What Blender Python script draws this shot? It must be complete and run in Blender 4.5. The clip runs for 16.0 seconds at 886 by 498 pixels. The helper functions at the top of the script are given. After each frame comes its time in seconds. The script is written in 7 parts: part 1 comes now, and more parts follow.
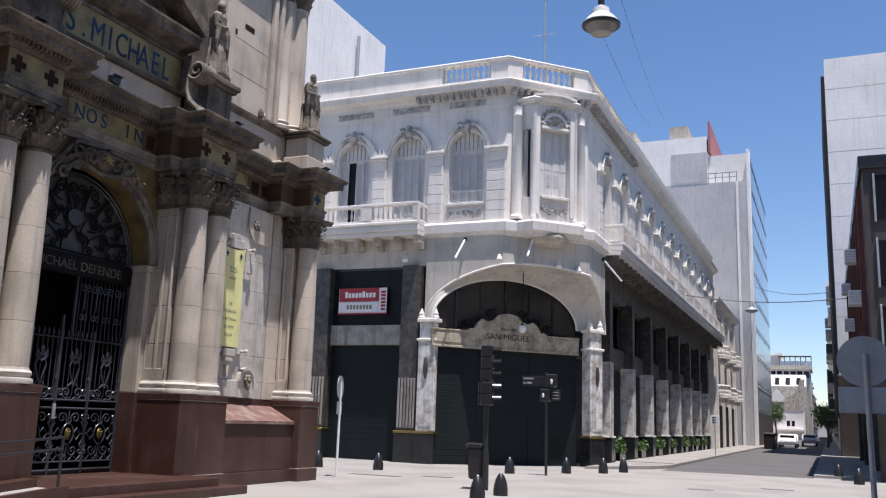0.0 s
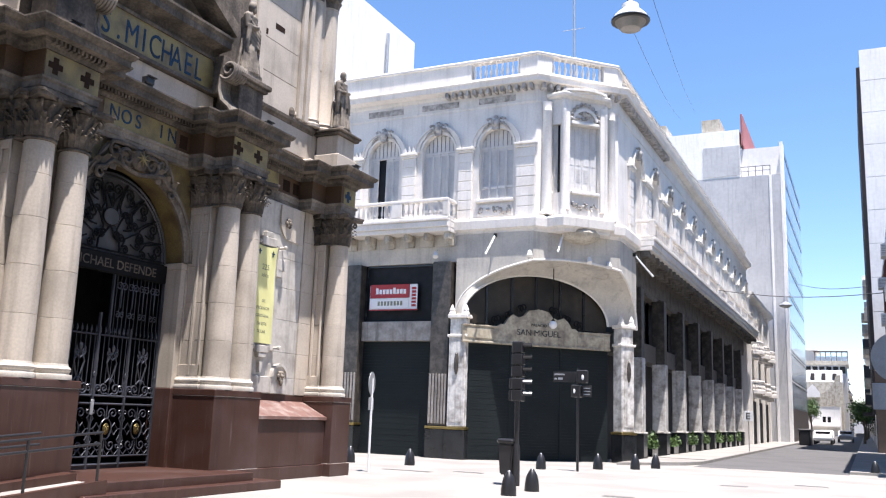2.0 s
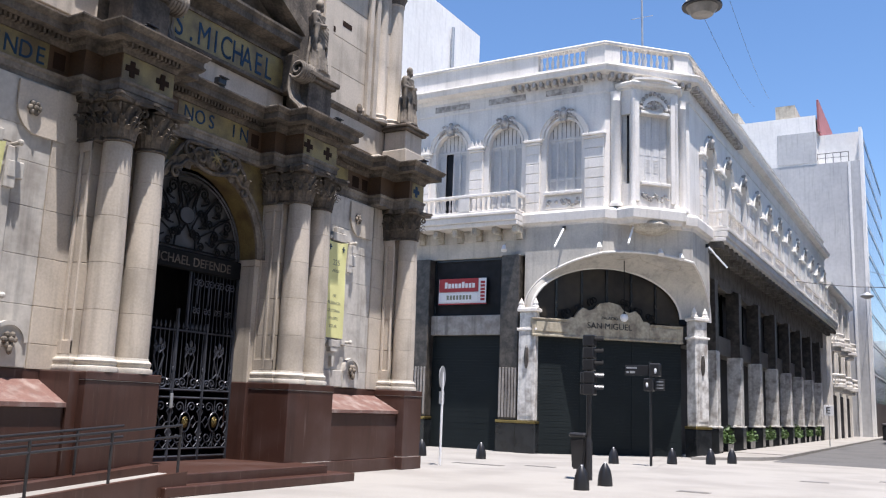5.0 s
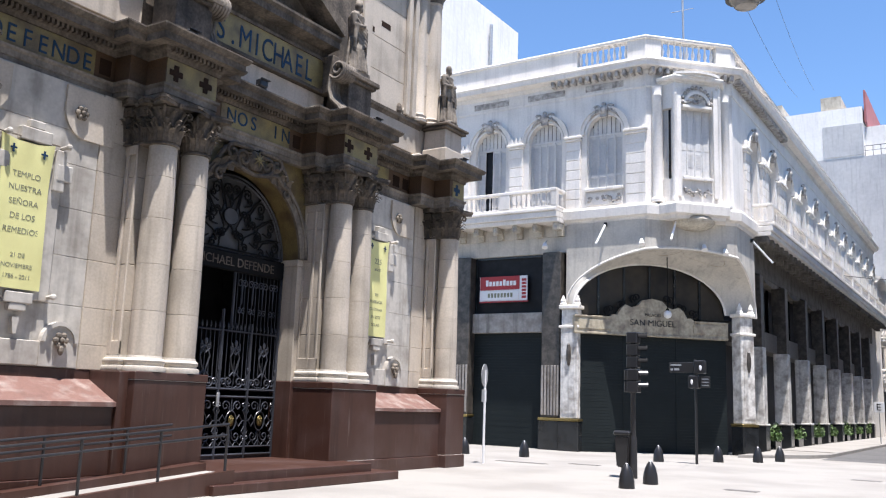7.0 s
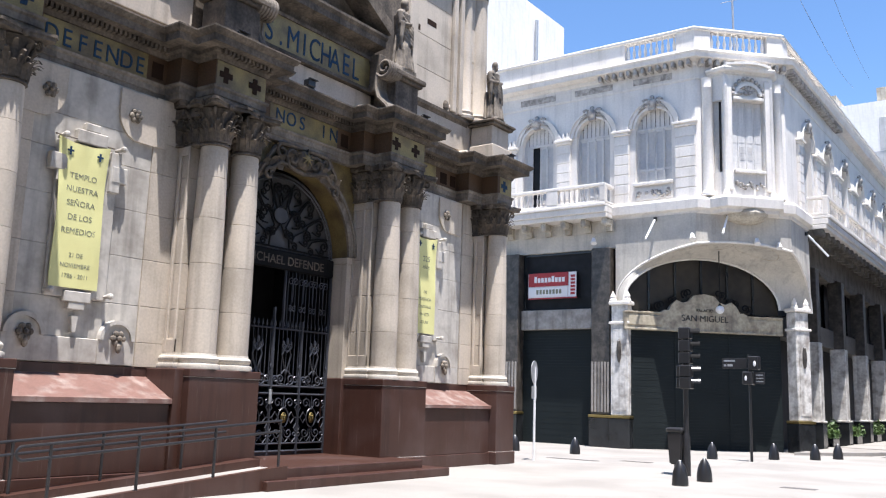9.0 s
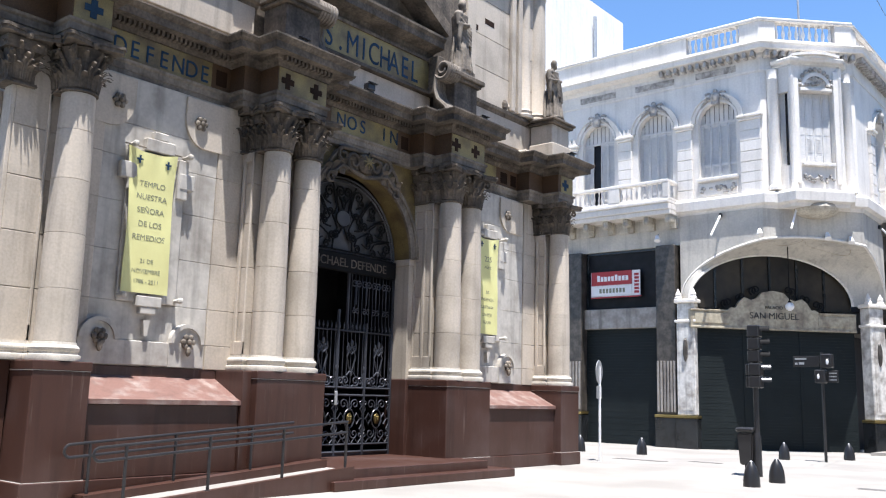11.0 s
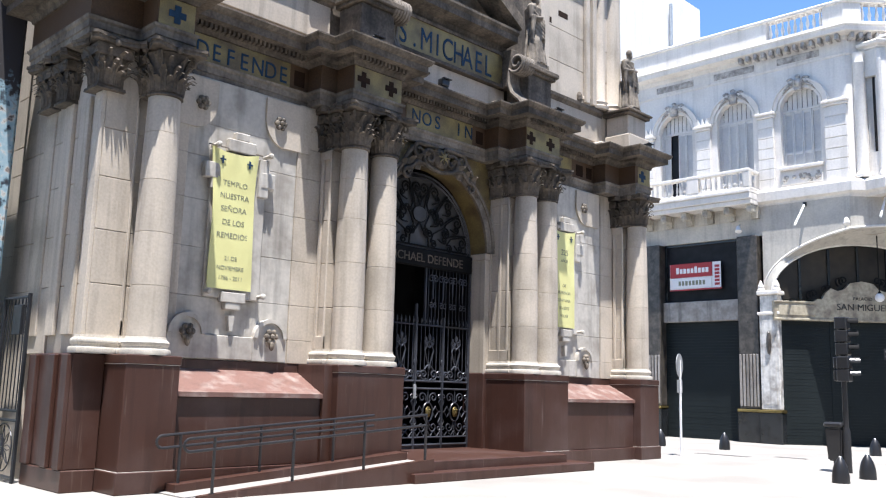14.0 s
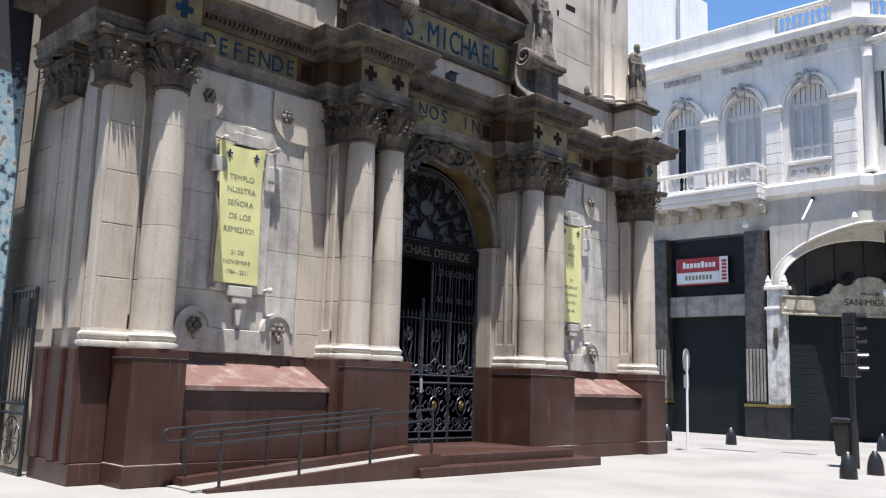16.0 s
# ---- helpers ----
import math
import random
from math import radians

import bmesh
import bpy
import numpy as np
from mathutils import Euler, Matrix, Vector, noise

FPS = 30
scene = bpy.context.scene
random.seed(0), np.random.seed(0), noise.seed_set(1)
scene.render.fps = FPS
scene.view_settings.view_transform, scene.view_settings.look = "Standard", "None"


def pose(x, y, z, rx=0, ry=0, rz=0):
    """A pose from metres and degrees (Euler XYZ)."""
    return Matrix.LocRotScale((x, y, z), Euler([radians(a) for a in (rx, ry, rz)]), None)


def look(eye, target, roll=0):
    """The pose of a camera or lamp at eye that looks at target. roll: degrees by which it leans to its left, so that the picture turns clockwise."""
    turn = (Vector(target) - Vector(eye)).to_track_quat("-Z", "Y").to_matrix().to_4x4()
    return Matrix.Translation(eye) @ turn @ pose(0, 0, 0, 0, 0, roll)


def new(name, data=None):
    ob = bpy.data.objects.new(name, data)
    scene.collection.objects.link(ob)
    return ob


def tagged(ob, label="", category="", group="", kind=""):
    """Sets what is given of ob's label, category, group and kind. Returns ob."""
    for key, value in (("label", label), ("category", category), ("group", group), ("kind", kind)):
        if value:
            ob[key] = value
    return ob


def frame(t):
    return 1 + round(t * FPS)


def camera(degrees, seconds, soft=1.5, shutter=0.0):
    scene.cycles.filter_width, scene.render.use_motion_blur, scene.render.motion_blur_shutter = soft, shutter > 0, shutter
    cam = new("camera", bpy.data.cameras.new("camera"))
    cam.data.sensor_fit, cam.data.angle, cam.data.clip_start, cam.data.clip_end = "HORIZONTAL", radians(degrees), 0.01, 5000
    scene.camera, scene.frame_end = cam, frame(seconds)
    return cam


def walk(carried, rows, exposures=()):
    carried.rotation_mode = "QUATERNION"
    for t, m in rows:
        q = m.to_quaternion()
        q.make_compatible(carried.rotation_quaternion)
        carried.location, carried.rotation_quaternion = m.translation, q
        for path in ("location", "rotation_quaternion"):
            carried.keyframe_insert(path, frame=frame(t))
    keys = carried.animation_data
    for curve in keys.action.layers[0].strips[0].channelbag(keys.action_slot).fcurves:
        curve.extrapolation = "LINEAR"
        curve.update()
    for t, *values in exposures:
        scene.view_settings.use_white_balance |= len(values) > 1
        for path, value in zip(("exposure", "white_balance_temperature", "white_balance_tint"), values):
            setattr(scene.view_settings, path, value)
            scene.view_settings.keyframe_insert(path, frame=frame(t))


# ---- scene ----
cam = camera(53.45, 16.0, soft=1.2)
# seconds, eye x y z, yaw, pitch, roll
ROWS = [
    (0.0, 0.000, 0.000, 1.650, 23.65, 10.98, 2.01),
    (0.5, 0.032, -0.078, 1.654, 23.92, 10.84, 2.05),
    (1.0, 0.035, -0.071, 1.655, 24.37, 10.77, 1.98),
    (1.5, 0.041, -0.074, 1.661, 25.03, 10.71, 1.96),
    (2.0, 0.032, -0.068, 1.657, 25.64, 10.63, 2.07),
    (2.5, 0.022, -0.060, 1.656, 26.26, 10.65, 2.03),
    (3.0, 0.015, -0.068, 1.656, 26.90, 10.54, 2.17),
    (3.5, 0.000, -0.063, 1.654, 27.70, 10.44, 2.07),
    (4.0, 0.000, -0.065, 1.655, 28.60, 10.26, 2.06),
    (6.5, -0.024, -0.076, 1.649, 31.98, 9.97, 2.03),
    (7.0, -0.033, -0.086, 1.664, 32.71, 9.85, 1.95),
    (7.5, -0.035, -0.089, 1.649, 33.53, 9.75, 2.01),
    (8.0, -0.041, -0.088, 1.656, 34.32, 9.61, 2.11),
    (8.5, -0.058, -0.085, 1.651, 35.00, 9.59, 2.01),
    (9.0, -0.056, -0.094, 1.642, 35.82, 9.60, 1.84),
    (11.5, -0.078, -0.117, 1.640, 40.68, 9.53, 1.57),
    (12.0, -0.071, -0.149, 1.629, 41.43, 9.56, 1.59),
    (12.5, -0.062, -0.161, 1.623, 42.25, 9.57, 1.52),
    (13.0, -0.065, -0.172, 1.626, 43.08, 9.45, 1.59),
    (13.5, -0.060, -0.175, 1.636, 43.91, 9.24, 1.56),
    (14.0, -0.056, -0.180, 1.625, 44.72, 9.03, 1.59),
    (14.5, -0.076, -0.179, 1.626, 45.34, 8.81, 1.49),
    (15.0, -0.093, -0.171, 1.643, 45.40, 8.75, 1.62),
    (15.5, -0.086, -0.180, 1.639, 45.24, 8.69, 1.71),
    (16.0, -0.096, -0.172, 1.633, 45.08, 8.63, 1.76),
]


def stand(x, y, z, yaw, pitch, roll):
    a, b = radians(yaw), radians(pitch)
    ahead = Vector((-math.sin(a) * math.cos(b), math.cos(a) * math.cos(b), math.sin(b)))
    return look((x, y, z), Vector((x, y, z)) + ahead, roll)


walk(cam, [(t, stand(*r)) for t, *r in ROWS],
     exposures=[(0.0, 0.57, 6260, 17), (0.5, 0.72, 6260, 17), (1.0, 0.84, 6260, 17), (1.5, 1.26, 6280, 16), (2.0, 1.3, 6280, 16), (3.5, 1.05, 6280, 16), (4.0, 0.94, 6280, 16), (6.5, 1.05, 6200, 14), (7.5, 1.2, 6200, 14), (8.5, 1.04, 6200, 14), (9.0, 1.22, 6200, 14), (11.5, 1.28, 6120, 12), (12.5, 1.14, 6120, 12), (13.0, 1.32, 6120, 12), (14.0, 1.36, 6120, 12), (15.0, 1.06, 6120, 12), (16.0, 1.0, 6120, 12)])

# ---- light ----
SUN = Vector((1.0, -0.74, 5.2)).normalized()
world = bpy.data.worlds.new("sky")
scene.world = world
world.use_nodes = True
wn = world.node_tree
sky = wn.nodes.new("ShaderNodeTexSky")
sky.sky_type = 'NISHITA'
sky.sun_disc = False
sky.sun_elevation = math.asin(SUN.z)
sky.sun_rotation = math.atan2(SUN.x, SUN.y)
sky.air_density, sky.dust_density, sky.ozone_density = 1.0, 0.05, 3.0
deep = wn.nodes.new("ShaderNodeHueSaturation")
deep.inputs["Saturation"].default_value = 1.1
wn.links.new(sky.outputs[0], deep.inputs["Color"])
wn.links.new(deep.outputs[0], wn.nodes["Background"].inputs[0])
wn.nodes["Background"].inputs[1].default_value = 0.097
sun = new("sun", bpy.data.lights.new("sun", 'SUN'))
sun.data.energy, sun.data.angle, sun.data.color = 5.0, radians(0.53), (1.0, 0.95, 0.88)
sun.matrix_world = look(SUN * 60, (0, 0, 0))


# ---- materials ----
def mat(name, color, rough=0.8, metal=0.0, vary=0.12, grain=40.0, stain=1.3, bump=0.15, alt=None, alt_at=0.55, streak=0.0, spec=0.5, island=0.0, coat=0.0, scratch=None):
    m = bpy.data.materials.new(name)
    m.use_nodes = True
    n, l = m.node_tree.nodes, m.node_tree.links
    b = n["Principled BSDF"]
    b.inputs["Roughness"].default_value, b.inputs["Metallic"].default_value = rough, metal
    b.inputs["Specular IOR Level"].default_value = spec
    b.inputs["Coat Weight"].default_value = coat
    geo = n.new("ShaderNodeNewGeometry")
    pos = geo.outputs["Position"]
    big, fine = n.new("ShaderNodeTexNoise"), n.new("ShaderNodeTexNoise")
    for t, s, d in ((big, stain, 5.0), (fine, grain, 3.0)):
        t.inputs["Scale"].default_value, t.inputs["Detail"].default_value = s, d
        l.new(pos, t.inputs["Vector"])
    ramp = n.new("ShaderNodeMapRange")
    ramp.inputs["From Min"].default_value, ramp.inputs["From Max"].default_value = alt_at - 0.12, alt_at + 0.12
    l.new(big.outputs["Fac"], ramp.inputs["Value"])
    mix = n.new("ShaderNodeMix")
    mix.data_type = 'RGBA'
    mix.inputs["A"].default_value = (*color, 1)
    other = alt or tuple(c * (1 - vary * 1.6) for c in color)
    mix.inputs["B"].default_value = (*other, 1)
    l.new(ramp.outputs["Result"], mix.inputs["Factor"])
    out = mix.outputs["Result"]
    if streak:
        mp = n.new("ShaderNodeMapping")
        mp.inputs["Scale"].default_value = (5.0, 5.0, 0.35)
        l.new(pos, mp.inputs["Vector"])
        st = n.new("ShaderNodeTexNoise")
        st.inputs["Scale"].default_value, st.inputs["Detail"].default_value = 1.0, 5.0
        l.new(mp.outputs["Vector"], st.inputs["Vector"])
        sr = n.new("ShaderNodeMapRange")
        sr.inputs["From Min"].default_value, sr.inputs["From Max"].default_value = 0.52, 0.72
        sr.inputs["To Min"].default_value, sr.inputs["To Max"].default_value = 1.0, 1.0 - streak
        l.new(st.outputs["Fac"], sr.inputs["Value"])
        mul = n.new("ShaderNodeMix")
        mul.data_type, mul.blend_type = 'RGBA', 'MULTIPLY'
        mul.inputs["Factor"].default_value = 1.0
        l.new(out, mul.inputs["A"])
        l.new(sr.outputs["Result"], mul.inputs["B"])
        out = mul.outputs["Result"]
    fr = n.new("ShaderNodeMapRange")
    fr.inputs["From Min"].default_value, fr.inputs["From Max"].default_value = 0.3, 0.7
    fr.inputs["To Min"].default_value, fr.inputs["To Max"].default_value = 1 - vary, 1 + vary * 0.5
    l.new(fine.outputs["Fac"], fr.inputs["Value"])
    mul2 = n.new("ShaderNodeMix")
    mul2.data_type, mul2.blend_type = 'RGBA', 'MULTIPLY'
    mul2.inputs["Factor"].default_value = 1.0
    l.new(out, mul2.inputs["A"])
    l.new(fr.outputs["Result"], mul2.inputs["B"])
    out = mul2.outputs["Result"]
    if scratch:
        sp = n.new("ShaderNodeMapping")
        sp.inputs["Scale"].default_value = (16.0, 16.0, 0.7)
        l.new(pos, sp.inputs["Vector"])
        sn = n.new("ShaderNodeTexNoise")
        sn.inputs["Scale"].default_value, sn.inputs["Detail"].default_value, sn.inputs["Roughness"].default_value = 1.0, 6.0, 0.7
        l.new(sp.outputs["Vector"], sn.inputs["Vector"])
        sm = n.new("ShaderNodeMapRange")
        sm.inputs["From Min"].default_value, sm.inputs["From Max"].default_value = 0.6, 0.74
        sm.inputs["To Max"].default_value = 0.28
        l.new(sn.outputs["Fac"], sm.inputs["Value"])
        sx = n.new("ShaderNodeMix")
        sx.data_type = 'RGBA'
        l.new(sm.outputs["Result"], sx.inputs["Factor"])
        l.new(out, sx.inputs["A"])
        sx.inputs["B"].default_value = (*scratch, 1)
        out = sx.outputs["Result"]
    if island:
        inf = n.new("ShaderNodeObjectInfo")
        ir = n.new("ShaderNodeMapRange")
        ir.inputs["To Min"].default_value, ir.inputs["To Max"].default_value = 1 - island, 1 + island * 0.4
        l.new(inf.outputs["Random"], ir.inputs["Value"])
        mul3 = n.new("ShaderNodeMix")
        mul3.data_type, mul3.blend_type = 'RGBA', 'MULTIPLY'
        mul3.inputs["Factor"].default_value = 1.0
        l.new(out, mul3.inputs["A"])
        l.new(ir.outputs["Result"], mul3.inputs["B"])
        out = mul3.outputs["Result"]
    l.new(out, b.inputs["Base Color"])
    if bump:
        bp = n.new("ShaderNodeBump")
        bp.inputs["Strength"].default_value, bp.inputs["Distance"].default_value = bump, 0.01
        l.new(fine.outputs["Fac"], bp.inputs["Height"])
        l.new(bp.outputs["Normal"], b.inputs["Normal"])
    return m


STONE = mat("warm limestone", (0.53, 0.465, 0.385), 0.85, vary=0.1, grain=25, stain=0.9, alt=(0.37, 0.325, 0.265), alt_at=0.6, streak=0.28, island=0.1)
STONE_DARK = mat("sooty carved limestone", (0.17, 0.138, 0.106), 0.9, vary=0.35, grain=18, stain=1.7, alt=(0.07, 0.058, 0.046), alt_at=0.5, streak=0.45, bump=0.4)
STONE_MID = mat("soot greyed limestone architrave", (0.25, 0.215, 0.175), 0.9, vary=0.25, grain=18, stain=1.7, alt=(0.11, 0.092, 0.074), alt_at=0.53, streak=0.4, bump=0.3)
STONE_PALE = mat("pale niche plaster", (0.52, 0.49, 0.44), 0.85, vary=0.1, grain=12, stain=2.0, alt=(0.36, 0.33, 0.29), alt_at=0.56, streak=0.3)
BASE_PALE = mat("pale washed column base stone", (0.55, 0.505, 0.435), 0.8, vary=0.15, stain=4)
GRANITE = mat("polished red brown granite", (0.064, 0.03, 0.022), 0.36, vary=0.3, grain=160, stain=1.0, alt=(0.09, 0.054, 0.047), alt_at=0.6, bump=0.02, streak=0.3, spec=0.35, scratch=(0.3, 0.25, 0.22))
GRANITE_WORN = mat("weathered red brown granite ledge", (0.19, 0.105, 0.085), 0.5, vary=0.35, grain=70, stain=3.4, alt=(0.32, 0.255, 0.225), alt_at=0.6, bump=0.1, streak=0.2)
MOSAIC = mat("ochre mosaic frieze", (0.27, 0.215, 0.08), 0.5, vary=0.25, grain=55, stain=2.0, alt=(0.13, 0.095, 0.045), alt_at=0.52, bump=0.2)
MOSAIC_DULL = mat("dull ochre mosaic spandrel", (0.2, 0.15, 0.06), 0.55, vary=0.3, grain=45, stain=2.4, alt=(0.1, 0.07, 0.035), alt_at=0.52, bump=0.2)
MOSAIC_BROWN = mat("rust brown mosaic", (0.085, 0.045, 0.02), 0.7, vary=0.3, grain=50, stain=2.0, alt=(0.09, 0.055, 0.03), bump=0.2)
BLUE = mat("blue mosaic lettering", (0.02, 0.055, 0.11), 0.6, vary=0.3, grain=60, bump=0.1, spec=0.2)
BLACKISH = mat("dark mosaic cross", (0.035, 0.02, 0.013), 0.7, vary=0.3, grain=60, bump=0.1, spec=0.1)
PAINT = mat("white painted stucco", (0.74, 0.705, 0.655), 0.75, vary=0.07, grain=14, stain=0.8, alt=(0.64, 0.605, 0.555), alt_at=0.56, streak=0.16, bump=0.12)
PAINT_GREY = mat("pale grey painted shutter", (0.6, 0.59, 0.57), 0.6, vary=0.08, grain=14, stain=2.0, alt=(0.5, 0.51, 0.52), alt_at=0.6, streak=0.2)
STUCCO_DIRTY = mat("weathered stucco soffit", (0.52, 0.48, 0.4), 0.85, vary=0.2, grain=15, stain=1.8, alt=(0.33, 0.29, 0.23), alt_at=0.55, streak=0.3)
MARBLE = mat("veined white grey marble", (0.66, 0.64, 0.6), 0.35, vary=0.2, grain=9, stain=3.0, alt=(0.33, 0.3, 0.27), alt_at=0.57, bump=0.05, streak=0.4)
# brown marble of the medallions; on piers its darkness stands for balcony shade
MARBLE_BROWN_SHADE = mat("mottled brown marble and pier shade", (0.085, 0.074, 0.062), 0.4, vary=0.35, grain=10, stain=3.5, alt=(0.035, 0.03, 0.026), alt_at=0.5, bump=0.04)
MARBLE_BROWN_PALE = mat("grey brown marble band", (0.14, 0.13, 0.12), 0.4, vary=0.3, grain=10, stain=3.0, alt=(0.13, 0.12, 0.105), alt_at=0.52, bump=0.04)
MARBLE_ARC = mat("dull grey arcade marble", (0.34, 0.315, 0.285), 0.45, vary=0.2, grain=10, stain=2.2, alt=(0.23, 0.205, 0.18), alt_at=0.53, bump=0.05, streak=0.5)
BOARD = mat("stained beige marble board", (0.42, 0.37, 0.27), 0.5, vary=0.25, grain=9, stain=3.0, alt=(0.24, 0.2, 0.15), alt_at=0.56, bump=0.1, streak=0.3)
BLACKSTONE = mat("black polished stone", (0.022, 0.024, 0.026), 0.2, vary=0.3, grain=80, stain=2, bump=0.02)
BRASS = mat("aged brass", (0.3, 0.23, 0.09), 0.4, metal=0.9, vary=0.3, grain=30, bump=0.1)
SHUTTER = mat("dark green roller shutter", (0.0115, 0.0165, 0.0175), 0.6, vary=0.2, grain=12, stain=0.8, alt=(0.008, 0.012, 0.013), bump=0.05, spec=0.2)
IRON = mat("black painted wrought iron", (0.03, 0.032, 0.038), 0.4, metal=0.3, vary=0.3, grain=60, bump=0.15)
RAILING = mat("dark grey painted steel tube", (0.04, 0.039, 0.041), 0.38, metal=0.4, vary=0.2, grain=60, bump=0.05)
GATE_IRON = mat("grey black painted wrought iron", (0.06, 0.065, 0.08), 0.35, metal=0.2, vary=0.35, grain=60, bump=0.15)
BLACK_IRON = mat("matt black iron scrollwork", (0.009, 0.009, 0.01), 0.7, vary=0.3, grain=60, bump=0.1, spec=0.15)
# grey base imitates the sky mirrored in the gate glass
GREY_PANE = mat("grey gate glass toned for reflection", (0.075, 0.072, 0.072), 0.5, vary=0.3, grain=3, stain=1.2, alt=(0.07, 0.07, 0.075), bump=0.0, spec=0.4)
# near-black base: the missing light of rooms is put into the colour
DARKROOM = mat("interior with darkness in its colour", (0.024, 0.024, 0.028), 0.8, vary=0.3, grain=3, stain=1, bump=0.0)
GLASS = mat("dark window glass", (0.014, 0.014, 0.016), 0.1, vary=0.2, grain=2, stain=0.8, bump=0.0, spec=0.4)
GLASS_BLUE = mat("pale blue curtain wall glass", (0.3, 0.36, 0.44), 0.08, vary=0.2, grain=0.8, stain=0.3, bump=0.0, spec=0.8)
BANNER = mat("pale yellow banner cloth", (0.72, 0.7, 0.32), 0.8, vary=0.05, grain=300, stain=1.5, alt=(0.66, 0.63, 0.28), bump=0.1)
INK = mat("faded olive grey print", (0.22, 0.23, 0.16), 0.7, vary=0.1, grain=100, bump=0.0)
PAVING = mat("pale concrete paving", (0.29, 0.275, 0.25), 0.85, vary=0.1, grain=30, stain=0.5, alt=(0.235, 0.22, 0.2), alt_at=0.54, bump=0.15)
ASPHALT = mat("worn grey asphalt", (0.105, 0.102, 0.1), 0.9, vary=0.2, grain=60, stain=0.4, alt=(0.085, 0.083, 0.081), bump=0.3)
GRATE = mat("worn grey iron grate", (0.16, 0.15, 0.14), 0.6, metal=0.3, vary=0.3, grain=40, bump=0.1)
KERB = mat("grey granite kerb", (0.27, 0.255, 0.235), 0.8, vary=0.2, grain=40)
GREYWALL = mat("rough grey party wall render", (0.5, 0.5, 0.5), 0.9, vary=0.08, grain=3, stain=0.25, alt=(0.42, 0.42, 0.43), alt_at=0.55, streak=0.2)
WHITEWALL = mat("off white party wall", (0.8, 0.785, 0.76), 0.85, vary=0.06, grain=4, stain=0.3, alt=(0.72, 0.705, 0.68), streak=0.12)
BROWNWALL = mat("dark brown facade cladding", (0.06, 0.045, 0.04), 0.6, vary=0.2, grain=6, stain=0.8)
BLACKPAINT = mat("black cast iron paint", (0.018, 0.018, 0.02), 0.35, vary=0.2, grain=60, bump=0.05)
GREYPAINT = mat("grey galvanised steel", (0.42, 0.43, 0.44), 0.45, metal=0.5, vary=0.1, grain=50, stain=5)
WHITEPAINT = mat("white enamel paint", (0.78, 0.78, 0.78), 0.4, vary=0.04, grain=40, bump=0.0)
RED = mat("red printed sign", (0.36, 0.025, 0.03), 0.5, vary=0.06, grain=40, bump=0.0)
LEAF = mat("green hedge leaves", (0.06, 0.11, 0.02), 0.6, vary=0.4, grain=9, stain=3, alt=(0.03, 0.08, 0.012), bump=0.0)
BARK = mat("grey bark", (0.12, 0.1, 0.08), 0.9, vary=0.3, grain=20)
# soot plus the deep shade under the arcade balcony, both put into the colour
SOOTY_SHADED_SOFFIT = mat("soot and shade darkened stucco soffit", (0.15, 0.135, 0.115), 0.9, vary=0.25, grain=15, stain=1.8, alt=(0.08, 0.07, 0.058), alt_at=0.55, streak=0.3)
# darker copy of the white stucco: slab shade put into the tone, some dirt too
PAINT_SHADED = mat("weathered white stucco toned down for shade", (0.53, 0.5, 0.44), 0.8, vary=0.1, grain=14, stain=0.9, alt=(0.4, 0.38, 0.345), alt_at=0.55, streak=0.25)
SOOTY_PAINT = mat("soot stained stucco ornament", (0.5, 0.47, 0.43), 0.8, vary=0.25, grain=22, stain=5.0, alt=(0.24, 0.22, 0.2), alt_at=0.52, bump=0.3)
FANLIGHT = mat("dusty brown fanlight glass", (0.04, 0.032, 0.022), 0.4, vary=0.3, grain=3, stain=0.9, alt=(0.012, 0.01, 0.008), bump=0.0, spec=0.3)
PANE_DULL = mat("dusty dark mezzanine glass", (0.014, 0.014, 0.016), 0.5, vary=0.3, grain=4, stain=1.5, bump=0.0, spec=0.2)
STATUE = mat("weathered statue stone", (0.28, 0.24, 0.19), 0.85, vary=0.15, grain=25, stain=4.0, alt=(0.1, 0.085, 0.07), alt_at=0.5, bump=0.3, streak=0.35)
TEAL = mat("teal awning cloth", (0.02, 0.2, 0.17), 0.7)
ROOFGREY = mat("grey roof membrane", (0.3, 0.29, 0.28), 0.9, vary=0.15, grain=5, stain=0.5)


# ---- shaping ----
def part(name, bm, material, parent=None, label="", smooth=False):
    me = bpy.data.meshes.new(name)
    bmesh.ops.recalc_face_normals(bm, faces=bm.faces)
    bm.to_mesh(me)
    bm.free()
    me.materials.append(material)
    if smooth:
        me.polygons.foreach_set('use_smooth', [True] * len(me.polygons))
        me.set_sharp_from_angle(angle=radians(38))
    ob = new(name, me)
    if parent is not None:
        hang(ob, parent)
    if label:
        tagged(ob, label)
    return ob


def hang(ob, parent):
    """Parents ob, whose mesh or place is given in the world, to a thing or a part."""
    ob.parent = parent
    ob.matrix_parent_inverse = Matrix.Translation(-parent.location)


def thing(name, at, label, category, group="", kind=""):
    e = new(name)
    e.location = at
    e.empty_display_size = 0.2
    return tagged(e, label, category, group, kind)


def B(*boxes):
    """A bmesh of boxes (x0, x1, y0, y1, z0, z1)."""
    bm = bmesh.new()
    for b in boxes:
        add_box(bm, *b)
    return bm


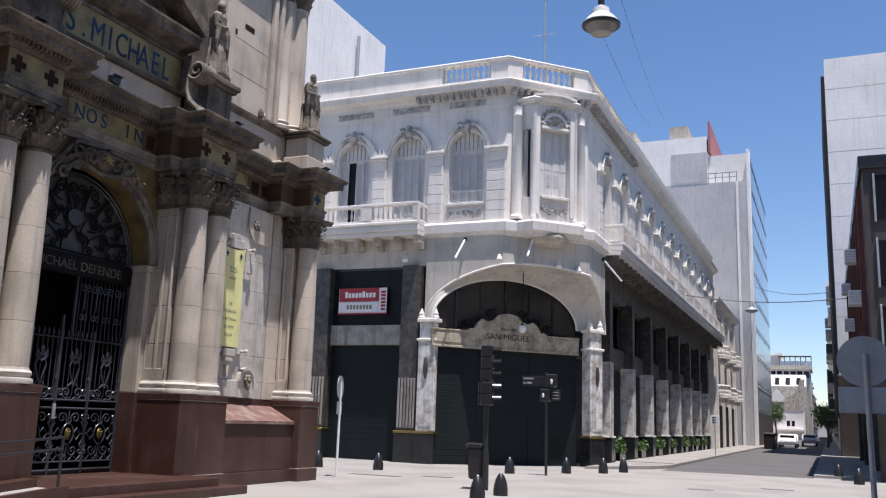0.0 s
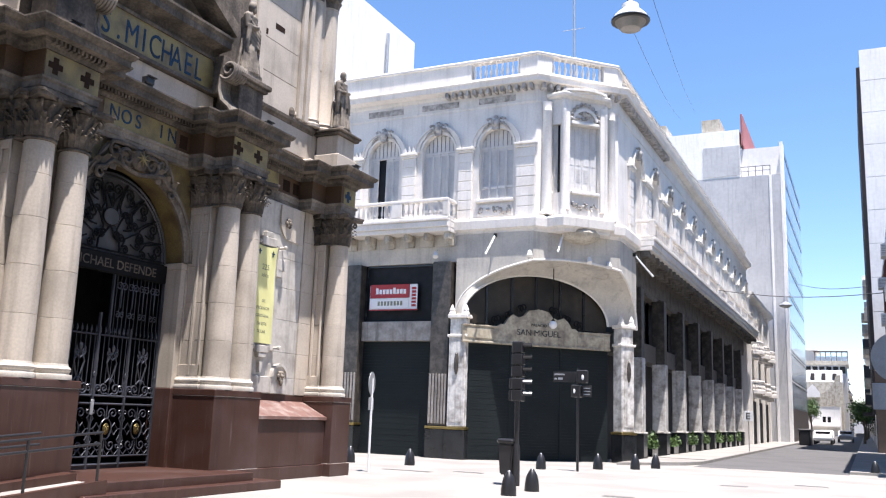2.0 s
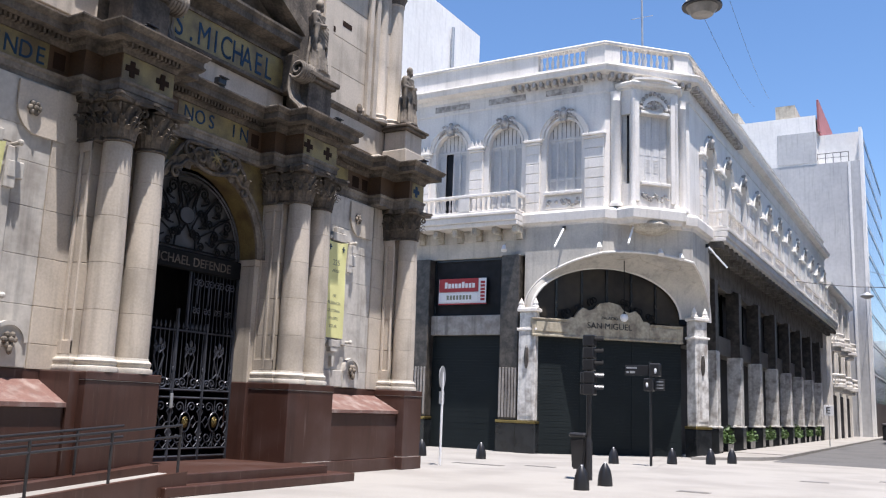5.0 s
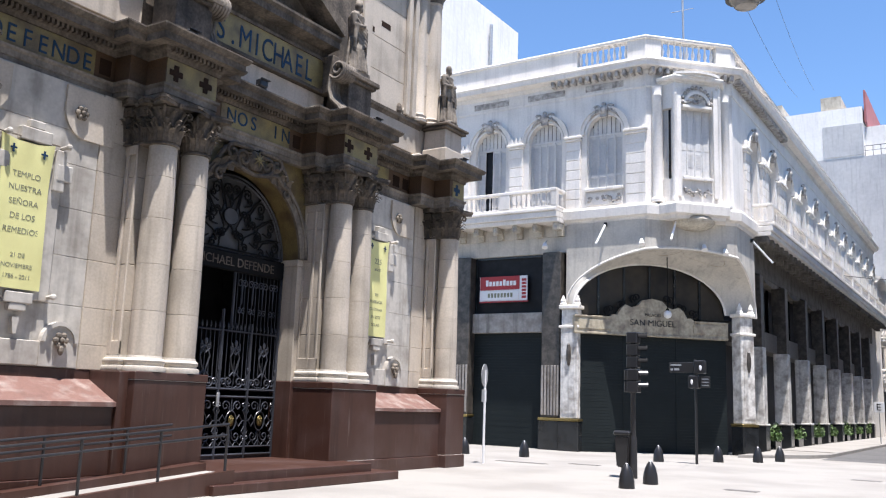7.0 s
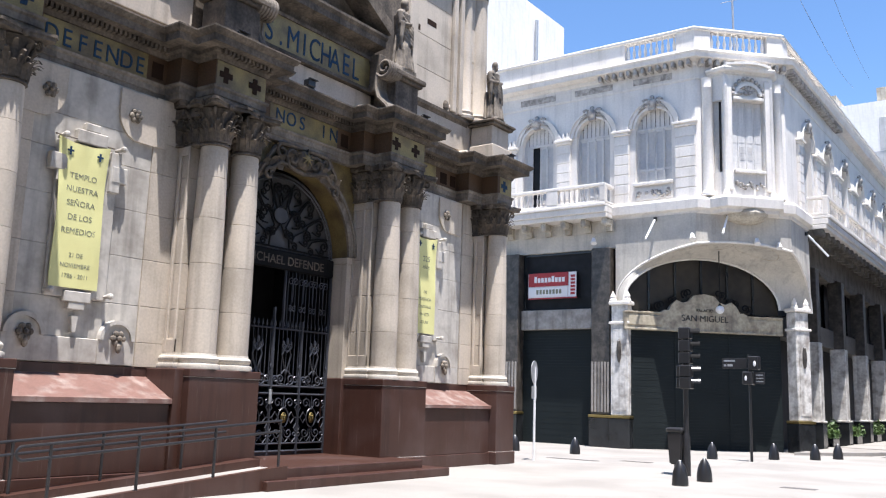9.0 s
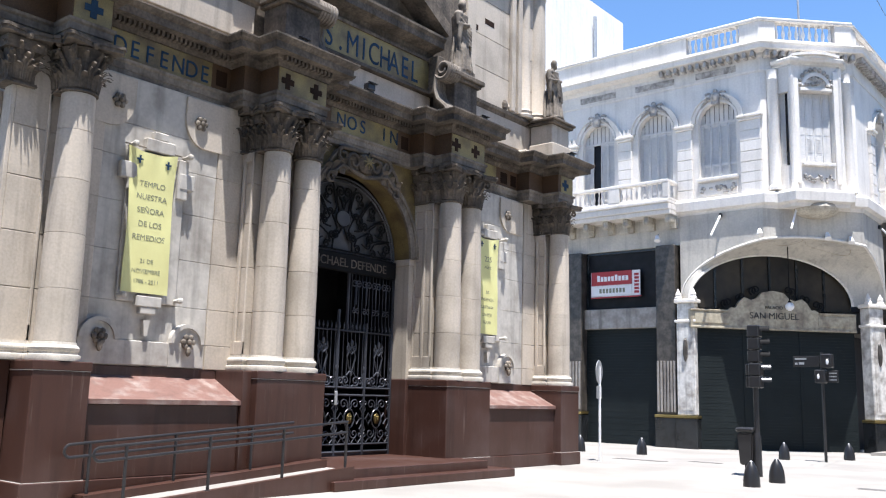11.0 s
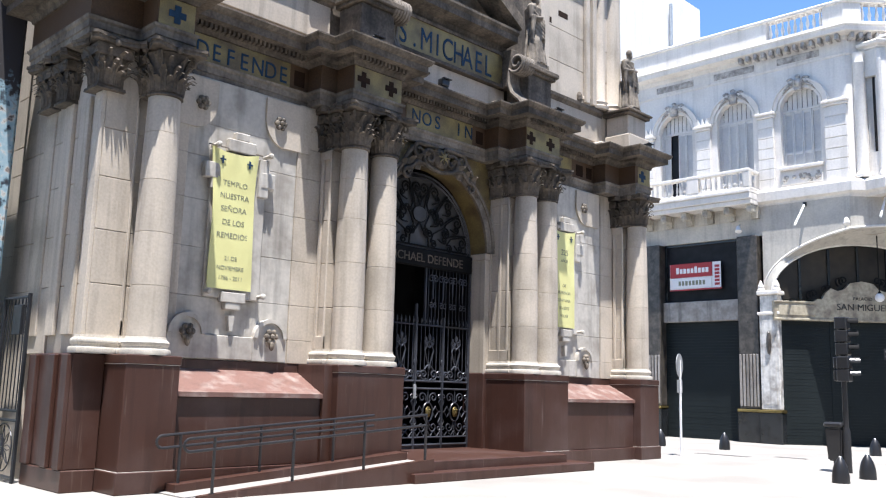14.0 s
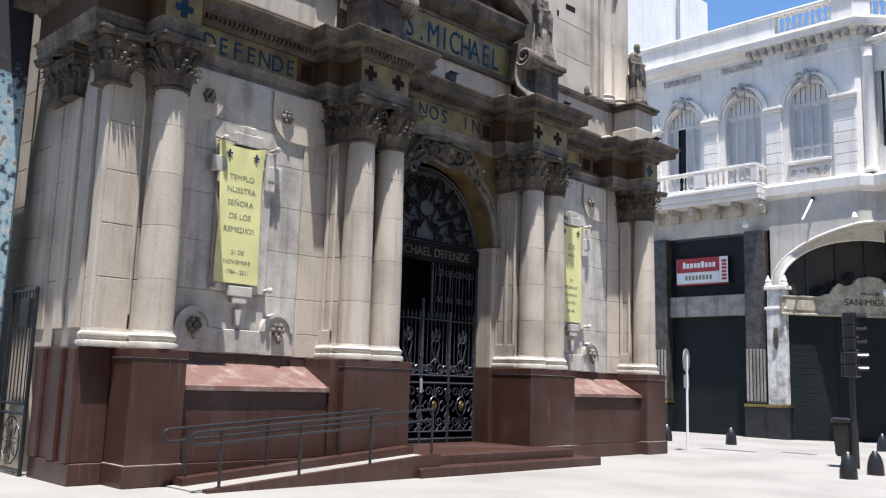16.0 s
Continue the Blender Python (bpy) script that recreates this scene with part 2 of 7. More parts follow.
def add_box(bm, x0, x1, y0, y1, z0, z1, bevel=0.0):
    v = [bm.verts.new((x, y, z)) for z in (z0, z1) for x, y in ((x0, y0), (x1, y0), (x1, y1), (x0, y1))]
    f = [bm.faces.new([v[i] for i in q]) for q in ((3, 2, 1, 0), (4, 5, 6, 7), (0, 1, 5, 4), (1, 2, 6, 5), (2, 3, 7, 6), (3, 0, 4, 7))]
    if bevel:
        bmesh.ops.bevel(bm, geom=list({e for q in f for e in q.edges}), offset=bevel, segments=1, affect='EDGES')


def BB(bevel, *boxes):
    bm = bmesh.new()
    for b in boxes:
        add_box(bm, *b, bevel=bevel)
    return bm


def add_prism(bm, pts, z0, z1):
    """Upright prism on a plan polygon."""
    lo, hi = [bm.verts.new((x, y, z0)) for x, y in pts], [bm.verts.new((x, y, z1)) for x, y in pts]
    n = len(pts)
    bm.faces.new(hi), bm.faces.new(lo[::-1])
    for i in range(n):
        bm.faces.new((lo[i], lo[(i + 1) % n], hi[(i + 1) % n], hi[i]))


def add_sheet(bm, outline, origin, u, v, w, depth):
    """A plate: outline (a, b) pairs laid along unit vectors u and v from origin, thickened by depth along w."""
    o, u, v, w = Vector(origin), Vector(u), Vector(v), Vector(w)
    front = [bm.verts.new(o + u * a + v * b + w * depth) for a, b in outline]
    back = [bm.verts.new(o + u * a + v * b) for a, b in outline]
    n = len(outline)
    bm.faces.new(front), bm.faces.new(back[::-1])
    for i in range(n):
        bm.faces.new((back[i], back[(i + 1) % n], front[(i + 1) % n], front[i]))


def mould(bm, path, profile, closed=False):
    """A moulding: profile of (out, z) swept along a plan path; out is to the right of the path's way, corners mitred."""
    n = len(path)
    rings = []
    for i, (x, y) in enumerate(path):
        p = Vector((x, y))
        a = (p - Vector(path[i - 1])).normalized() if i > 0 or closed else None
        b = (Vector(path[(i + 1) % n]) - p).normalized() if i < n - 1 or closed else None
        if a is None:
            a = b
        if b is None:
            b = a
        na, nb = Vector((a.y, -a.x)), Vector((b.y, -b.x))
        m = na + nb
        m = m / max(m.dot(na), 0.25)
        rings.append([bm.verts.new((p.x + m.x * o, p.y + m.y * o, z)) for o, z in profile])
    k = len(profile)
    for i in range(n if closed else n - 1):
        r, s = rings[i], rings[(i + 1) % n]
        for j in range(k):
            bm.faces.new((r[j], s[j], s[(j + 1) % k], r[(j + 1) % k]))
    if not closed:
        bm.faces.new(rings[0][::-1]), bm.faces.new(rings[-1])


def add_lathe(bm, cx, cy, profile, seg=24, a0=0.0, a1=2 * math.pi):
    """A turned form from (radius, z) pairs."""
    full = a1 - a0 > 6.28
    count = seg if full else seg + 1
    rings = []
    for r, z in profile:
        rings.append([bm.verts.new((cx + r * math.cos(a0 + (a1 - a0) * i / seg), cy + r * math.sin(a0 + (a1 - a0) * i / seg), z)) for i in range(count)])
    for p, q in zip(rings, rings[1:]):
        for i in range(seg if full else seg):
            j = (i + 1) % count
            bm.faces.new((p[i], p[j], q[j], q[i]))
    bm.faces.new(rings[0][::-1]), bm.faces.new(rings[-1])


def add_tube(bm, pts, r, seg=8, r1=None):
    pts = [Vector(p) for p in pts]
    rings = []
    last = None
    for i, p in enumerate(pts):
        d = ((pts[i] - pts[i - 1]).normalized() if i else Vector()) + ((pts[i + 1] - pts[i]).normalized() if i < len(pts) - 1 else Vector())
        d = d.normalized() if d.length > 1e-6 else Vector((0, 0, 1))
        if last is None:
            ref = Vector((0, 0, 1)) if abs(d.z) < 0.9 else Vector((1, 0, 0))
            a = d.cross(ref).normalized()
        else:
            a = (last - d * last.dot(d)).normalized()
        last = a
        b = d.cross(a)
        rr = r if r1 is None else r + (r1 - r) * i / (len(pts) - 1)
        rings.append([bm.verts.new(p + (a * math.cos(t) + b * math.sin(t)) * rr) for t in [2 * math.pi * k / seg for k in range(seg)]])
    for p, q in zip(rings, rings[1:]):
        for i in range(seg):
            bm.faces.new((p[i], p[(i + 1) % seg], q[(i + 1) % seg], q[i]))
    bm.faces.new(rings[0][::-1]), bm.faces.new(rings[-1])


def add_ball(bm, c, rx, ry=None, rz=None, seg=10):
    m = Matrix.Translation(c) @ Matrix.Diagonal((rx, ry or rx, rz or rx, 1))
    bmesh.ops.create_uvsphere(bm, u_segments=seg, v_segments=max(5, seg * 2 // 3), radius=1, matrix=m)


def pieces(name, boxes, material, parent, bevel=0.0, label=""):
    """Each box (x0, x1, y0, y1, z0, z1) an object of its own."""
    return [part(name, BB(bevel, b), material, parent, label) for b in boxes]


def words(name, text, size, origin, u, v, material, parent, depth=0.012, stretch=1.0, label=""):
    """Lettering as a mesh: the text's left foot at origin, running along u, upright along v."""
    c = bpy.data.curves.new(name, 'FONT')
    c.body, c.size, c.extrude = text, size, depth
    tmp = bpy.data.objects.new(name, c)
    scene.collection.objects.link(tmp)
    me = bpy.data.meshes.new_from_object(tmp)
    bpy.data.objects.remove(tmp)
    u, v = Vector(u).normalized(), Vector(v).normalized()
    w = u.cross(v)
    m = Matrix((u * stretch, v, w)).transposed().to_4x4()
    me.transform(Matrix.Translation(origin) @ m)
    me.materials.clear()
    me.materials.append(material)
    ob = new(name, me)
    hang(ob, parent)
    return ob


def text_width(text, size):
    c = bpy.data.curves.new("probe", 'FONT')
    c.body, c.size = text, size
    tmp = bpy.data.objects.new("probe", c)
    scene.collection.objects.link(tmp)
    bpy.context.view_layer.update()
    w = tmp.dimensions.x
    bpy.data.objects.remove(tmp)
    return w


# ---- ground ----
UP = (0, 0, 1)
bm = bmesh.new()
bmesh.ops.create_grid(bm, x_segments=60, y_segments=60, size=700)
tagged(part("ground", bm, PAVING), "pale sunlit concrete paving of the crossing", "ground", kind="structure")
road = part("road", B((-6.1, -0.6, 36.0, 420, -0.05, 0.006)), ASPHALT)
tagged(road, "worn grey asphalt carriageway of the side street", "road", kind="structure")
tagged(part("road_near", B((-7.6, 2.6, -59, 7.2, -0.05, 0.006)), ASPHALT), "worn grey asphalt carriageway of the crossing street", "road", kind="structure")
bm = B((-8.6, -6.25, 40.5, 240, -0.05, 0.12))
add_prism(bm, [(-8.6, 33.8), (-6.6, 36.5), (-6.25, 38.0), (-6.25, 40.5), (-8.6, 40.5)], -0.05, 0.1)
tagged(part("pavement_west", bm, PAVING), "pale raised pavement beside the arcade", "pavement", kind="structure")
tagged(part("pavement_east", B((-0.6, 3.4, 36.6, 240, -0.05, 0.1)), PAVING), "shaded pavement below the dark building", "pavement", kind="structure")
bm = bmesh.new()
mould(bm, [(-6.1, 240), (-6.1, 38.0), (-6.5, 36.4), (-7.4, 35.2)], [(0.0, -0.05), (0.0, 0.13), (0.16, 0.13), (0.16, -0.05)])
tagged(part("kerb_west", bm, KERB), "grey granite kerb along the side street", "kerb", kind="structure")

# ---- church ----
CY, XF, XB, XE, XR, XS = 13.08, -12.35, -13.3, -12.45, -13.36, -12.95
church = thing("church", (-14.5, CY, 0), "limestone church front with paired columns on a red granite plinth", "church")


def both(y0, y1):
    """A stretch of the front and its mirror image about the door's axis."""
    return ((y0, y1), (2 * CY - y1, 2 * CY - y0))


# plinth: blocks under the columns, walls under the niches
for y0, y1 in both(9.70, 11.29) + both(5.77, 6.64):
    part("plinth_block", BB(0.012, (-14.2, XF, y0, y1, 0.318, 1.86)), GRANITE, church, "polished red brown granite plinth block")
    part("mortar_joint", B((-14.2, XF + 0.02, y0 - 0.02, y1 + 0.02, 0.313, 0.32)), STONE_PALE, church)
    part("mortar_joint", B((-14.2, XF + 0.006, y0 - 0.006, y1 + 0.006, 1.858, 1.866)), STONE_PALE, church)
    part("plinth_cap", BB(0.012, (-14.2, XF + 0.015, y0 - 0.015, y1 + 0.015, 1.864, 2.0)), GRANITE, church)
    part("plinth_skirting", BB(0.012, (-14.2, XF + 0.035, y0 - 0.035, y1 + 0.035, 0.0, 0.314)), GRANITE, church)
for y0, y1 in both(6.655, 9.50):
    part("plinth_wall", BB(0.01, (-14.2, -12.56, y0, y1, 0.3, 1.398)), GRANITE, church, "polished red brown granite wall under the niche")
    part("plinth_cap", BB(0.01, (-14.2, -13.28, y0, y1, 1.402, 2.0)), GRANITE, church)
    part("plinth_skirting", BB(0.01, (-14.2, -12.52, y0, y1, 0, 0.296)), GRANITE, church)
    bm = bmesh.new()
    add_sheet(bm, [(-13.28, 1.40), (-12.5, 1.40), (-12.5, 1.475), (-12.56, 1.49), (-13.28, 1.84)], (0, y0, 0), (1, 0, 0), UP, (0, 1, 0), y1 - y0)
    part("sloping_ledge", bm, GRANITE_WORN, church, "weathered pink granite ledge with a sloping top")
for y0, y1 in both(9.505, 9.695):
    part("plinth_strip", BB(0.008, (-14.2, -12.5, y0, y1, 0.0, 1.99)), GRANITE, church)
# flank round the near corner
part("plinth_block", BB(0.012, (-14.45, -13.02, 5.27, 5.76, 0.318, 2.0)), GRANITE, church, "polished red brown granite corner plinth")
part("plinth_skirting", BB(0.012, (-14.49, -12.98, 5.23, 5.73, 0.0, 0.314)), GRANITE, church)
pieces("plinth_strip", [(-13.25, -13.02, 5.2, 5.268, 0.32, 1.98), (-13.75, -13.5, 5.2, 5.268, 0.32, 1.98), (-14.47, -14.2, 5.2, 5.268, 0.32, 1.98)], GRANITE, church, 0.01)

JOINTS = [2.28, 3.05, 3.87, 4.69, 5.45, 6.03]


def courses(x0, x1, y0, y1, z0=2.0, z1=6.85, name="stone_course", material=STONE):
    zs = [z0] + [z for z in JOINTS[1:5] if z0 < z < z1] + [z1]
    for a, b in zip(zs, zs[1:]):
        part(name, BB(0.01, (x0, x1, y0, y1, a + 0.003, b - 0.003)), material, church)


# pier bodies behind the columns
for y0, y1 in both(9.82, 11.17) + both(5.95, 6.5):
    courses(-14.2, -12.98, y0, y1)
courses(-14.35, -12.96, 5.4, 5.95)
for x0, x1 in ((-13.2, -12.96), (-13.72, -13.4), (-14.33, -14.02), (-15.1, -14.7)):
    part("flank_pilaster", BB(0.012, (x0, x1, 5.33, 5.4, 2.28, 6.03)), STONE, church)
courses(-15.2, -14.36, 5.36, 5.79)
courses(-16.3, -15.21, 5.42, 5.79, 0.0, 11.0)
zs = [0.0, 1.0] + [2.0] + JOINTS[1:5] + [6.0, 7.0, 8.0, 9.2, 10.4, 12.0]
for p, q in zip(zs, zs[1:]):
    part("wall_stone", BB(0.01, (-20.5, -14.36, 5.8, 6.4, p + 0.003, q - 0.003)), STONE, church)
# side pilasters with sunk panels
for ya, yb, sgn in ((9.82, 9.82, -1), (11.17, 11.17, 1), (14.99, 14.99, -1), (16.34, 16.34, 1), (19.66, 19.66, -1), (5.95, 5.95, -1), (6.5, 6.5, 1)):
    bm = bmesh.new()
    for x0, x1 in ((-13.58, -13.46), (-13.24, -13.16), (-12.99, -12.93)):
        add_box(bm, x0, x1, min(ya, ya + sgn * 0.05), max(ya, ya + sgn * 0.05), 2.28, 6.03, bevel=0.012)
    for z0, z1 in ((2.28, 2.52), (5.86, 6.03)):
        add_box(bm, -13.58, -12.93, min(ya, ya + sgn * 0.046), max(ya, ya + sgn * 0.046), z0, z1, bevel=0.008)
    part("panelled_pilaster", bm, STONE, church)

BASE = [(0.0, 2.003), (0.12, 2.003), (0.13, 2.05), (0.12, 2.09), (0.085, 2.10), (0.08, 2.13), (0.10, 2.15), (0.105, 2.19), (0.09, 2.22), (0.05, 2.235), (0.045, 2.28), (0.0, 2.28)]
for y0, y1 in both(9.82, 11.17) + both(5.95, 6.5):
    bm = bmesh.new()
    mould(bm, [(-13.6, y0), (-12.95, y0), (-12.95, y1), (-13.6, y1)], BASE)
    part("pilaster_base", bm, BASE_PALE, church, "pale washed stone base moulding", smooth=True)

# one column, then its copies
COLS = [CY + s * d for d in (2.19, 2.94, 6.86) for s in (-1, 1)]
XC = -12.70


def taper(z):
    return 0.292 - 0.042 * max(0.0, (z - 3.3) / 2.7) ** 1.4


def leaf(bm, cx, cy, ang, r, z, h, w, curl=0.07, t=0.02):
    """An acanthus leaf: a strip that stands on the bell and bends outward at its tip."""
    c, s = math.cos(ang), math.sin(ang)
    rows = []
    for q, out, wide in ((0.0, 0.0, 0.75), (0.35, 0.012, 1.0), (0.65, 0.025, 1.05), (0.88, 0.06, 0.8), (1.0, 0.06 + curl * 0.6, 0.5), (0.9, 0.06 + curl, 0.25)):
        d = r + out
        row = []
        for side in (-1, 0, 1):
            dd = d + (0.018 if side == 0 else 0.0)
            row.append(bm.verts.new((cx + c * dd - s * side * w * wide / 2, cy + s * dd + c * side * w * wide / 2, z + h * q)))
        rows.append(row)
    for a, b in zip(rows, rows[1:]):
        for i in (0, 1):
            bm.faces.new((a[i], a[i + 1], b[i + 1], b[i]))


def capital_mesh(bm, cx, cy, r0=0.25, square=False):
    prof = [(r0, 6.03), (r0 + 0.035, 6.045), (r0 + 0.03, 6.075), (r0 - 0.005, 6.08), (r0, 6.3), (r0 + 0.03, 6.55), (r0 + 0.09, 6.72)]
    if square:
        for (ra, za), (rb, zb) in zip(prof, prof[1:]):
            add_box(bm, cx - rb, cx + rb, cy - rb, cy + rb, za, zb)
    else:
        add_lathe(bm, cx, cy, prof, 20)
    for k in range(10):
        a = k * math.pi / 5
        rr = r0 + 0.012 if not square else r0 + 0.03
        leaf(bm, cx, cy, a + math.pi / 10, rr, 6.09, 0.24, 0.13, 0.09)
        leaf(bm, cx, cy, a, rr + 0.005, 6.1, 0.4, 0.12, 0.11)
        leaf(bm, cx, cy, a + math.pi / 10, rr + 0.02, 6.34, 0.3, 0.1, 0.12)
        for q in (-1, 1):
            leaf(bm, cx, cy, a + q * 0.13, rr + 0.01, 6.1, 0.3, 0.05, 0.13)
    for k in range(4):
        a = math.pi / 4 + k * math.pi / 2
        c, s = math.cos(a), math.sin(a)
        pts = []
        for i in range(9):
            q = i / 8
            ang = q * 4.6
            rad = 0.085 * (1 - 0.75 * q)
            pts.append((cx + c * (r0 + 0.14 + rad * math.sin(ang) * 0.9), cy + s * (r0 + 0.14 + rad * math.sin(ang) * 0.9), 6.63 + rad * math.cos(ang)))
        add_tube(bm, [(cx + c * r0, cy + s * r0, 6.45)] + pts, 0.03, 6, 0.02)
        a2 = k * math.pi / 2
        add_ball(bm, (cx + math.cos(a2) * (r0 + 0.13), cy + math.sin(a2) * (r0 + 0.13), 6.76), 0.06, seg=7)
    # abacus with hollow sides
    out = []
    h = r0 + 0.17
    for k in range(4):
        a = math.pi / 4 + k * math.pi / 2
        c, s = math.cos(a), math.sin(a)
        tx, ty = -s, c
        d = h * 1.46
        out += [(cx + c * d - tx * 0.05, cy + s * d - ty * 0.05), (cx + c * d + tx * 0.05, cy + s * d + ty * 0.05)]
        a2 = a + math.pi / 4
        out += [(cx + math.cos(a2) * h * 0.82, cy + math.sin(a2) * h * 0.82)]
    add_prism(bm, out, 6.74, 6.795)
    ctr = [(cx + (x - cx) * 1.05, cy + (y - cy) * 1.05) for x, y in out]
    add_prism(bm, ctr, 6.797, 6.845)


for i, cy in enumerate(COLS):
    if i == 0:
        col = thing("column", (XC, cy, 2.0), "", "")
        hang(col, church)
        bm = bmesh.new()
        add_lathe(bm, XC, cy, [(0.38, 2.004), (0.385, 2.05), (0.375, 2.09), (0.335, 2.10), (0.33, 2.13), (0.35, 2.15), (0.355, 2.19), (0.335, 2.22), (0.31, 2.235), (0.3, 2.28)], 28)
        part("column_base", bm, BASE_PALE, col, "pale washed stone base", smooth=True)
        for a, b in zip(JOINTS, JOINTS[1:]):
            bm = bmesh.new()
            n = 5
            prof = [(taper(a) - 0.008, a)] + [(taper(a + 0.006 + (b - a - 0.012) * k / n), a + 0.006 + (b - a - 0.012) * k / n) for k in range(n + 1)] + [(taper(b) - 0.008, b)]
            add_lathe(bm, XC, cy, prof, 28)
            part("drum", bm, STONE, col, smooth=True)
        bm = bmesh.new()
        capital_mesh(bm, XC, cy)
        part("capital", bm, STONE_DARK, col, "sooty carved leaf capital", smooth=True)
        first = col
    else:
        c = first.copy()
        scene.collection.objects.link(c)
        c.location.y = cy
        c.parent = church
        c.matrix_parent_inverse = first.matrix_parent_inverse
        for ch in first.children:
            k = ch.copy()
            scene.collection.objects.link(k)
            k.parent = c
            k.matrix_parent_inverse = ch.matrix_parent_inverse
for o in list(church.children):
    if o.name.startswith("column"):
        for key in ("category", "label"):
            if key in o:
                del o[key]
# capitals of the side pilasters
for y, sg in ((9.82, 1), (16.34, -1), (14.99, 1), (11.17, -1), (19.66, 1), (5.95, 1), (6.5, -1)):
    for x, d, r in ((-13.35, 0.12, 0.2), (-12.97, 0.16, 0.16)):
        bm = bmesh.new()
        capital_mesh(bm, x, y + sg * d, r, True)
        part("pilaster_capital", bm, STONE_DARK, church, "sooty carved leaf capital")

for x, r in ((-13.1, 0.2), (-14.25, 0.2), (-14.85, 0.22)):
    bm = bmesh.new()
    capital_mesh(bm, x, 5.42, r, True)
    part("pilaster_capital", bm, STONE_DARK, church, "sooty carved leaf capital")
bm = bmesh.new()
mould(bm, [(-13.15, 5.36), (-12.98, 5.36), (-12.98, 5.9)], BASE)
part("pilaster_base", bm, BASE_PALE, church, "pale washed stone base moulding", smooth=True)

# niche walls
for y0, y1 in both(6.45, 9.86):
    zs = [2.0, 2.42] + JOINTS[1:5] + [6.03, 6.85]
    for a, b in zip(zs, zs[1:]):
        for u0, u1 in ((y0, y0 + 0.55), (y0 + 0.55, y1 - 0.62), (y1 - 0.62, y1)):
            part("wall_stone", BB(0.008, (-14.2, XB + (0.03 if u0 == y0 or u1 == y1 else 0.0), u0 + 0.002, u1 - 0.002, a + 0.002, b - 0.002)), STONE_PALE if 0 < u0 - y0 < 1 else STONE, church)

# entablature
ENT = [(-15.25, 6.6), (-15.25, 5.02), (-12.93, 5.02), (-12.93, 5.86), (XE, 5.86), (XE, 6.52), (XR, 6.52), (XR, 9.45), (XS, 9.45), (XS, 9.83), (XE, 9.83), (XE, 11.06),
       (XS, 11.06), (XS, 11.42), (XR, 11.42), (XR, 14.55), (XS, 14.55), (XS, 14.93), (XE, 14.93), (XE, 16.2), (XS, 16.2), (XS, 16.56), (XR, 16.56), (XR, 18.85), (XS, 18.85), (XS, 19.5), (XE, 19.5), (XE, 20.22), (-16.6, 20.22)]


def band(name, profile, material, label="", path=ENT, smooth=False):
    bm = bmesh.new()
    mould(bm, path, profile)
    return part(name, bm, material, church, label, smooth)


band("architrave", [(-0.5, 6.852), (0.0, 6.852), (0.0, 6.95), (0.02, 6.955), (0.02, 7.06), (0.05, 7.09), (0.06, 7.13), (-0.5, 7.13)], STONE_MID, "sooty stone architrave in two bands")
band("frieze", [(-0.5, 7.13), (0.0, 7.13), (0.0, 7.62), (-0.5, 7.62)], MOSAIC_BROWN, "rust brown mosaic frieze")
band("cornice", [(-0.5, 7.622), (0.03, 7.622), (0.05, 7.69), (0.12, 7.73), (0.13, 7.79), (0.36, 7.795), (0.36, 7.93), (0.4, 7.95), (0.45, 8.02), (0.45, 8.05), (-0.5, 8.05)], STONE_DARK, "dark weathered projecting stone cornice")
dent = []
for y0, y1, x in ((9.83, 11.06, XE), (14.93, 16.2, XE), (6.52, 9.45, XR), (11.42, 14.55, XR), (16.56, 18.85, XR)):
    n = int((y1 - y0) / 0.09)
    for k in range(n):
        y = y0 + (k + 0.2) * (y1 - y0) / n
        dent.append((x + 0.05, x + 0.2, y, y + 0.05, 7.7, 7.79))
pieces("dentil", dent, STONE_DARK, church)
# mosaic panels on the fronts of the frieze
for x, y0, y1 in ((XR, 6.88, 9.02), (XR, 12.02, 14.1), (XR, 16.8, 17.9), (XE, 9.85, 11.04), (XE, 14.95, 16.18), (XE, 5.88, 6.5), (XE, 19.62, 20.2)):
    part("mosaic_panel", BB(0.004, (x, x + 0.012, y0, y1, 7.14, 7.61)), MOSAIC, church, "ochre yellow mosaic panel")


def cross(y, z, x, r, material):
    bm = bmesh.new()
    t = r * 0.36
    add_sheet(bm, [(-t, -r), (t, -r), (t, -t), (r, -t), (r, t), (t, t), (t, r), (-t, r), (-t, t), (-r, t), (-r, -t), (-t, -t)], (x, y, z), (0, 1, 0), UP, (1, 0, 0), 0.012)
    part("cross_inlay", bm, material, church)


for y in (10.06, 10.76, 15.1, 15.82):
    cross(y, 7.37, XE + 0.012, 0.15, BLACKISH)
for y in (6.19, 19.82):
    cross(y, 7.37, XE + 0.012, 0.15, BLUE)
# dark inlays on the brown ends of the recesses
for y0, y1 in ((9.12, 9.36), (11.5, 11.72), (14.22, 14.46), (18.1, 18.4), (18.55, 18.8)):
    part("bar_inlay", BB(0.003, (XR, XR + 0.01, y0, y1, 7.22, 7.52)), BLACKISH, church)


def spread(text, size, y0, y1, z, x, material, stretch=1.0):
    """Letters of a word set apart evenly between y0 and y1."""
    n = len(text)
    for k, ch in enumerate(text):
        if ch != " ":
            w = text_width(ch, size) * stretch
            y = y0 + (y1 - y0) * (k + 0.5) / n - w / 2
            words("letter", ch, size, (x + 0.014, y, z), (0, 1, 0), UP, material, church, 0.01, stretch)


spread("DEFENDE", 0.44, 7.0, 8.98, 7.2, XR, BLUE, 0.85)
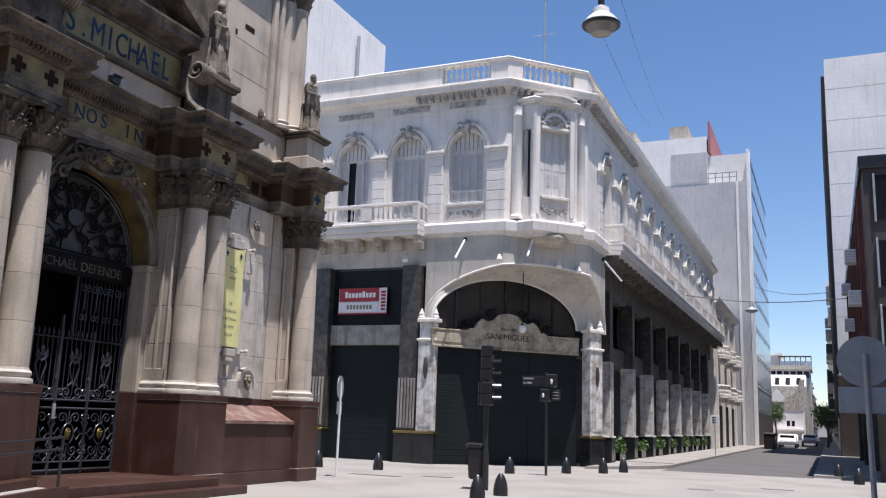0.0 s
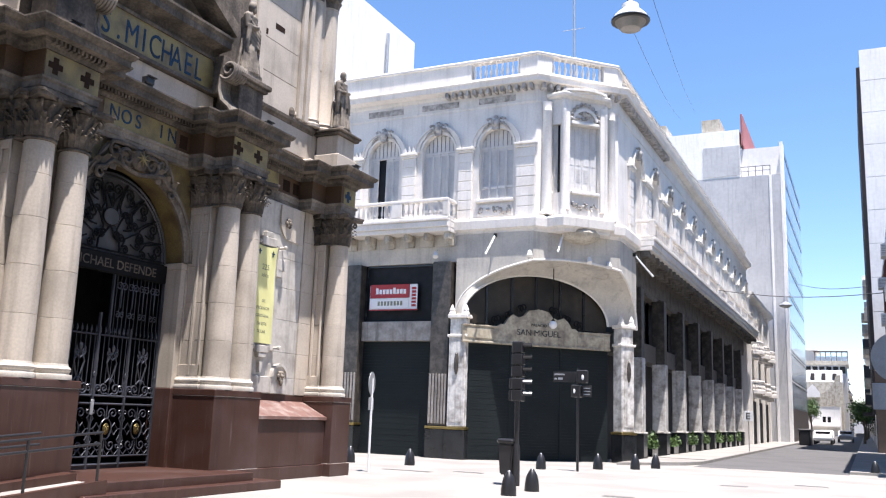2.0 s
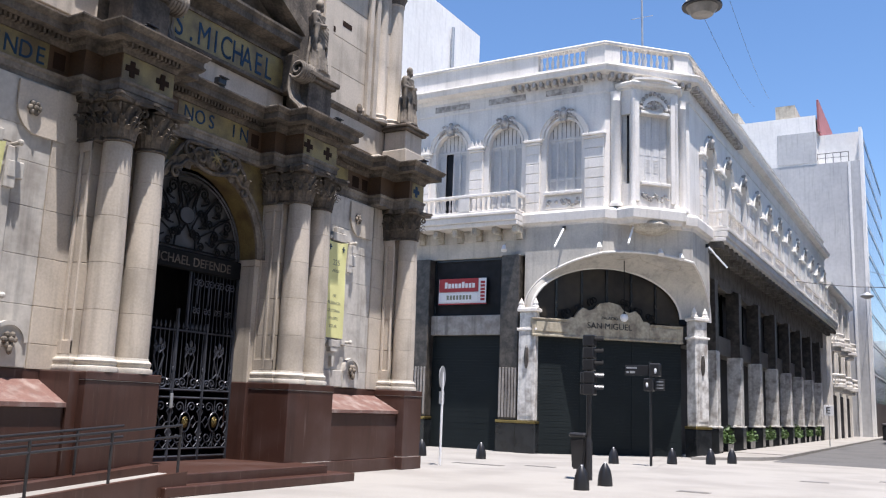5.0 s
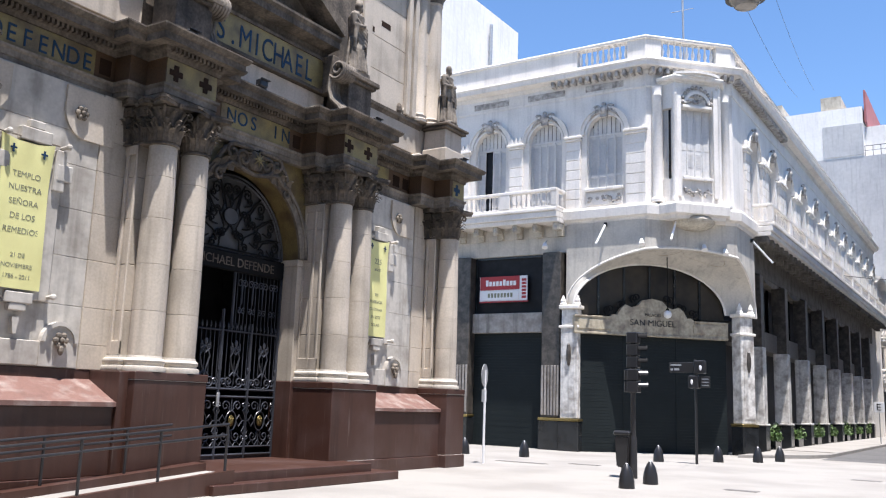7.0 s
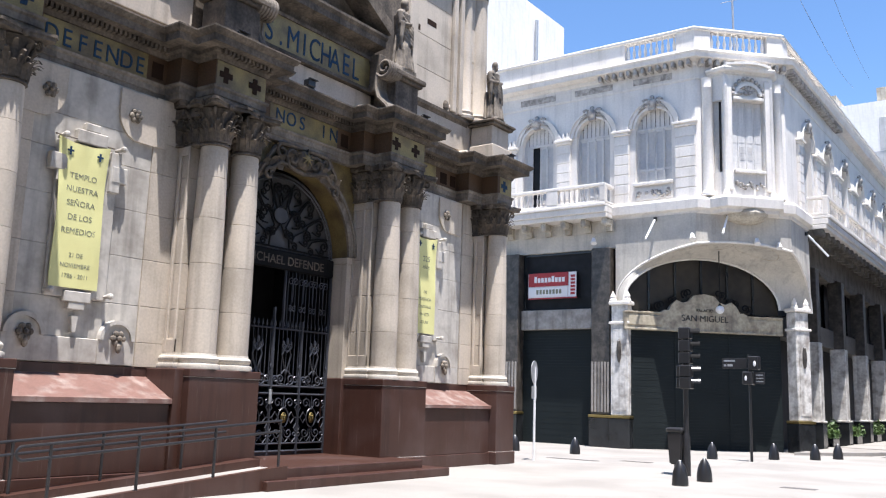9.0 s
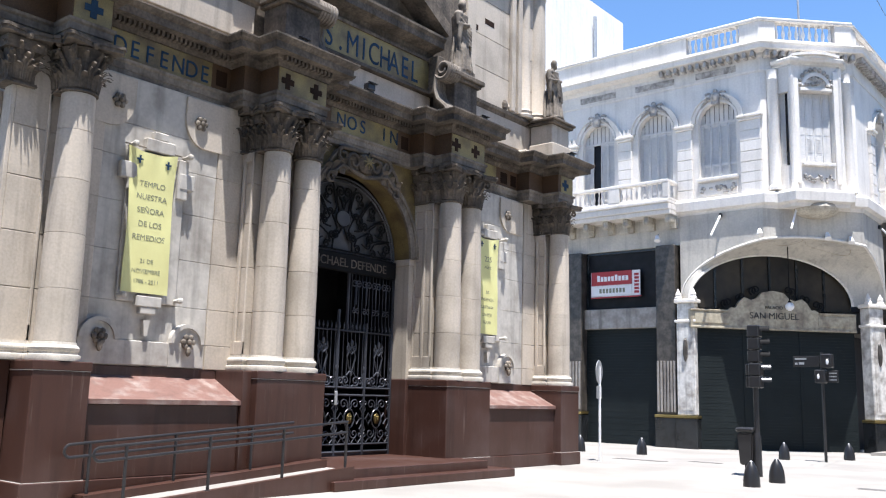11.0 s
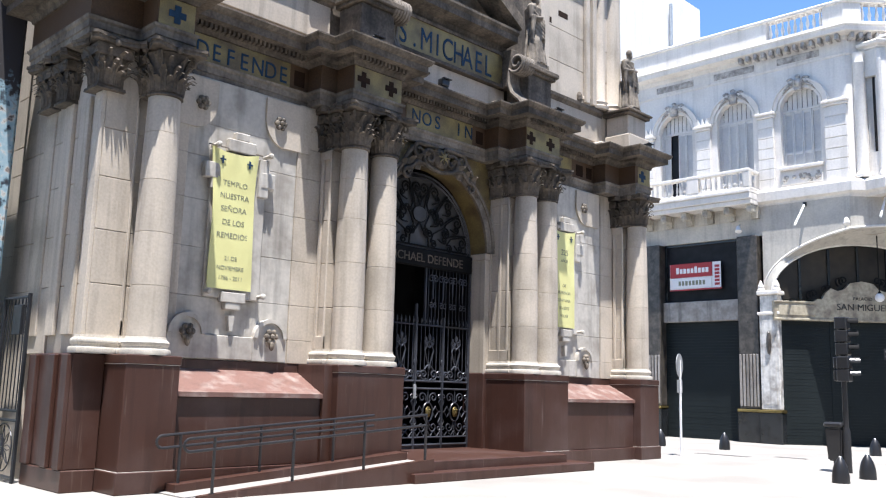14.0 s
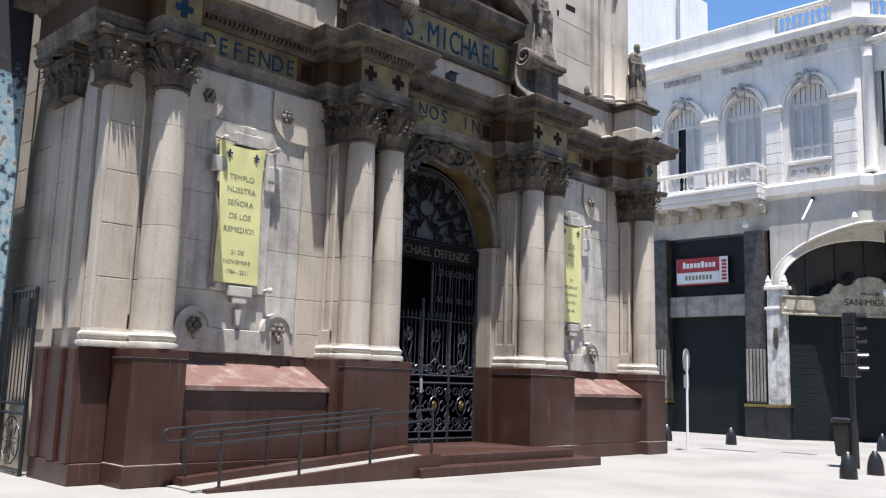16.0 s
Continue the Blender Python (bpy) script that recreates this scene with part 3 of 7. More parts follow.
spread("NOS IN", 0.42, 12.12, 14.1, 7.26, XR, BLUE, 0.9)
# door bay: wall with arch, jambs, gate
RD, ZS = 1.72, 4.75
XA = -13.5


def arc(cy, z, r, n=24, a0=math.pi, a1=0.0):
    return [(cy + r * math.cos(a0 + (a1 - a0) * k / n), z + r * math.sin(a0 + (a1 - a0) * k / n)) for k in range(n + 1)]


out = [(CY - 1.92, ZS), *arc(CY, ZS, RD), (CY + 1.92, ZS), (CY + 1.92, 6.85), (CY - 1.92, 6.85)]
bm = bmesh.new()
add_sheet(bm, out, (XA - 0.5, 0, 0), (0, 1, 0), UP, (1, 0, 0), 0.5)
part("arch_wall", bm, MOSAIC_DULL, church, "ochre and brown mosaic spandrel round the arch")
for s in (-1, 1):
    y = CY + s * RD
    bm = BB(0.012, (XA - 0.5, XA, min(y, y + s * 0.2), max(y, y + s * 0.2), 2.0, ZS - 0.16))
    part("door_jamb", bm, STONE, church)
    part("impost", BB(0.015, (XA - 0.5, XA + 0.02, min(y - s * 0.02, y + s * 0.2), max(y - s * 0.02, y + s * 0.2), ZS - 0.155, ZS - 0.005)), STONE, church)
    part("plinth_block", BB(0.01, (XA - 0.5, XA + 0.02, min(y - s * 0.02, y + s * 0.2), max(y - s * 0.02, y + s * 0.2), 0.3, 2.0)), GRANITE, church)
bm = bmesh.new()
ring = arc(CY, ZS, RD + 0.2) + arc(CY, ZS, RD - 0.02)[::-1]
add_sheet(bm, ring, (XA, 0, 0), (0, 1, 0), UP, (1, 0, 0), 0.07)
ring = arc(CY, ZS, RD + 0.2) + arc(CY, ZS, RD + 0.13)[::-1]
add_sheet(bm, ring, (XA + 0.07, 0, 0), (0, 1, 0), UP, (1, 0, 0), 0.04)
part("archivolt", bm, STONE_MID, church, "moulded grey stone arch band")
# porch walls coloured near black to stand for the unlit room
pieces("porch_wall", [(-17.2, -17.0, CY - 3, CY + 3, 0.3, 7.2), (-17.0, -14.0, CY - 3.0, CY - 2.8, 0.3, 7.2), (-17.0, -14.0, CY + 2.8, CY + 3.0, 0.3, 7.2), (-17.0, -14.0, CY - 3, CY + 3, 7.0, 7.2), (-17.0, -14.01, CY - 2.8, CY + 2.8, 0.29, 0.345)], DARKROOM, church, 0.0, "porch behind the gate, darkness put into its colour")

# attic above the cornice
ATT = [(x - 0.12, y) for x, y in ENT]
bm = bmesh.new()
mould(bm, ATT, [(-0.6, 8.052), (0.04, 8.052), (0.04, 8.22), (0.0, 8.26), (-0.6, 8.26)])
part("attic_base", bm, STONE, church)
for y0, y1 in ((6.9, 9.95), (2 * CY - 9.95, 2 * CY - 6.9)):
    bm = bmesh.new()
    mould(bm, [(-13.4, y0), (-13.4, y1)], [(-0.3, 9.022), (0.06, 9.022), (0.08, 9.08), (0.13, 9.12), (0.14, 9.2), (0.05, 9.24), (-0.3, 9.24)])
    part("attic_moulding", bm, STONE_DARK, church)
mid = 2 * CY
for s in (0, 1):
    m = (lambda y: y) if s == 0 else (lambda y: mid - y)
    yy = lambda a, b: (min(m(a), m(b)), max(m(a), m(b)))
    a, b = yy(6.02, 9.9)
    zs = [8.3, 9.2, 10.1, 11.0, 12.0, 13.2, 14.2]
    for z0, z1 in zip(zs, zs[1:]):
        part("wall_stone", BB(0.012, (-15.5, -13.35, a, b, z0 + 0.003, z1 - 0.003)), STONE, church)
    for p0, r in ((6.36, 0.29), (6.98, 0.2)):
        bm = bmesh.new()
        q = m(p0)
        add_lathe(bm, -13.42, q, [(r + 0.09, 9.245), (r + 0.1, 9.32), (r + 0.05, 9.36), (r + 0.07, 9.44), (r + 0.01, 9.48), (r, 9.5), (r * 0.97, 11.0), (r * 0.9, 12.9), (r * 0.98, 12.92), (r, 12.95)], 24)
        part("attic_column", bm, STONE, church, smooth=True)
        bm = bmesh.new()
        add_lathe(bm, -13.42, q, [(r * 0.95, 12.952), (r * 1.05, 13.1), (r * 1.25, 13.2), (r * 1.1, 13.25), (r * 1.4, 13.42), (r * 1.3, 13.45), (r * 1.7, 13.6)], 9)
        part("attic_capital", bm, STONE_DARK, church)
    for k, q in enumerate((7.3, 7.6)):
        a, b = yy(q, q + 0.17)
        part("attic_pilaster", BB(0.02, (-13.35, -13.22, a, b, 9.245, 13.55)), STONE, church)
    a, b = yy(5.95, 9.9)
    part("attic_cornice", BB(0.03, (-15.5, -13.1, a, b, 13.61, 13.9), (-15.5, -12.97, a, b, 13.9, 14.2)), STONE_DARK, church)
    for q, z in ((8.45, 11.35), (9.15, 11.05)):
        a, b = yy(q, q + 0.42)
        part("slot", BB(0.01, (-13.37, -13.345, a, b, z, z + 0.17)), BLACKISH, church)
    for p0, p1, d in ((9.35, 9.7, 0.1),):
        a, b = yy(p0, p1)
        part("attic_pilaster", BB(0.02, (-13.35, -13.35 + d, a, b, 9.5, 13.0)), STONE, church)
        part("attic_pilaster_base", BB(0.02, (-13.35, -13.3 + d, a - 0.05, b + 0.05, 9.24, 9.498)), STONE, church)
    # relief roundel and small blocks
    c = m(7.6)
    bm = bmesh.new()
    add_ball(bm, (-13.33, c - 0.35, 9.35), 0.07, 0.11, 0.17, 8)
    add_ball(bm, (-13.33, c - 0.35, 9.15), 0.06, 0.06, 0.13, 8)
    part("carved_relief", bm, STONE_DARK, church)
    bm = bmesh.new()
    add_tube(bm, [(-13.33, c + 0.17 * math.cos(t), 9.35 + 0.17 * math.sin(t)) for t in [k * math.pi / 12 for k in range(13)]], 0.03, 6)
    part("carved_ring", bm, STONE, church)
    # statue pedestals
    a, b = yy(10.08, 10.95)
    bm = BB(0.02, (-13.3, -12.62, a, b, 8.3, 9.02), (-13.3, -12.5, a - 0.12, b + 0.12, 8.052, 8.3))
    bm2 = BB(0.02, (-13.35, -12.54, a - 0.08, b + 0.08, 9.022, 9.1), (-13.35, -12.48, a - 0.14, b + 0.14, 9.1, 9.22))
    part("pedestal", bm, STONE_DARK, church), part("pedestal_cap", bm2, STONE_DARK, church)
    a, b = yy(5.9, 6.75)
    part("pedestal", BB(0.02, (-13.3, -12.6, a, b, 8.3, 9.05), (-13.3, -12.52, a - 0.08, b + 0.08, 8.052, 8.5)), STONE, church)
    part("pedestal_cap", BB(0.02, (-13.35, -12.5, a - 0.1, b + 0.1, 9.052, 9.13), (-13.35, -12.45, a - 0.15, b + 0.15, 9.13, 9.2)), STONE_DARK, church)
part("attic_wall", B((-15.5, -13.4, 9.9, mid - 9.9, 8.3, 13.2)), STONE_DARK, church)
# name panel
bm = bmesh.new()
w, h = 1.78, 0.36
end = [(w, -h), (w + 0.12, -h * 0.3), (w + 0.05, 0), (w + 0.12, h * 0.3), (w, h)]
outl = end + [(-a, b) for a, b in end[::-1]]
add_sheet(bm, outl, (-13.4, CY, 9.12), (0, 1, 0), UP, (1, 0, 0), 0.2)
part("name_panel", bm, MOSAIC, church, "ochre mosaic panel lettered S. MICHAEL")
bm = bmesh.new()
o2 = [(a * 1.05, b * 1.2) for a, b in outl]
add_sheet(bm, o2 + [o2[0]] + [outl[0]] + outl[::-1], (-13.4, CY, 9.12), (0, 1, 0), UP, (1, 0, 0), 0.24)
part("panel_frame", bm, STONE_DARK, church)
spread("S.MICHAEL", 0.72, 11.52, 14.56, 8.85, -13.214, BLUE, 0.72)
bm = bmesh.new()
add_sheet(bm, [(-13.4, 8.052), (-13.24, 8.052), (-13.24, 8.12), (-13.27, 8.15), (-13.27, 8.66), (-13.4, 8.66)], (0, CY - 2.0, 0), (1, 0, 0), UP, (0, 1, 0), 4.0)
part("panel_dado", bm, STONE, church)
# hood and pediment over the panel
bm = bmesh.new()
mould(bm, [(-13.4, CY - 2.05), (-13.4, CY + 2.05)], [(0.0, 9.6), (0.12, 9.62), (0.16, 9.75), (0.5, 9.8), (0.5, 9.95), (0.56, 10.02), (0.56, 10.08), (0.0, 10.1)])
for s in (-1, 1):
    add_sheet(bm, [(s * 2.1, 10.12), (s * 2.1, 10.45), (0, 11.75), (0, 11.4)], (-13.4, CY, 0), (0, 1, 0), UP, (1, 0, 0), 0.6)
part("pediment", bm, STONE_DARK, church, "dark weathered stone hood and pediment")
for s in (-1, 1):
    part("hood_bracket", BB(0.02, (-13.4, -12.9, CY + s * 1.97 - 0.13, CY + s * 1.97 + 0.13, 8.7, 9.6)), STONE_DARK, church)
    y = CY + s * 2.0
    bm = bmesh.new()
    coil = []
    for i in range(22):
        q = i / 21
        a = -2.6 + q * 9.0
        r = 0.06 + 0.18 * (1 - q)
        coil.append((-12.72 + r * math.cos(a), 9.2 + r * math.sin(a)))
    spine = [(-12.5, 8.1), (-12.62, 8.28), (-12.86, 8.5), (-12.95, 8.75), (-12.93, 9.0)] + coil
    for k in range(6):
        add_tube(bm, [(a, y + (k - 2.5) * 0.075, c) for a, c in spine], 0.06, 6, 0.045)
    add_box(bm, -12.75, -12.42, y - 0.26, y + 0.26, 8.05, 8.2, bevel=0.02)
    part("scroll", bm, STONE_MID, church, "carved stone scroll beside the panel", smooth=True)

# ---- steps, ramp and rails before the door ----
steps = thing("church_steps", (-12, 13.2, 0), "two low red granite steps and landing before the church door", "steps")
part("landing", BB(0.012, (-14.1, -11.52, 11.12, 15.3, 0.0, 0.335)), GRANITE, steps)
part("lower_step", BB(0.012, (-12.3, -11.2, 10.55, 15.85, 0.0, 0.168)), GRANITE, steps)
part("landing_back", BB(0.012, (-14.1, -12.2, 11.3, 14.86, 0.0, 0.33)), GRANITE, steps)
ramp = thing("ramp", (-11.8, 8.8, 0), "granite ramp with a pale worn top leading up to the door", "ramp")
bm = bmesh.new()
add_sheet(bm, [(6.5, 0.0), (11.1, 0.0), (11.1, 0.40), (6.5, 0.05)], (-11.42, 0, 0), (0, 1, 0), UP, (1, 0, 0), 0.12)
part("side_wall", bm, GRANITE, ramp)
bm = bmesh.new()
add_sheet(bm, [(6.4, 0.0), (11.1, 0.0), (11.1, 0.335), (6.4, 0.02)], (-12.3, 0, 0), (0, 1, 0), UP, (1, 0, 0), 0.878)
part("ramp_deck", bm, PAVING, ramp, "pale worn ramp surface")
bm = bmesh.new()
add_sheet(bm, [(6.5, 0.0), (11.1, 0.0), (11.1, 0.47), (6.5, 0.14)], (-12.3, 0, 0), (0, 1, 0), UP, (1, 0, 0), 0.3)
part("wall_kerb", bm, GRANITE, ramp)


def handrail(x, ys, y0, y1):
    """Two bars that follow the ramp, on posts, joined by a round end."""
    rail = thing("handrail", (x, ys[0], 0), "dark grey tubular steel handrail beside the ramp", "handrail", "ramp handrails")
    z = lambda y: 0.04 + 0.335 * max(0.0, (y - 6.4) / 4.7)
    top, low = 0.80, 0.62
    bm = bmesh.new()
    c = 0.5 * (top + low)
    r = 0.5 * (top - low)
    pts = [(x, y1, z(y1) + top), (x, y0, z(y0) + top)]
    pts += [(x, y0 - r * math.sin(a), z(y0) + c + r * math.cos(a)) for a in [math.pi * k / 8 for k in range(1, 8)]]
    pts += [(x, y0, z(y0) + low), (x, y1, z(y1) + low)]
    add_tube(bm, pts, 0.022, 8)
    part("rail", bm, RAILING, rail, smooth=True)
    for y in ys:
        bm = bmesh.new()
        add_tube(bm, [(x, y, z(y) - 0.04), (x, y, z(y) + top)], 0.024, 8)
        add_lathe(bm, x, y, [(0.05, z(y) - 0.02), (0.05, z(y) + 0.012), (0.024, z(y) + 0.014)], 10)
        part("post", bm, RAILING, rail, smooth=True)


handrail(-11.36, (6.72, 8.1, 9.52, 10.93), 6.33, 10.95)
handrail(-12.15, (6.62, 8.03, 9.5), 6.33, 10.4)

# ---- wrought iron gate ----
gate = thing("iron_gate", (-13.95, CY, 0.33), "black wrought iron church gate with scrolls, shut", "gate")
XG = -13.95


def iron(name, paths, r, seg=5, material=GATE_IRON):
    bm = bmesh.new()
    for p in paths:
        add_tube(bm, p, r, seg)
    return part(name, bm, material, gate)


for z, t in ((0.42, 0.026), (0.58, 0.02), (1.62, 0.024), (1.78, 0.024), (3.0, 0.02)):
    iron("gate_rail", [[(XG, CY - 1.7, z), (XG, CY + 1.7, z)]], t)
for y, top in ((CY - 1.69, 4.3), (CY - 0.85, 3.2), (CY, 3.45), (CY + 0.3, 4.3), (CY + 0.85, 3.2), (CY + 1.69, 4.3)):
    iron("gate_stile", [[(XG - (0.05 if y == CY + 0.3 else 0.0), y, 3.0 if y == CY + 0.3 else 0.34), (XG - (0.05 if y == CY + 0.3 else 0.0), y, top)]], 0.036, 6)
part("kick_plate", BB(0.004, (XG - 0.02, XG, CY - 1.7, CY + 1.7, 0.32, 0.43)), IRON, gate)
tip = bmesh.new()
add_lathe(tip, 0, 0, [(0.011, 0.0), (0.026, 0.035), (0.012, 0.1), (0.002, 0.14)], 6)
LEAFW = 0.845


def mirrored(y0, pts):
    """A line drawn as (across, up) and its mirror image about y0."""
    return [[(XG, y0 + q * a, b) for a, b in pts] for q in (-1, 1)]


def curl(a, z, r, turn, start, way):
    """A closing spiral as (across, up) pairs."""
    return [(a + r * (1 - 0.8 * k / 18) * math.cos(start + way * turn * 2 * math.pi * k / 18), z + r * (1 - 0.8 * k / 18) * math.sin(start + way * turn * 2 * math.pi * k / 18)) for k in range(19)]


for leafno in range(4):
    y0 = CY - 1.69 + LEAFW * (leafno + 0.5)
    for k in range(7):
        y = y0 - 0.36 + 0.12 * k
        iron("bar", [[(XG - 0.015, y, 1.78), (XG - 0.015, y, 3.06)]], 0.011)
        me_tip = part("spear_tip", tip.copy(), GATE_IRON, gate)
        me_tip.data.transform(Matrix.Translation((XG - 0.015, y, 3.05)))
    # lower panel: oval wreath with mask, scrolls in the corners
    iron("wreath", [[(XG + 0.01, y0 + 0.15 * math.cos(t), 1.12 + 0.2 * math.sin(t)) for t in [k * math.pi / 12 for k in range(25)]]], 0.017)
    ps = []
    for z, f in ((1.43, 1), (0.8, -1)):
        ps += mirrored(y0, [(0.02, z - f * 0.14)] + curl(0.17, z, 0.12, 1.3, math.pi * 1.15 if f > 0 else math.pi * 0.85, -f))
        ps += mirrored(y0, [(0.41, z - f * 0.33), (0.4, z - f * 0.2), (0.34, z - f * 0.1)] + curl(0.36, z + f * 0.02, 0.07, 1.2, -f * 1.4, f))
    ps += mirrored(y0, [(0.15, 1.12), (0.24, 1.24), (0.33, 1.12), (0.24, 1.0), (0.15, 1.12)])
    ps += mirrored(y0, [(0.33, 1.12), (0.42, 1.12)])
    iron("scroll_panel", ps, 0.016)
    iron("scroll_panel", [[(XG, y0, 1.32), (XG, y0, 1.62)], [(XG, y0, 0.58), (XG, y0, 0.92)]] + mirrored(y0, [(0.0, 0.72), (0.1, 0.6), (0.2, 0.72), (0.3, 0.6), (0.41, 0.72)]), 0.014)
    # lyre on the middle rail with round scrolls and a bud
    ps = mirrored(y0, [(0.02, 1.8)] + curl(0.15, 1.93, 0.12, 1.5, math.pi * 1.3, 1))
    ps += mirrored(y0, [(0.38, 1.8)] + curl(0.3, 1.92, 0.09, 1.4, -0.6, 1))
    ps += mirrored(y0, [(0.13, 2.04), (0.03, 2.14), (0.09, 2.3), (0.13, 2.45), (0.05, 2.6), (0.0, 2.66)])
    ps += mirrored(y0, [(0.0, 2.5)] + curl(0.09, 2.64, 0.06, 1.2, -1.6, 1))
    iron("lyre_scroll", ps, 0.019)
    bm = bmesh.new()
    for a, b, c in ((0.0, 2.74, 0.05), (-0.11, 2.7, 0.032), (0.11, 2.7, 0.032), (0.0, 2.08, 0.04), (-0.4, 2.2, 0.035), (0.4, 2.2, 0.035)):
        add_ball(bm, (XG + 0.01, y0 + a, b), c * 0.6, c, c * 1.6, 7)
        add_tube(bm, [(XG, y0 + a, b), (XG, y0 + a * 0.95, b - 0.2)], 0.012, 5)
    part("bud", bm, GATE_IRON, gate)
    bm = bmesh.new()
    add_ball(bm, (XG + 0.02, y0, 1.12), 0.035, 0.085, 0.12, 10)
    add_ball(bm, (XG + 0.05, y0, 1.1), 0.025, 0.03, 0.045, 7)
    for q in (-1, 1):
        add_ball(bm, (XG + 0.05, y0 + q * 0.03, 1.16), 0.018, 0.022, 0.016, 6)
    part("gate_boss", bm, BRASS, gate, "small tarnished bronze mask")
tip.free()
for k in range(12):
    y = CY + 0.4 + 1.22 * k / 11
    iron("bar", [[(XG - 0.05, y, 3.0), (XG - 0.05, y, 4.3)]], 0.012)
for y0 in (CY + 0.5, CY + 0.82, CY + 1.12, CY + 1.45):
    iron("lyre_scroll", mirrored(y0, [(0.0, 3.6)] + curl(0.07, 4.05, 0.1, 1.4, math.pi * 1.2, -1)) + mirrored(y0, curl(0.06, 3.45, 0.07, 1.2, 1.0, 1)), 0.014)
part("lock_plate", BB(0.01, (XG + 0.02, XG + 0.05, CY - 0.05, CY + 0.03, 1.4, 1.7)), GREYPAINT, gate)
part("transom", BB(0.02, (XG - 0.1, XG + 0.05, CY - 1.72, CY + 1.72, 4.28, 4.68)), BLACK_IRON, gate, "dark inscribed transom beam")
wl = text_width("MICHAEL DEFENDE", 0.27)
words("lettering", "MICHAEL DEFENDE", 0.27, (XG + 0.052, CY + 0.2 - wl / 2, 4.38), (0, 1, 0), UP, STONE_DARK, gate, 0.006)
for r in (1.66, 1.58):
    iron("arch_bar", [[(XG, a, b) for a, b in arc(CY, 4.7, r, 28)]], 0.025)
bm = bmesh.new()
add_sheet(bm, arc(CY, 4.7, 1.64, 28), (XG - 0.08, 0, 0), (0, 1, 0), UP, (1, 0, 0), 0.02)
part("tympanum_pane", bm, GREY_PANE, gate, "glass behind the scrolls, reflected sky put into its grey")
# tympanum scrollwork: heart over an oval shield, S-scrolls fanning to both sides
bm = bmesh.new()
add_sheet(bm, [(0.2 * math.cos(t), 5.45 + 0.17 * math.sin(t)) for t in [k * math.pi / 12 for k in range(24)]], (XG - 0.01, CY, 0), (0, 1, 0), UP, (1, 0, 0), 0.03)
part("shield", bm, GREY_PANE, gate)
iron("shield_rim", [[(XG, CY + 0.21 * math.cos(t), 5.45 + 0.18 * math.sin(t)) for t in [k * math.pi / 12 for k in range(25)]]], 0.018, 5, BLACK_IRON)
iron("tympanum_scroll", mirrored(CY, [(0.0, 5.72), (0.1, 5.86)] + curl(0.11, 6.04, 0.13, 1.4, -0.3, 1)) + mirrored(CY, [(0.0, 5.66), (0.05, 5.78), (0.0, 5.95)]) + mirrored(CY, [(0.0, 5.28), (0.12, 5.1), (0.28, 4.95), (0.3, 4.74)]) + mirrored(CY, curl(0.2, 5.06, 0.11, 1.3, 2.6, -1)), 0.022, 5, BLACK_IRON)
for k, (a, r) in enumerate(((1.22, 1.18), (0.86, 1.2), (0.5, 1.22), (0.16, 1.24), (0.98, 0.72), (0.42, 0.74))):
    ca, sa = math.cos(a), math.sin(a)
    ya, za = r * ca, 4.72 + r * sa

    def turned(pts):
        """Lays a scroll so that its height runs outward from the arch's centre."""
        return [(ya + ca * v - sa * u, za + sa * v + ca * u) for u, v in pts]

    big = [(0.0, -0.34), (0.13, -0.2), (0.15, 0.0)] + curl(0.02, 0.17, 0.14, 1.45, 0.1, 1)
    small = [(-0.02, -0.1), (-0.12, -0.02)] + curl(-0.1, 0.08, 0.08, 1.3, 3.6, -1)
    foot = [(0.0, -0.34)] + curl(-0.09, -0.27, 0.09, 1.4, -0.3, 1)
    stalk = [(0.17, -0.36), (0.2, 0.0), (0.17, 0.34)]
    lines = [turned(big), turned(small), turned(foot)] + ([turned(stalk)] if k < 4 else [])
    iron("tympanum_scroll", [p for line in lines for p in mirrored(CY, line)], 0.02, 5, BLACK_IRON)
iron("tympanum_rail", [[(XG, CY - 1.62, 4.74), (XG, CY + 1.62, 4.74)]], 0.02, 5, BLACK_IRON)

# ---- keystone cartouche ----
bm = bmesh.new()
add_ball(bm, (XA + 0.16, CY, 6.6), 0.1, 0.24, 0.22, 12)
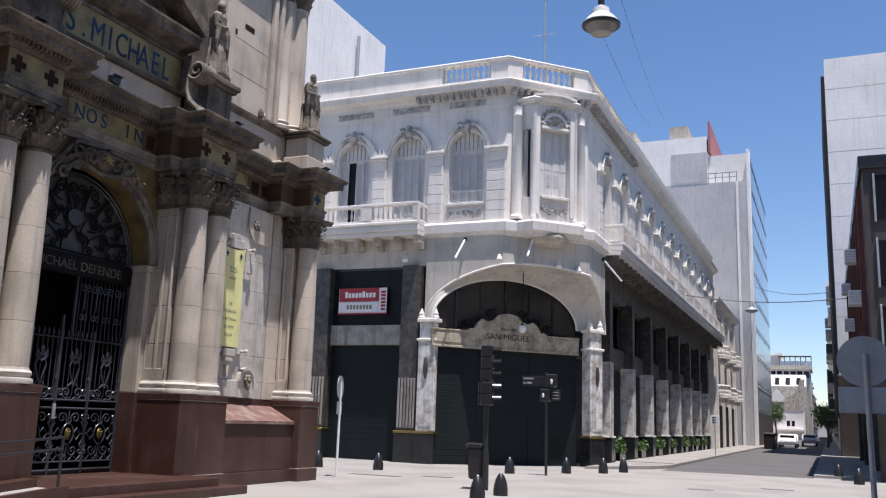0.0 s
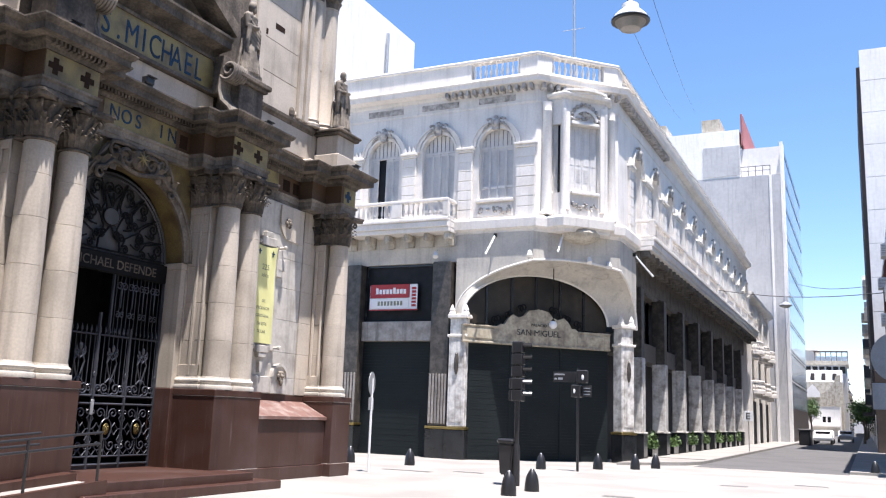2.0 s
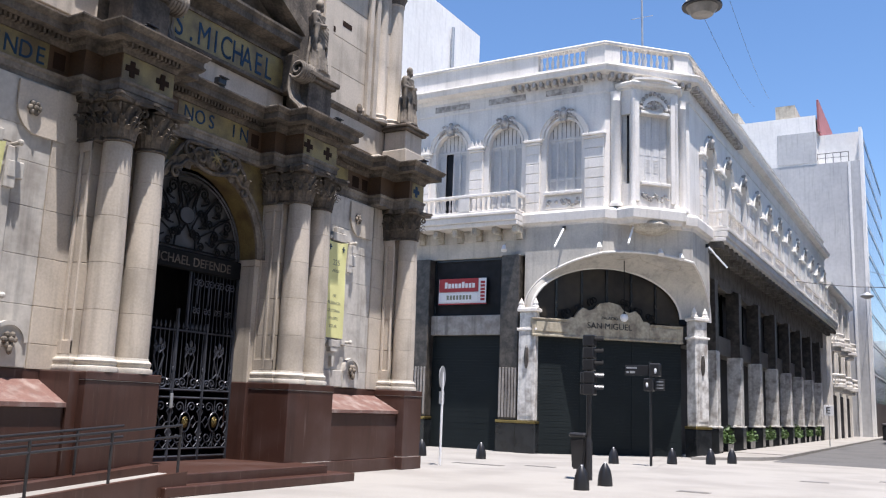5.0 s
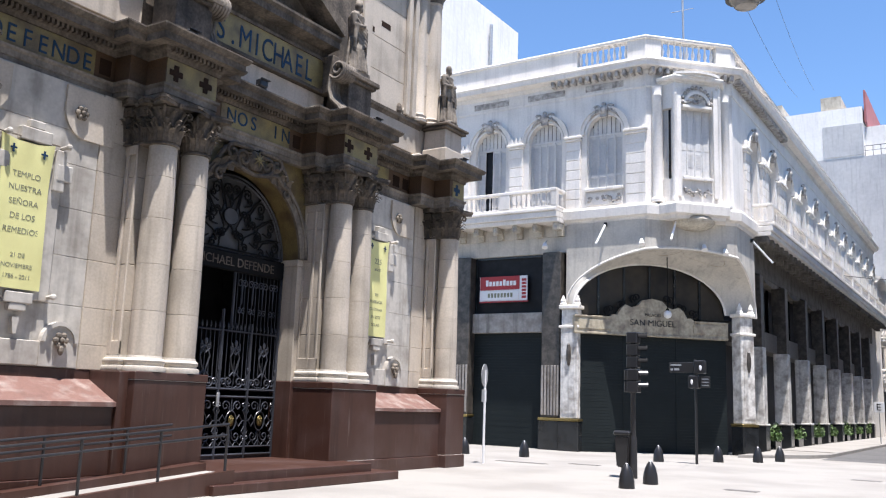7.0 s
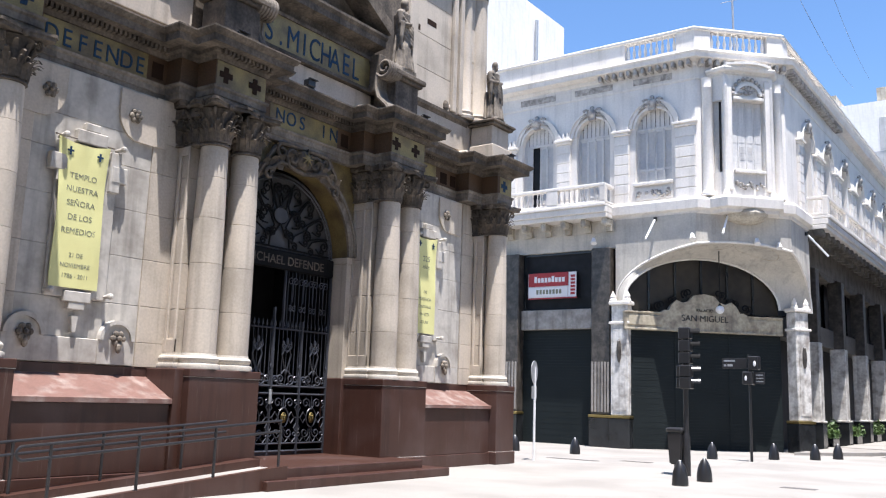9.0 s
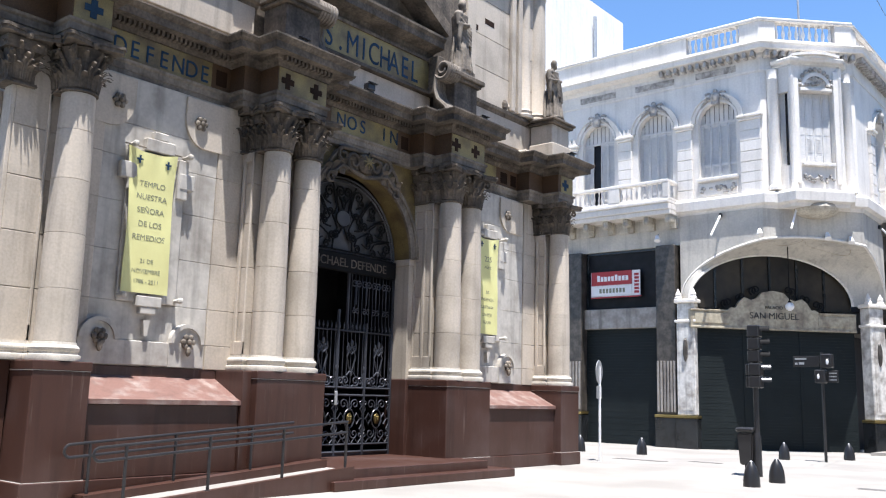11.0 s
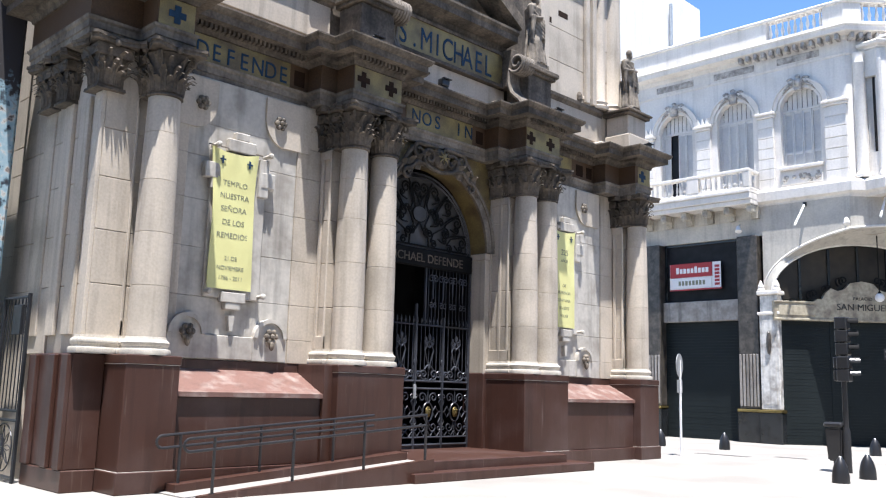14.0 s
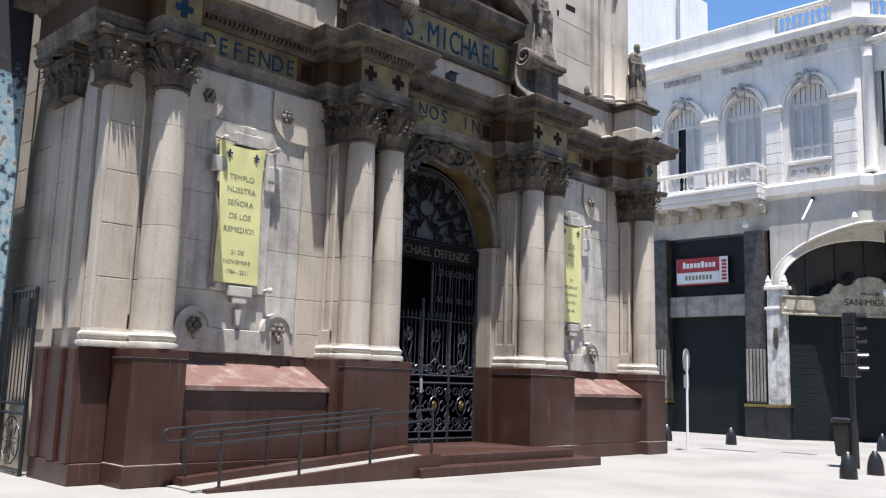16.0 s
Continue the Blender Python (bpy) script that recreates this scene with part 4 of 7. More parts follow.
for s in (-1, 1):
    def swirl(cy_, cz_, r, n, a0, way):
        return [(XA + 0.17, CY + s * (cy_ + r * (1 - 0.75 * k / n) * math.cos(a0 + way * k * 0.5)), cz_ + r * (1 - 0.75 * k / n) * math.sin(a0 + way * k * 0.5)) for k in range(n + 1)]
    add_tube(bm, [(XA + 0.15, CY, 6.3), (XA + 0.17, CY + s * 0.25, 6.33)] + swirl(0.34, 6.58, 0.23, 16, -1.6, 1), 0.05, 7, 0.03)
    add_tube(bm, [(XA + 0.15, CY + s * 0.1, 6.84), (XA + 0.17, CY + s * 0.35, 6.84)] + swirl(0.66, 6.66, 0.17, 15, 1.7, -1), 0.05, 7, 0.03)
    add_tube(bm, [(XA + 0.15, CY + s * 0.45, 6.4), (XA + 0.17, CY + s * 0.7, 6.42), (XA + 0.16, CY + s * 0.9, 6.24)] + swirl(0.98, 6.1, 0.13, 12, 1.2, -1), 0.045, 7, 0.025)
    add_tube(bm, [(XA + 0.13, CY + s * 0.82, 6.72), (XA + 0.15, CY + s * 1.0, 6.5), (XA + 0.13, CY + s * 1.16, 6.2), (XA + 0.12, CY + s * 1.3, 5.95)], 0.055, 7, 0.02)
    for q in range(5):
        leaf(bm, XA + 0.08, CY + s * (0.2 + 0.22 * q), 0.0, 0.04, 6.42 - 0.085 * q, 0.32, 0.19, 0.12)
part("cartouche", bm, STONE_DARK, church, "carved scrolled cartouche over the arch", smooth=True)
bm = bmesh.new()
for k in range(8):
    a = k * math.pi / 4
    add_tube(bm, [(XA + 0.29, CY, 6.62), (XA + 0.28, CY + 0.17 * math.cos(a), 6.62 + 0.17 * math.sin(a))], 0.03, 5, 0.008)
part("star", bm, MOSAIC, church, "pale gilt star")


# ---- niche reliefs ----
def flower(bm, x, cy, z, r):
    """A six-petalled boss."""
    for k in range(6):
        a = k * math.pi / 3
        add_ball(bm, (x, cy + r * math.cos(a), z + r * math.sin(a)), 0.05, r * 0.62, r * 0.62, 7)
    add_ball(bm, (x + 0.03, cy, z), 0.06, r * 0.55, r * 0.55, 7)


def niche(cy):
    x = XB
    H = []
    for s in (-1, 1):
        H += [(x, x + 0.13, cy + s * 0.56 - 0.15, cy + s * 0.56 + 0.15, 5.08, 5.36), (x, x + 0.12, cy + s * 0.48 - 0.1, cy + s * 0.48 + 0.1, 4.9, 5.6)]
    H += [(x, x + 0.13, cy - 0.28, cy + 0.28, 5.62, 5.84), (x, x + 0.12, cy - 0.14, cy + 0.14, 5.84, 5.98), (x, x + 0.13, cy - 0.24, cy + 0.24, 2.98, 3.16), (x, x + 0.12, cy - 0.15, cy + 0.15, 2.86, 2.98)]
    pieces("relief_block", H, STONE_PALE, church, 0.015)
    bm = bmesh.new()
    add_sheet(bm, [(-0.06, 2.76), (-0.03, 2.5), (0.03, 2.5), (0.06, 2.76)], (x, cy, 0), (0, 1, 0), UP, (1, 0, 0), 0.1)
    part("relief_drop", bm, STONE_PALE, church)
    part("relief_slab", BB(0.02, (x, x + 0.06, cy - 0.56, cy + 0.56, 3.05, 5.6)), STONE_PALE, church)
    part("niche_step", BB(0.012, (x, x + 0.05, cy - 0.6, cy + 0.6, 2.02, 2.42)), STONE_PALE, church)
    for s in (-1, 1):
        c = cy + s * 0.82
        bm = bmesh.new()
        o = [(0.34 * math.cos(math.pi * k / 14), 2.42 + 0.34 * math.sin(math.pi * k / 14)) for k in range(15)] + [(-0.34, 2.02), (0.34, 2.02)]
        add_sheet(bm, o, (x, c, 0), (0, 1, 0), UP, (1, 0, 0), 0.07)
        ring = arc_pts(c, 2.42, 0.34) + arc_pts(c, 2.42, 0.27)[::-1]
        add_sheet(bm, ring, (x + 0.07, 0, 0), (0, 1, 0), UP, (1, 0, 0), 0.04)
        part("relief_lunette", bm, STONE_PALE, church)
        bm = bmesh.new()
        flower(bm, x + 0.12, c, 2.45, 0.09)
        add_ball(bm, (x + 0.14, c, 2.3), 0.06, 0.05, 0.1, 7)
        part("lion_mask", bm, STATUE, church, "small weathered carved mask")
        bm = bmesh.new()
        flower(bm, x + 0.07, cy + s * 0.8, 6.36, 0.085)
        part("rosette", bm, STATUE, church)
        bm = bmesh.new()
        o = [(s * 0.5 + s * 0.42 * (1 - math.cos(k * math.pi / 20)), 6.42 - 0.5 * math.sin(k * math.pi / 20)) for k in range(11)] + [(s * 1.5, 5.92), (s * 1.5, 6.8), (s * 0.5, 6.8)]
        add_sheet(bm, o, (x, cy, 0), (0, 1, 0), UP, (1, 0, 0), 0.05)
        part("spandrel_relief", bm, STONE, church)
        for z in (5.66, 3.13):
            bm = bmesh.new()
            add_tube(bm, [(x, cy + s * 0.53, z), (x + 0.22, cy + s * 0.53, z)], 0.03, 6, 0.045)
            add_ball(bm, (x + 0.22, cy + s * 0.53, z), 0.055, seg=8)
            part("banner_hook", bm, STONE_PALE, church)


def arc_pts(c, z, r, n=14):
    return [(c + r * math.cos(math.pi * (1 - k / n)), z + r * math.sin(math.pi * (1 - k / n))) for k in range(n + 1)]


niche(8.0)
niche(17.5)
XN = -13.17


def banner(cy, lines, label):
    """Cloth drawn to its two upper and two lower ties: sagging top hem, waisted sides, soft puckers."""
    b = thing("banner", (XN, cy, 3.2), label, "banner", "church banners")
    bm = bmesh.new()
    n, m = 16, 30
    grid = []
    for j in range(m + 1):
        q = j / m
        row = []
        for i in range(n + 1):
            u = i / n - 0.5
            sag = 0.07 * (1 - (2 * u) ** 2) * max(0.0, 1 - q * 5)
            fold = 0.06 * max(0.0, abs(u) - 0.3) * math.sin(q * 9 + 5 * u) + 0.012 * math.cos(u * 16) * max(0.0, 1 - q * 6)
            w = 0.93 - 0.08 * math.sin(math.pi * min(1.0, q * 1.1)) - 0.06 * q
            row.append(bm.verts.new((XN + fold, cy - 0.035 + 0.035 * q + u * w, 5.64 - 2.44 * q - sag)))
        grid.append(row)
    back = [[bm.verts.new(v.co - Vector((0.008, 0, 0))) for v in row] for row in grid]
    for j in range(m):
        for i in range(n):
            bm.faces.new((grid[j][i], grid[j + 1][i], grid[j + 1][i + 1], grid[j][i + 1]))
            bm.faces.new((back[j][i], back[j][i + 1], back[j + 1][i + 1], back[j + 1][i]))
        bm.faces.new((grid[j][0], back[j][0], back[j + 1][0], grid[j + 1][0]))
        bm.faces.new((grid[j][n], grid[j + 1][n], back[j + 1][n], back[j][n]))
    part("cloth", bm, BANNER, b, smooth=True)
    bm = bmesh.new()
    add_tube(bm, [(XN - 0.02, cy - 0.56, 5.66), (XN - 0.02, cy + 0.52, 5.66)], 0.014, 8)
    part("rod", bm, STATUE, b)
    for text, z, size in lines:
        size *= 0.86
        w = text_width(text, size)
        words("lettering", text, size, (XN + 0.002, cy - 0.015 - w / 2, z), (0, 1, 0), UP, INK, b, 0.0015)
    for s in (-0.29, 0.25):
        bm = B((XN + 0.005, XN + 0.016, cy + s - 0.016, cy + s + 0.016, 5.36, 5.5), (XN + 0.0055, XN + 0.0165, cy + s - 0.056, cy + s + 0.056, 5.42, 5.45))
        part("printed_cross", bm, BLUE, b)


banner(7.9, [("TEMPLO", 4.99, 0.155), ("NUESTRA", 4.77, 0.155), ("SEÑORA", 4.54, 0.155), ("DE LOS", 4.31, 0.155), ("REMEDIOS", 4.08, 0.155), ("21 DE", 3.7, 0.115), ("NOVIEMBRE", 3.53, 0.115), ("1786 - 2011", 3.36, 0.115)], "long pale yellow printed banner hung in the church niche")
banner(17.39, [("225", 5.0, 0.23), ("AÑOS", 4.82, 0.12), ("DE", 4.2, 0.12), ("PRESENCIA", 4.02, 0.12), ("CRISTIANA", 3.83, 0.12), ("EN ESTE", 3.64, 0.12), ("SOLAR", 3.45, 0.12)], "pale yellow banner lettered 225 AÑOS in the church niche")


# ---- statues and floodlights on the cornice ----
def statue(cx, cy, z, h, turn, lean, label):
    """Robed figure carved in one piece: folds, mantle, bent arms and head fused together."""
    bm = bmesh.new()
    k_ = h / 1.85
    c, s = math.cos(turn), math.sin(turn)

    def at(x, y, zz):
        y += lean * 0.12 * math.sin(zz / 1.85 * 3.0)
        return Vector((cx + (x * c - y * s) * k_, cy + (x * s + y * c) * k_, z + zz * k_))

    def limb(pts, r0, r1):
        add_tube(bm, [at(*p) for p in pts], r0 * k_, 8, r1 * k_)

    add_box(bm, cx - 0.29 * k_, cx + 0.29 * k_, cy - 0.27 * k_, cy + 0.27 * k_, z - 0.08, z + 0.05)
    add_tube(bm, [at(0, 0, 0.0), at(0.0, 0.0, 0.5)], 0.25 * k_, 14, 0.2 * k_)
    add_tube(bm, [at(0, 0, 0.48), at(0.0, 0, 0.95)], 0.2 * k_, 14, 0.17 * k_)
    add_tube(bm, [at(0, 0, 0.92), at(0, 0, 1.42)], 0.165 * k_, 14, 0.2 * k_)
    for q in (-1, 1):
        add_ball(bm, at(0, q * 0.17, 1.42), 0.105 * k_, 0.11 * k_, 0.1 * k_, 10)
    limb([(0, 0, 1.42), (0.03, 0, 1.6)], 0.085, 0.06)
    add_ball(bm, at(0.05, 0.0, 1.71), 0.1 * k_, 0.09 * k_, 0.13 * k_, 12)
    add_ball(bm, at(0.11, 0.0, 1.61), 0.05 * k_, 0.055 * k_, 0.085 * k_, 8)
    limb([(0.0, 0.24, 1.42), (0.03, 0.3, 1.15), (0.24, 0.1, 1.18)], 0.085, 0.05)
    limb([(0.0, -0.24, 1.42), (0.02, -0.29, 1.12), (0.28, -0.2, 1.1)], 0.085, 0.05)
    rr = random.Random(int(abs(cy) * 10))
    for q in range(13):
        t = -2.0 + 4.0 * q / 12
        w = rr.uniform(-0.12, 0.12)
        limb([(0.31 * math.cos(t), 0.3 * math.sin(t), 0.03), (0.26 * math.cos(t + w), 0.26 * math.sin(t + w), 0.4), (0.2 * math.cos(t + 2.2 * w), 0.2 * math.sin(t + 2.2 * w), 0.88)], 0.042, 0.03)
    for q in range(5):
        d = q * 0.09
        limb([(0.06, -0.24, 1.3 - d * 1.2), (0.27, -0.04, 1.02 - d), (0.22, 0.22, 0.82 - d * 0.7), (0.0, 0.29, 0.75 - d * 0.5)], 0.04, 0.035)
    for q in (-1, 1):
        limb([(0.04, q * 0.14, 1.5), (0.17, q * 0.05, 1.25), (0.16, q * 0.02, 1.02)], 0.05, 0.03)
        limb([(0.08, q * 0.3, 1.15), (0.06, q * 0.31, 0.8), (0.05, q * 0.25, 0.5)], 0.07, 0.03)
    ob = part("statue", bm, STATUE, smooth=True)
    m = ob.modifiers.new("fuse", 'REMESH')
    m.mode, m.voxel_size, m.use_smooth_shade = 'VOXEL', 0.017, True
    m = ob.modifiers.new("soften", 'SMOOTH')
    m.factor, m.iterations = 0.5, 1
    tagged(ob, label, "statue")


statue(-12.85, 2 * CY - 10.55, 9.3, 1.95, 0.5, 0.3, "weathered stone robed statue on the cornice pedestal")
statue(-12.88, 2 * CY - 6.33, 9.28, 1.78, 0.2, -0.1, "grey stone robed bearded statue at the church's end")
statue(-12.85, 10.55, 9.3, 1.95, -0.4, -0.3, "weathered stone robed statue beside the name panel")


def floodlight(x, y, z):
    f = thing("floodlight", (x, y, z), "small black floodlight standing on the church cornice", "floodlight", "cornice floodlights")
    part("housing", BB(0.02, (x - 0.07, x + 0.08, y - 0.12, y + 0.12, z + 0.05, z + 0.2)), BLACKPAINT, f)
    part("visor", BB(0.006, (x + 0.07, x + 0.14, y - 0.13, y + 0.13, z + 0.185, z + 0.205)), BLACKPAINT, f)
    part("bracket", BB(0.006, (x - 0.02, x + 0.02, y - 0.14, y + 0.14, z, z + 0.06)), BLACKPAINT, f)


floodlight(-12.98, 12.75, 8.05)
floodlight(-12.35, 15.95, 8.05)
floodlight(-12.3, 19.85, 8.05)
floodlight(-12.35, 10.25, 8.05)

# ---- fence gate and painted wall beside the church ----
fence = thing("side_gate", (-15.2, 5.2, 0), "black iron side gate with a flower wheel, standing shut", "gate")
FX0, FX1, FY = -15.6, -14.55, 5.15
for x in (FX0, FX1):
    bm = bmesh.new()
    add_tube(bm, [(x, FY, 0.0), (x, FY, 2.95)], 0.035, 6)
    part("gate_post", bm, IRON, fence)
for z in (0.08, 0.95, 1.1, 2.9):
    bm = bmesh.new()
    add_tube(bm, [(FX0, FY, z), (FX1, FY, z)], 0.025, 6)
    part("gate_rail", bm, IRON, fence)
for k in range(6):
    x = FX0 + 0.15 + (FX1 - FX0 - 0.3) * k / 5
    bm = bmesh.new()
    add_tube(bm, [(x, FY, 1.1), (x, FY, 2.7)] + [(x, FY, 2.9)], 0.011, 5)
    part("bar", bm, IRON, fence)
for cx in (-15.08,):
    bm = bmesh.new()
    for k in range(8):
        a = k * math.pi / 4
        add_tube(bm, [(cx, FY, 0.52)] + [(cx + r * math.cos(a + d), FY, 0.52 + r * math.sin(a + d)) for r, d in ((0.2, 0.22), (0.34, 0.0), (0.2, -0.22))] + [(cx, FY, 0.52)], 0.009, 4)
    add_tube(bm, [(cx + 0.37 * math.cos(t), FY, 0.52 + 0.37 * math.sin(t)) for t in [k * math.pi / 12 for k in range(25)]], 0.011, 5)
    part("flower_wheel", bm, IRON, fence)
part("lock_box", BB(0.01, (-15.1, -14.75, FY - 0.04, FY + 0.04, 2.3, 2.78)), IRON, fence)
mural = bpy.data.materials.new("flaking blue mural paint")
mural.use_nodes = True
nn, ll = mural.node_tree.nodes, mural.node_tree.links
geo, nz, rp = nn.new("ShaderNodeNewGeometry"), nn.new("ShaderNodeTexNoise"), nn.new("ShaderNodeValToRGB")
nz.inputs["Scale"].default_value, nz.inputs["Detail"].default_value, nz.inputs["Distortion"].default_value = 6.0, 10.0, 0.15
ll.new(geo.outputs["Position"], nz.inputs["Vector"])
ll.new(nz.outputs["Fac"], rp.inputs["Fac"])
cr = rp.color_ramp
for at_, col_ in ((0.34, (0.03, 0.035, 0.05)), (0.4, (0.1, 0.16, 0.2)), (0.44, (0.28, 0.42, 0.5)), (0.55, (0.36, 0.48, 0.54)), (0.6, (0.55, 0.55, 0.53)), (0.68, (0.2, 0.16, 0.14))):
    e = cr.elements.new(at_)
    e.color = (*col_, 1)
zed, sep = nn.new("ShaderNodeMapRange"), nn.new("ShaderNodeSeparateXYZ")
wob, dk = nn.new("ShaderNodeMath"), nn.new("ShaderNodeMix")
ll.new(geo.outputs["Position"], sep.inputs[0])
wob.operation = 'MULTIPLY_ADD'
ll.new(nz.outputs["Fac"], wob.inputs[0])
wob.inputs[1].default_value = 3.0
ll.new(sep.outputs["Z"], wob.inputs[2])
zed.inputs["From Min"].default_value, zed.inputs["From Max"].default_value = 7.9, 8.2
ll.new(wob.outputs[0], zed.inputs["Value"])
dk.data_type = 'RGBA'
ll.new(zed.outputs["Result"], dk.inputs["Factor"])
ll.new(rp.outputs["Color"], dk.inputs["A"])
dk.inputs["B"].default_value = (0.035, 0.032, 0.035, 1)
ll.new(dk.outputs["Result"], nn["Principled BSDF"].inputs["Base Color"])
nn["Principled BSDF"].inputs["Roughness"].default_value = 0.8
tagged(part("painted_wall", BB(0.05, (-19.5, -15.64, 2.6, 5.05, 0, 10)), mural), "old wall with a flaking blue and white mural", "wall")

# ---- palace on the corner ----
palace = thing("corner_palace", (-12, 40, 0), "white stucco corner palace with balconies over a dark arcade", "building")


class Face:
    """A facade's frame: s along the wall, z up, d out of it."""

    def __init__(self, o, u, w):
        self.o, self.u, self.w = Vector(o), Vector(u).normalized(), Vector(w).normalized()

    def p(self, s, z, d=0.0):
        return self.o + self.u * s + Vector((0, 0, z)) + self.w * d

    def box(self, bm, s0, s1, z0, z1, d0, d1, bevel=0.0):
        c = [self.p(s, z, d) for z in (z0, z1) for s, d in ((s0, d0), (s1, d0), (s1, d1), (s0, d1))]
        v = [bm.verts.new(q) for q in c]
        f = [bm.faces.new([v[i] for i in q]) for q in ((3, 2, 1, 0), (4, 5, 6, 7), (0, 1, 5, 4), (1, 2, 6, 5), (2, 3, 7, 6), (3, 0, 4, 7))]
        if bevel:
            bmesh.ops.bevel(bm, geom=list({e for q in f for e in q.edges}), offset=bevel, segments=1, affect='EDGES')

    def sheet(self, bm, outline, d0, d1):
        add_sheet(bm, outline, self.o + self.w * d0, self.u, UP, self.w, d1 - d0)


def baluster(bm, x, y, z0, z1, r=0.06, seg=8):
    h = z1 - z0
    add_lathe(bm, x, y, [(r, z0), (r, z0 + 0.06 * h), (r * 0.5, z0 + 0.12 * h), (r * 0.95, z0 + 0.36 * h), (r * 0.9, z0 + 0.46 * h), (r * 0.4, z0 + 0.7 * h), (r * 0.5, z0 + 0.88 * h), (r, z0 + 0.94 * h), (r, z1)], seg)


WY, WX = 31.5, -8.6
LEFT = Face((-11.2, WY, 0), (-1, 0, 0), (0, -1, 0))
CHAM = Face((-11.2, WY, 0), (1, 1, 0), (1, -1, 0))
RIGHT = Face((WX, 34.1, 0), (0, 1, 0), (1, 0, 0))
CL = 2.6 * math.sqrt(2)
YEND = 77.4


def opening(face, sc, half, z0, spring, s0, s1, ztop, zbot, back=0.64):
    """Wall round one arched opening between s0 and s1."""
    bm = bmesh.new()
    face.box(bm, s0, sc - half, zbot, spring, -back, 0)
    face.box(bm, sc + half, s1, zbot, spring, -back, 0)
    if z0 > zbot:
        face.box(bm, sc - half, sc + half, zbot, z0, -back, 0)
    a = [(sc + half * math.cos(math.pi * (1 - k / 16)), spring + half * math.sin(math.pi * (1 - k / 16))) for k in range(17)]
    face.sheet(bm, [(s0, spring), *a, (s1, spring), (s1, ztop), (s0, ztop)], -back, 0)
    part("bay_wall", bm, PAINT, palace)
    bm = bmesh.new()
    for r0, r1, d in ((half - 0.01, half + 0.08, 0.05), (half + 0.11, half + 0.25, 0.08), (half + 0.25, half + 0.31, 0.14)):
        A = [(sc + r1 * math.cos(math.pi * (1 - k / 16)), spring + r1 * math.sin(math.pi * (1 - k / 16))) for k in range(17)]
        Bq = [(sc + r0 * math.cos(math.pi * k / 16), spring + r0 * math.sin(math.pi * k / 16)) for k in range(17)]
        face.sheet(bm, A + Bq, 0.0, d)
    part("window_hood", bm, PAINT, palace)
    bm = bmesh.new()
    top = spring + half
    add_ball(bm, face.p(sc, top + 0.16, 0.1), 0.17, 0.17, 0.2, 10)
    add_ball(bm, face.p(sc, top + 0.4, 0.1), 0.1, 0.1, 0.09, 8)
    face.sheet(bm, [(sc - 0.13, top - 0.12), (sc + 0.13, top - 0.12), (sc + 0.2, top + 0.3), (sc - 0.2, top + 0.3)], 0.0, 0.17)
    for q in (-1, 1):
        pts = []
        for k in range(14):
            t = 0.5 + k * 0.5
            r = 0.16 * (1 - k / 18)
            pts.append(face.p(sc + q * (0.27 + r * math.cos(t)), top + 0.22 + r * math.sin(t), 0.1))
        add_tube(bm, pts, 0.045, 6)
        add_tube(bm, [face.p(sc + q * 0.32, top + 0.1, 0.08), face.p(sc + q * 0.5, top - 0.02, 0.1), face.p(sc + q * 0.62, top - 0.2, 0.07)], 0.06, 6, 0.02)
    part("keystone_ornament", bm, SOOTY_PAINT, palace, "moulded stucco shell over the window", smooth=True)


def arched_shutter(face, sc, half, z0, spring, ajar=False):
    face = Face(face.o - face.w * 0.02, face.u, face.w)
    win = thing("window", face.p(sc, z0, -0.2), "", "")
    for key in ("label", "category"):
        if key in win:
            del win[key]
    hang(win, palace)
    bm = bmesh.new()
    face.box(bm, sc - half, sc + half, z0, spring + half * 0.98, -0.33, -0.30)
    part("pane", bm, PANE_DULL, win)
    bm = bmesh.new()
    for s in (-1, 1):
        face.box(bm, sc + s * half - (0.06 if s > 0 else 0), sc + s * half + (0.06 if s < 0 else 0), z0, spring, -0.27, -0.18)
    face.box(bm, sc - half, sc + half, spring - 0.06, spring + 0.02, -0.27, -0.17)
    part("frame", bm, PAINT_GREY, win)
    n = 8
    for k in range(n):
        bm = bmesh.new()
        s = sc - half + (k + 0.5) * 2 * half / n
        top = spring + math.sqrt(max(0.0, half * half - (s - sc) ** 2))
        face.box(bm, s - 0.082, s + 0.082, spring + 0.02, max(top, spring + 0.05), -0.26, -0.22, 0.008)
        part("fanlight_board", bm, PAINT_GREY, win)
    for leafno in range(4):
        w = (half - 0.06) / 2
        if ajar and leafno in (2,):
            continue
        s0 = sc - half + 0.06 + leafno * w
        bm = bmesh.new()
        face.box(bm, s0 + 0.005, s0 + 0.05, z0, spring - 0.06, -0.25, -0.19, 0.006)
        face.box(bm, s0 + w - 0.05, s0 + w - 0.005, z0, spring - 0.06, -0.25, -0.19, 0.006)
        for za in (z0, z0 + 0.5, spring - 0.16):
            face.box(bm, s0 + 0.05, s0 + w - 0.05, za, za + 0.1, -0.245, -0.2)
        face.box(bm, s0 + 0.05, s0 + w - 0.05, z0, spring - 0.06, -0.25, -0.24)
        m = int((spring - 0.06 - z0) / 0.07)
        for k in range(m):
            z = z0 + 0.03 + k * 0.07
            q = [face.p(s, zz, d) for s in (s0 + 0.05, s0 + w - 0.05) for zz, d in ((z, -0.216), (z + 0.058, -0.232))]
            v = [bm.verts.new(p) for p in q]
            bm.faces.new((v[0], v[1], v[3], v[2]))
        part("shutter_leaf", bm, PAINT_GREY, win)
    return win


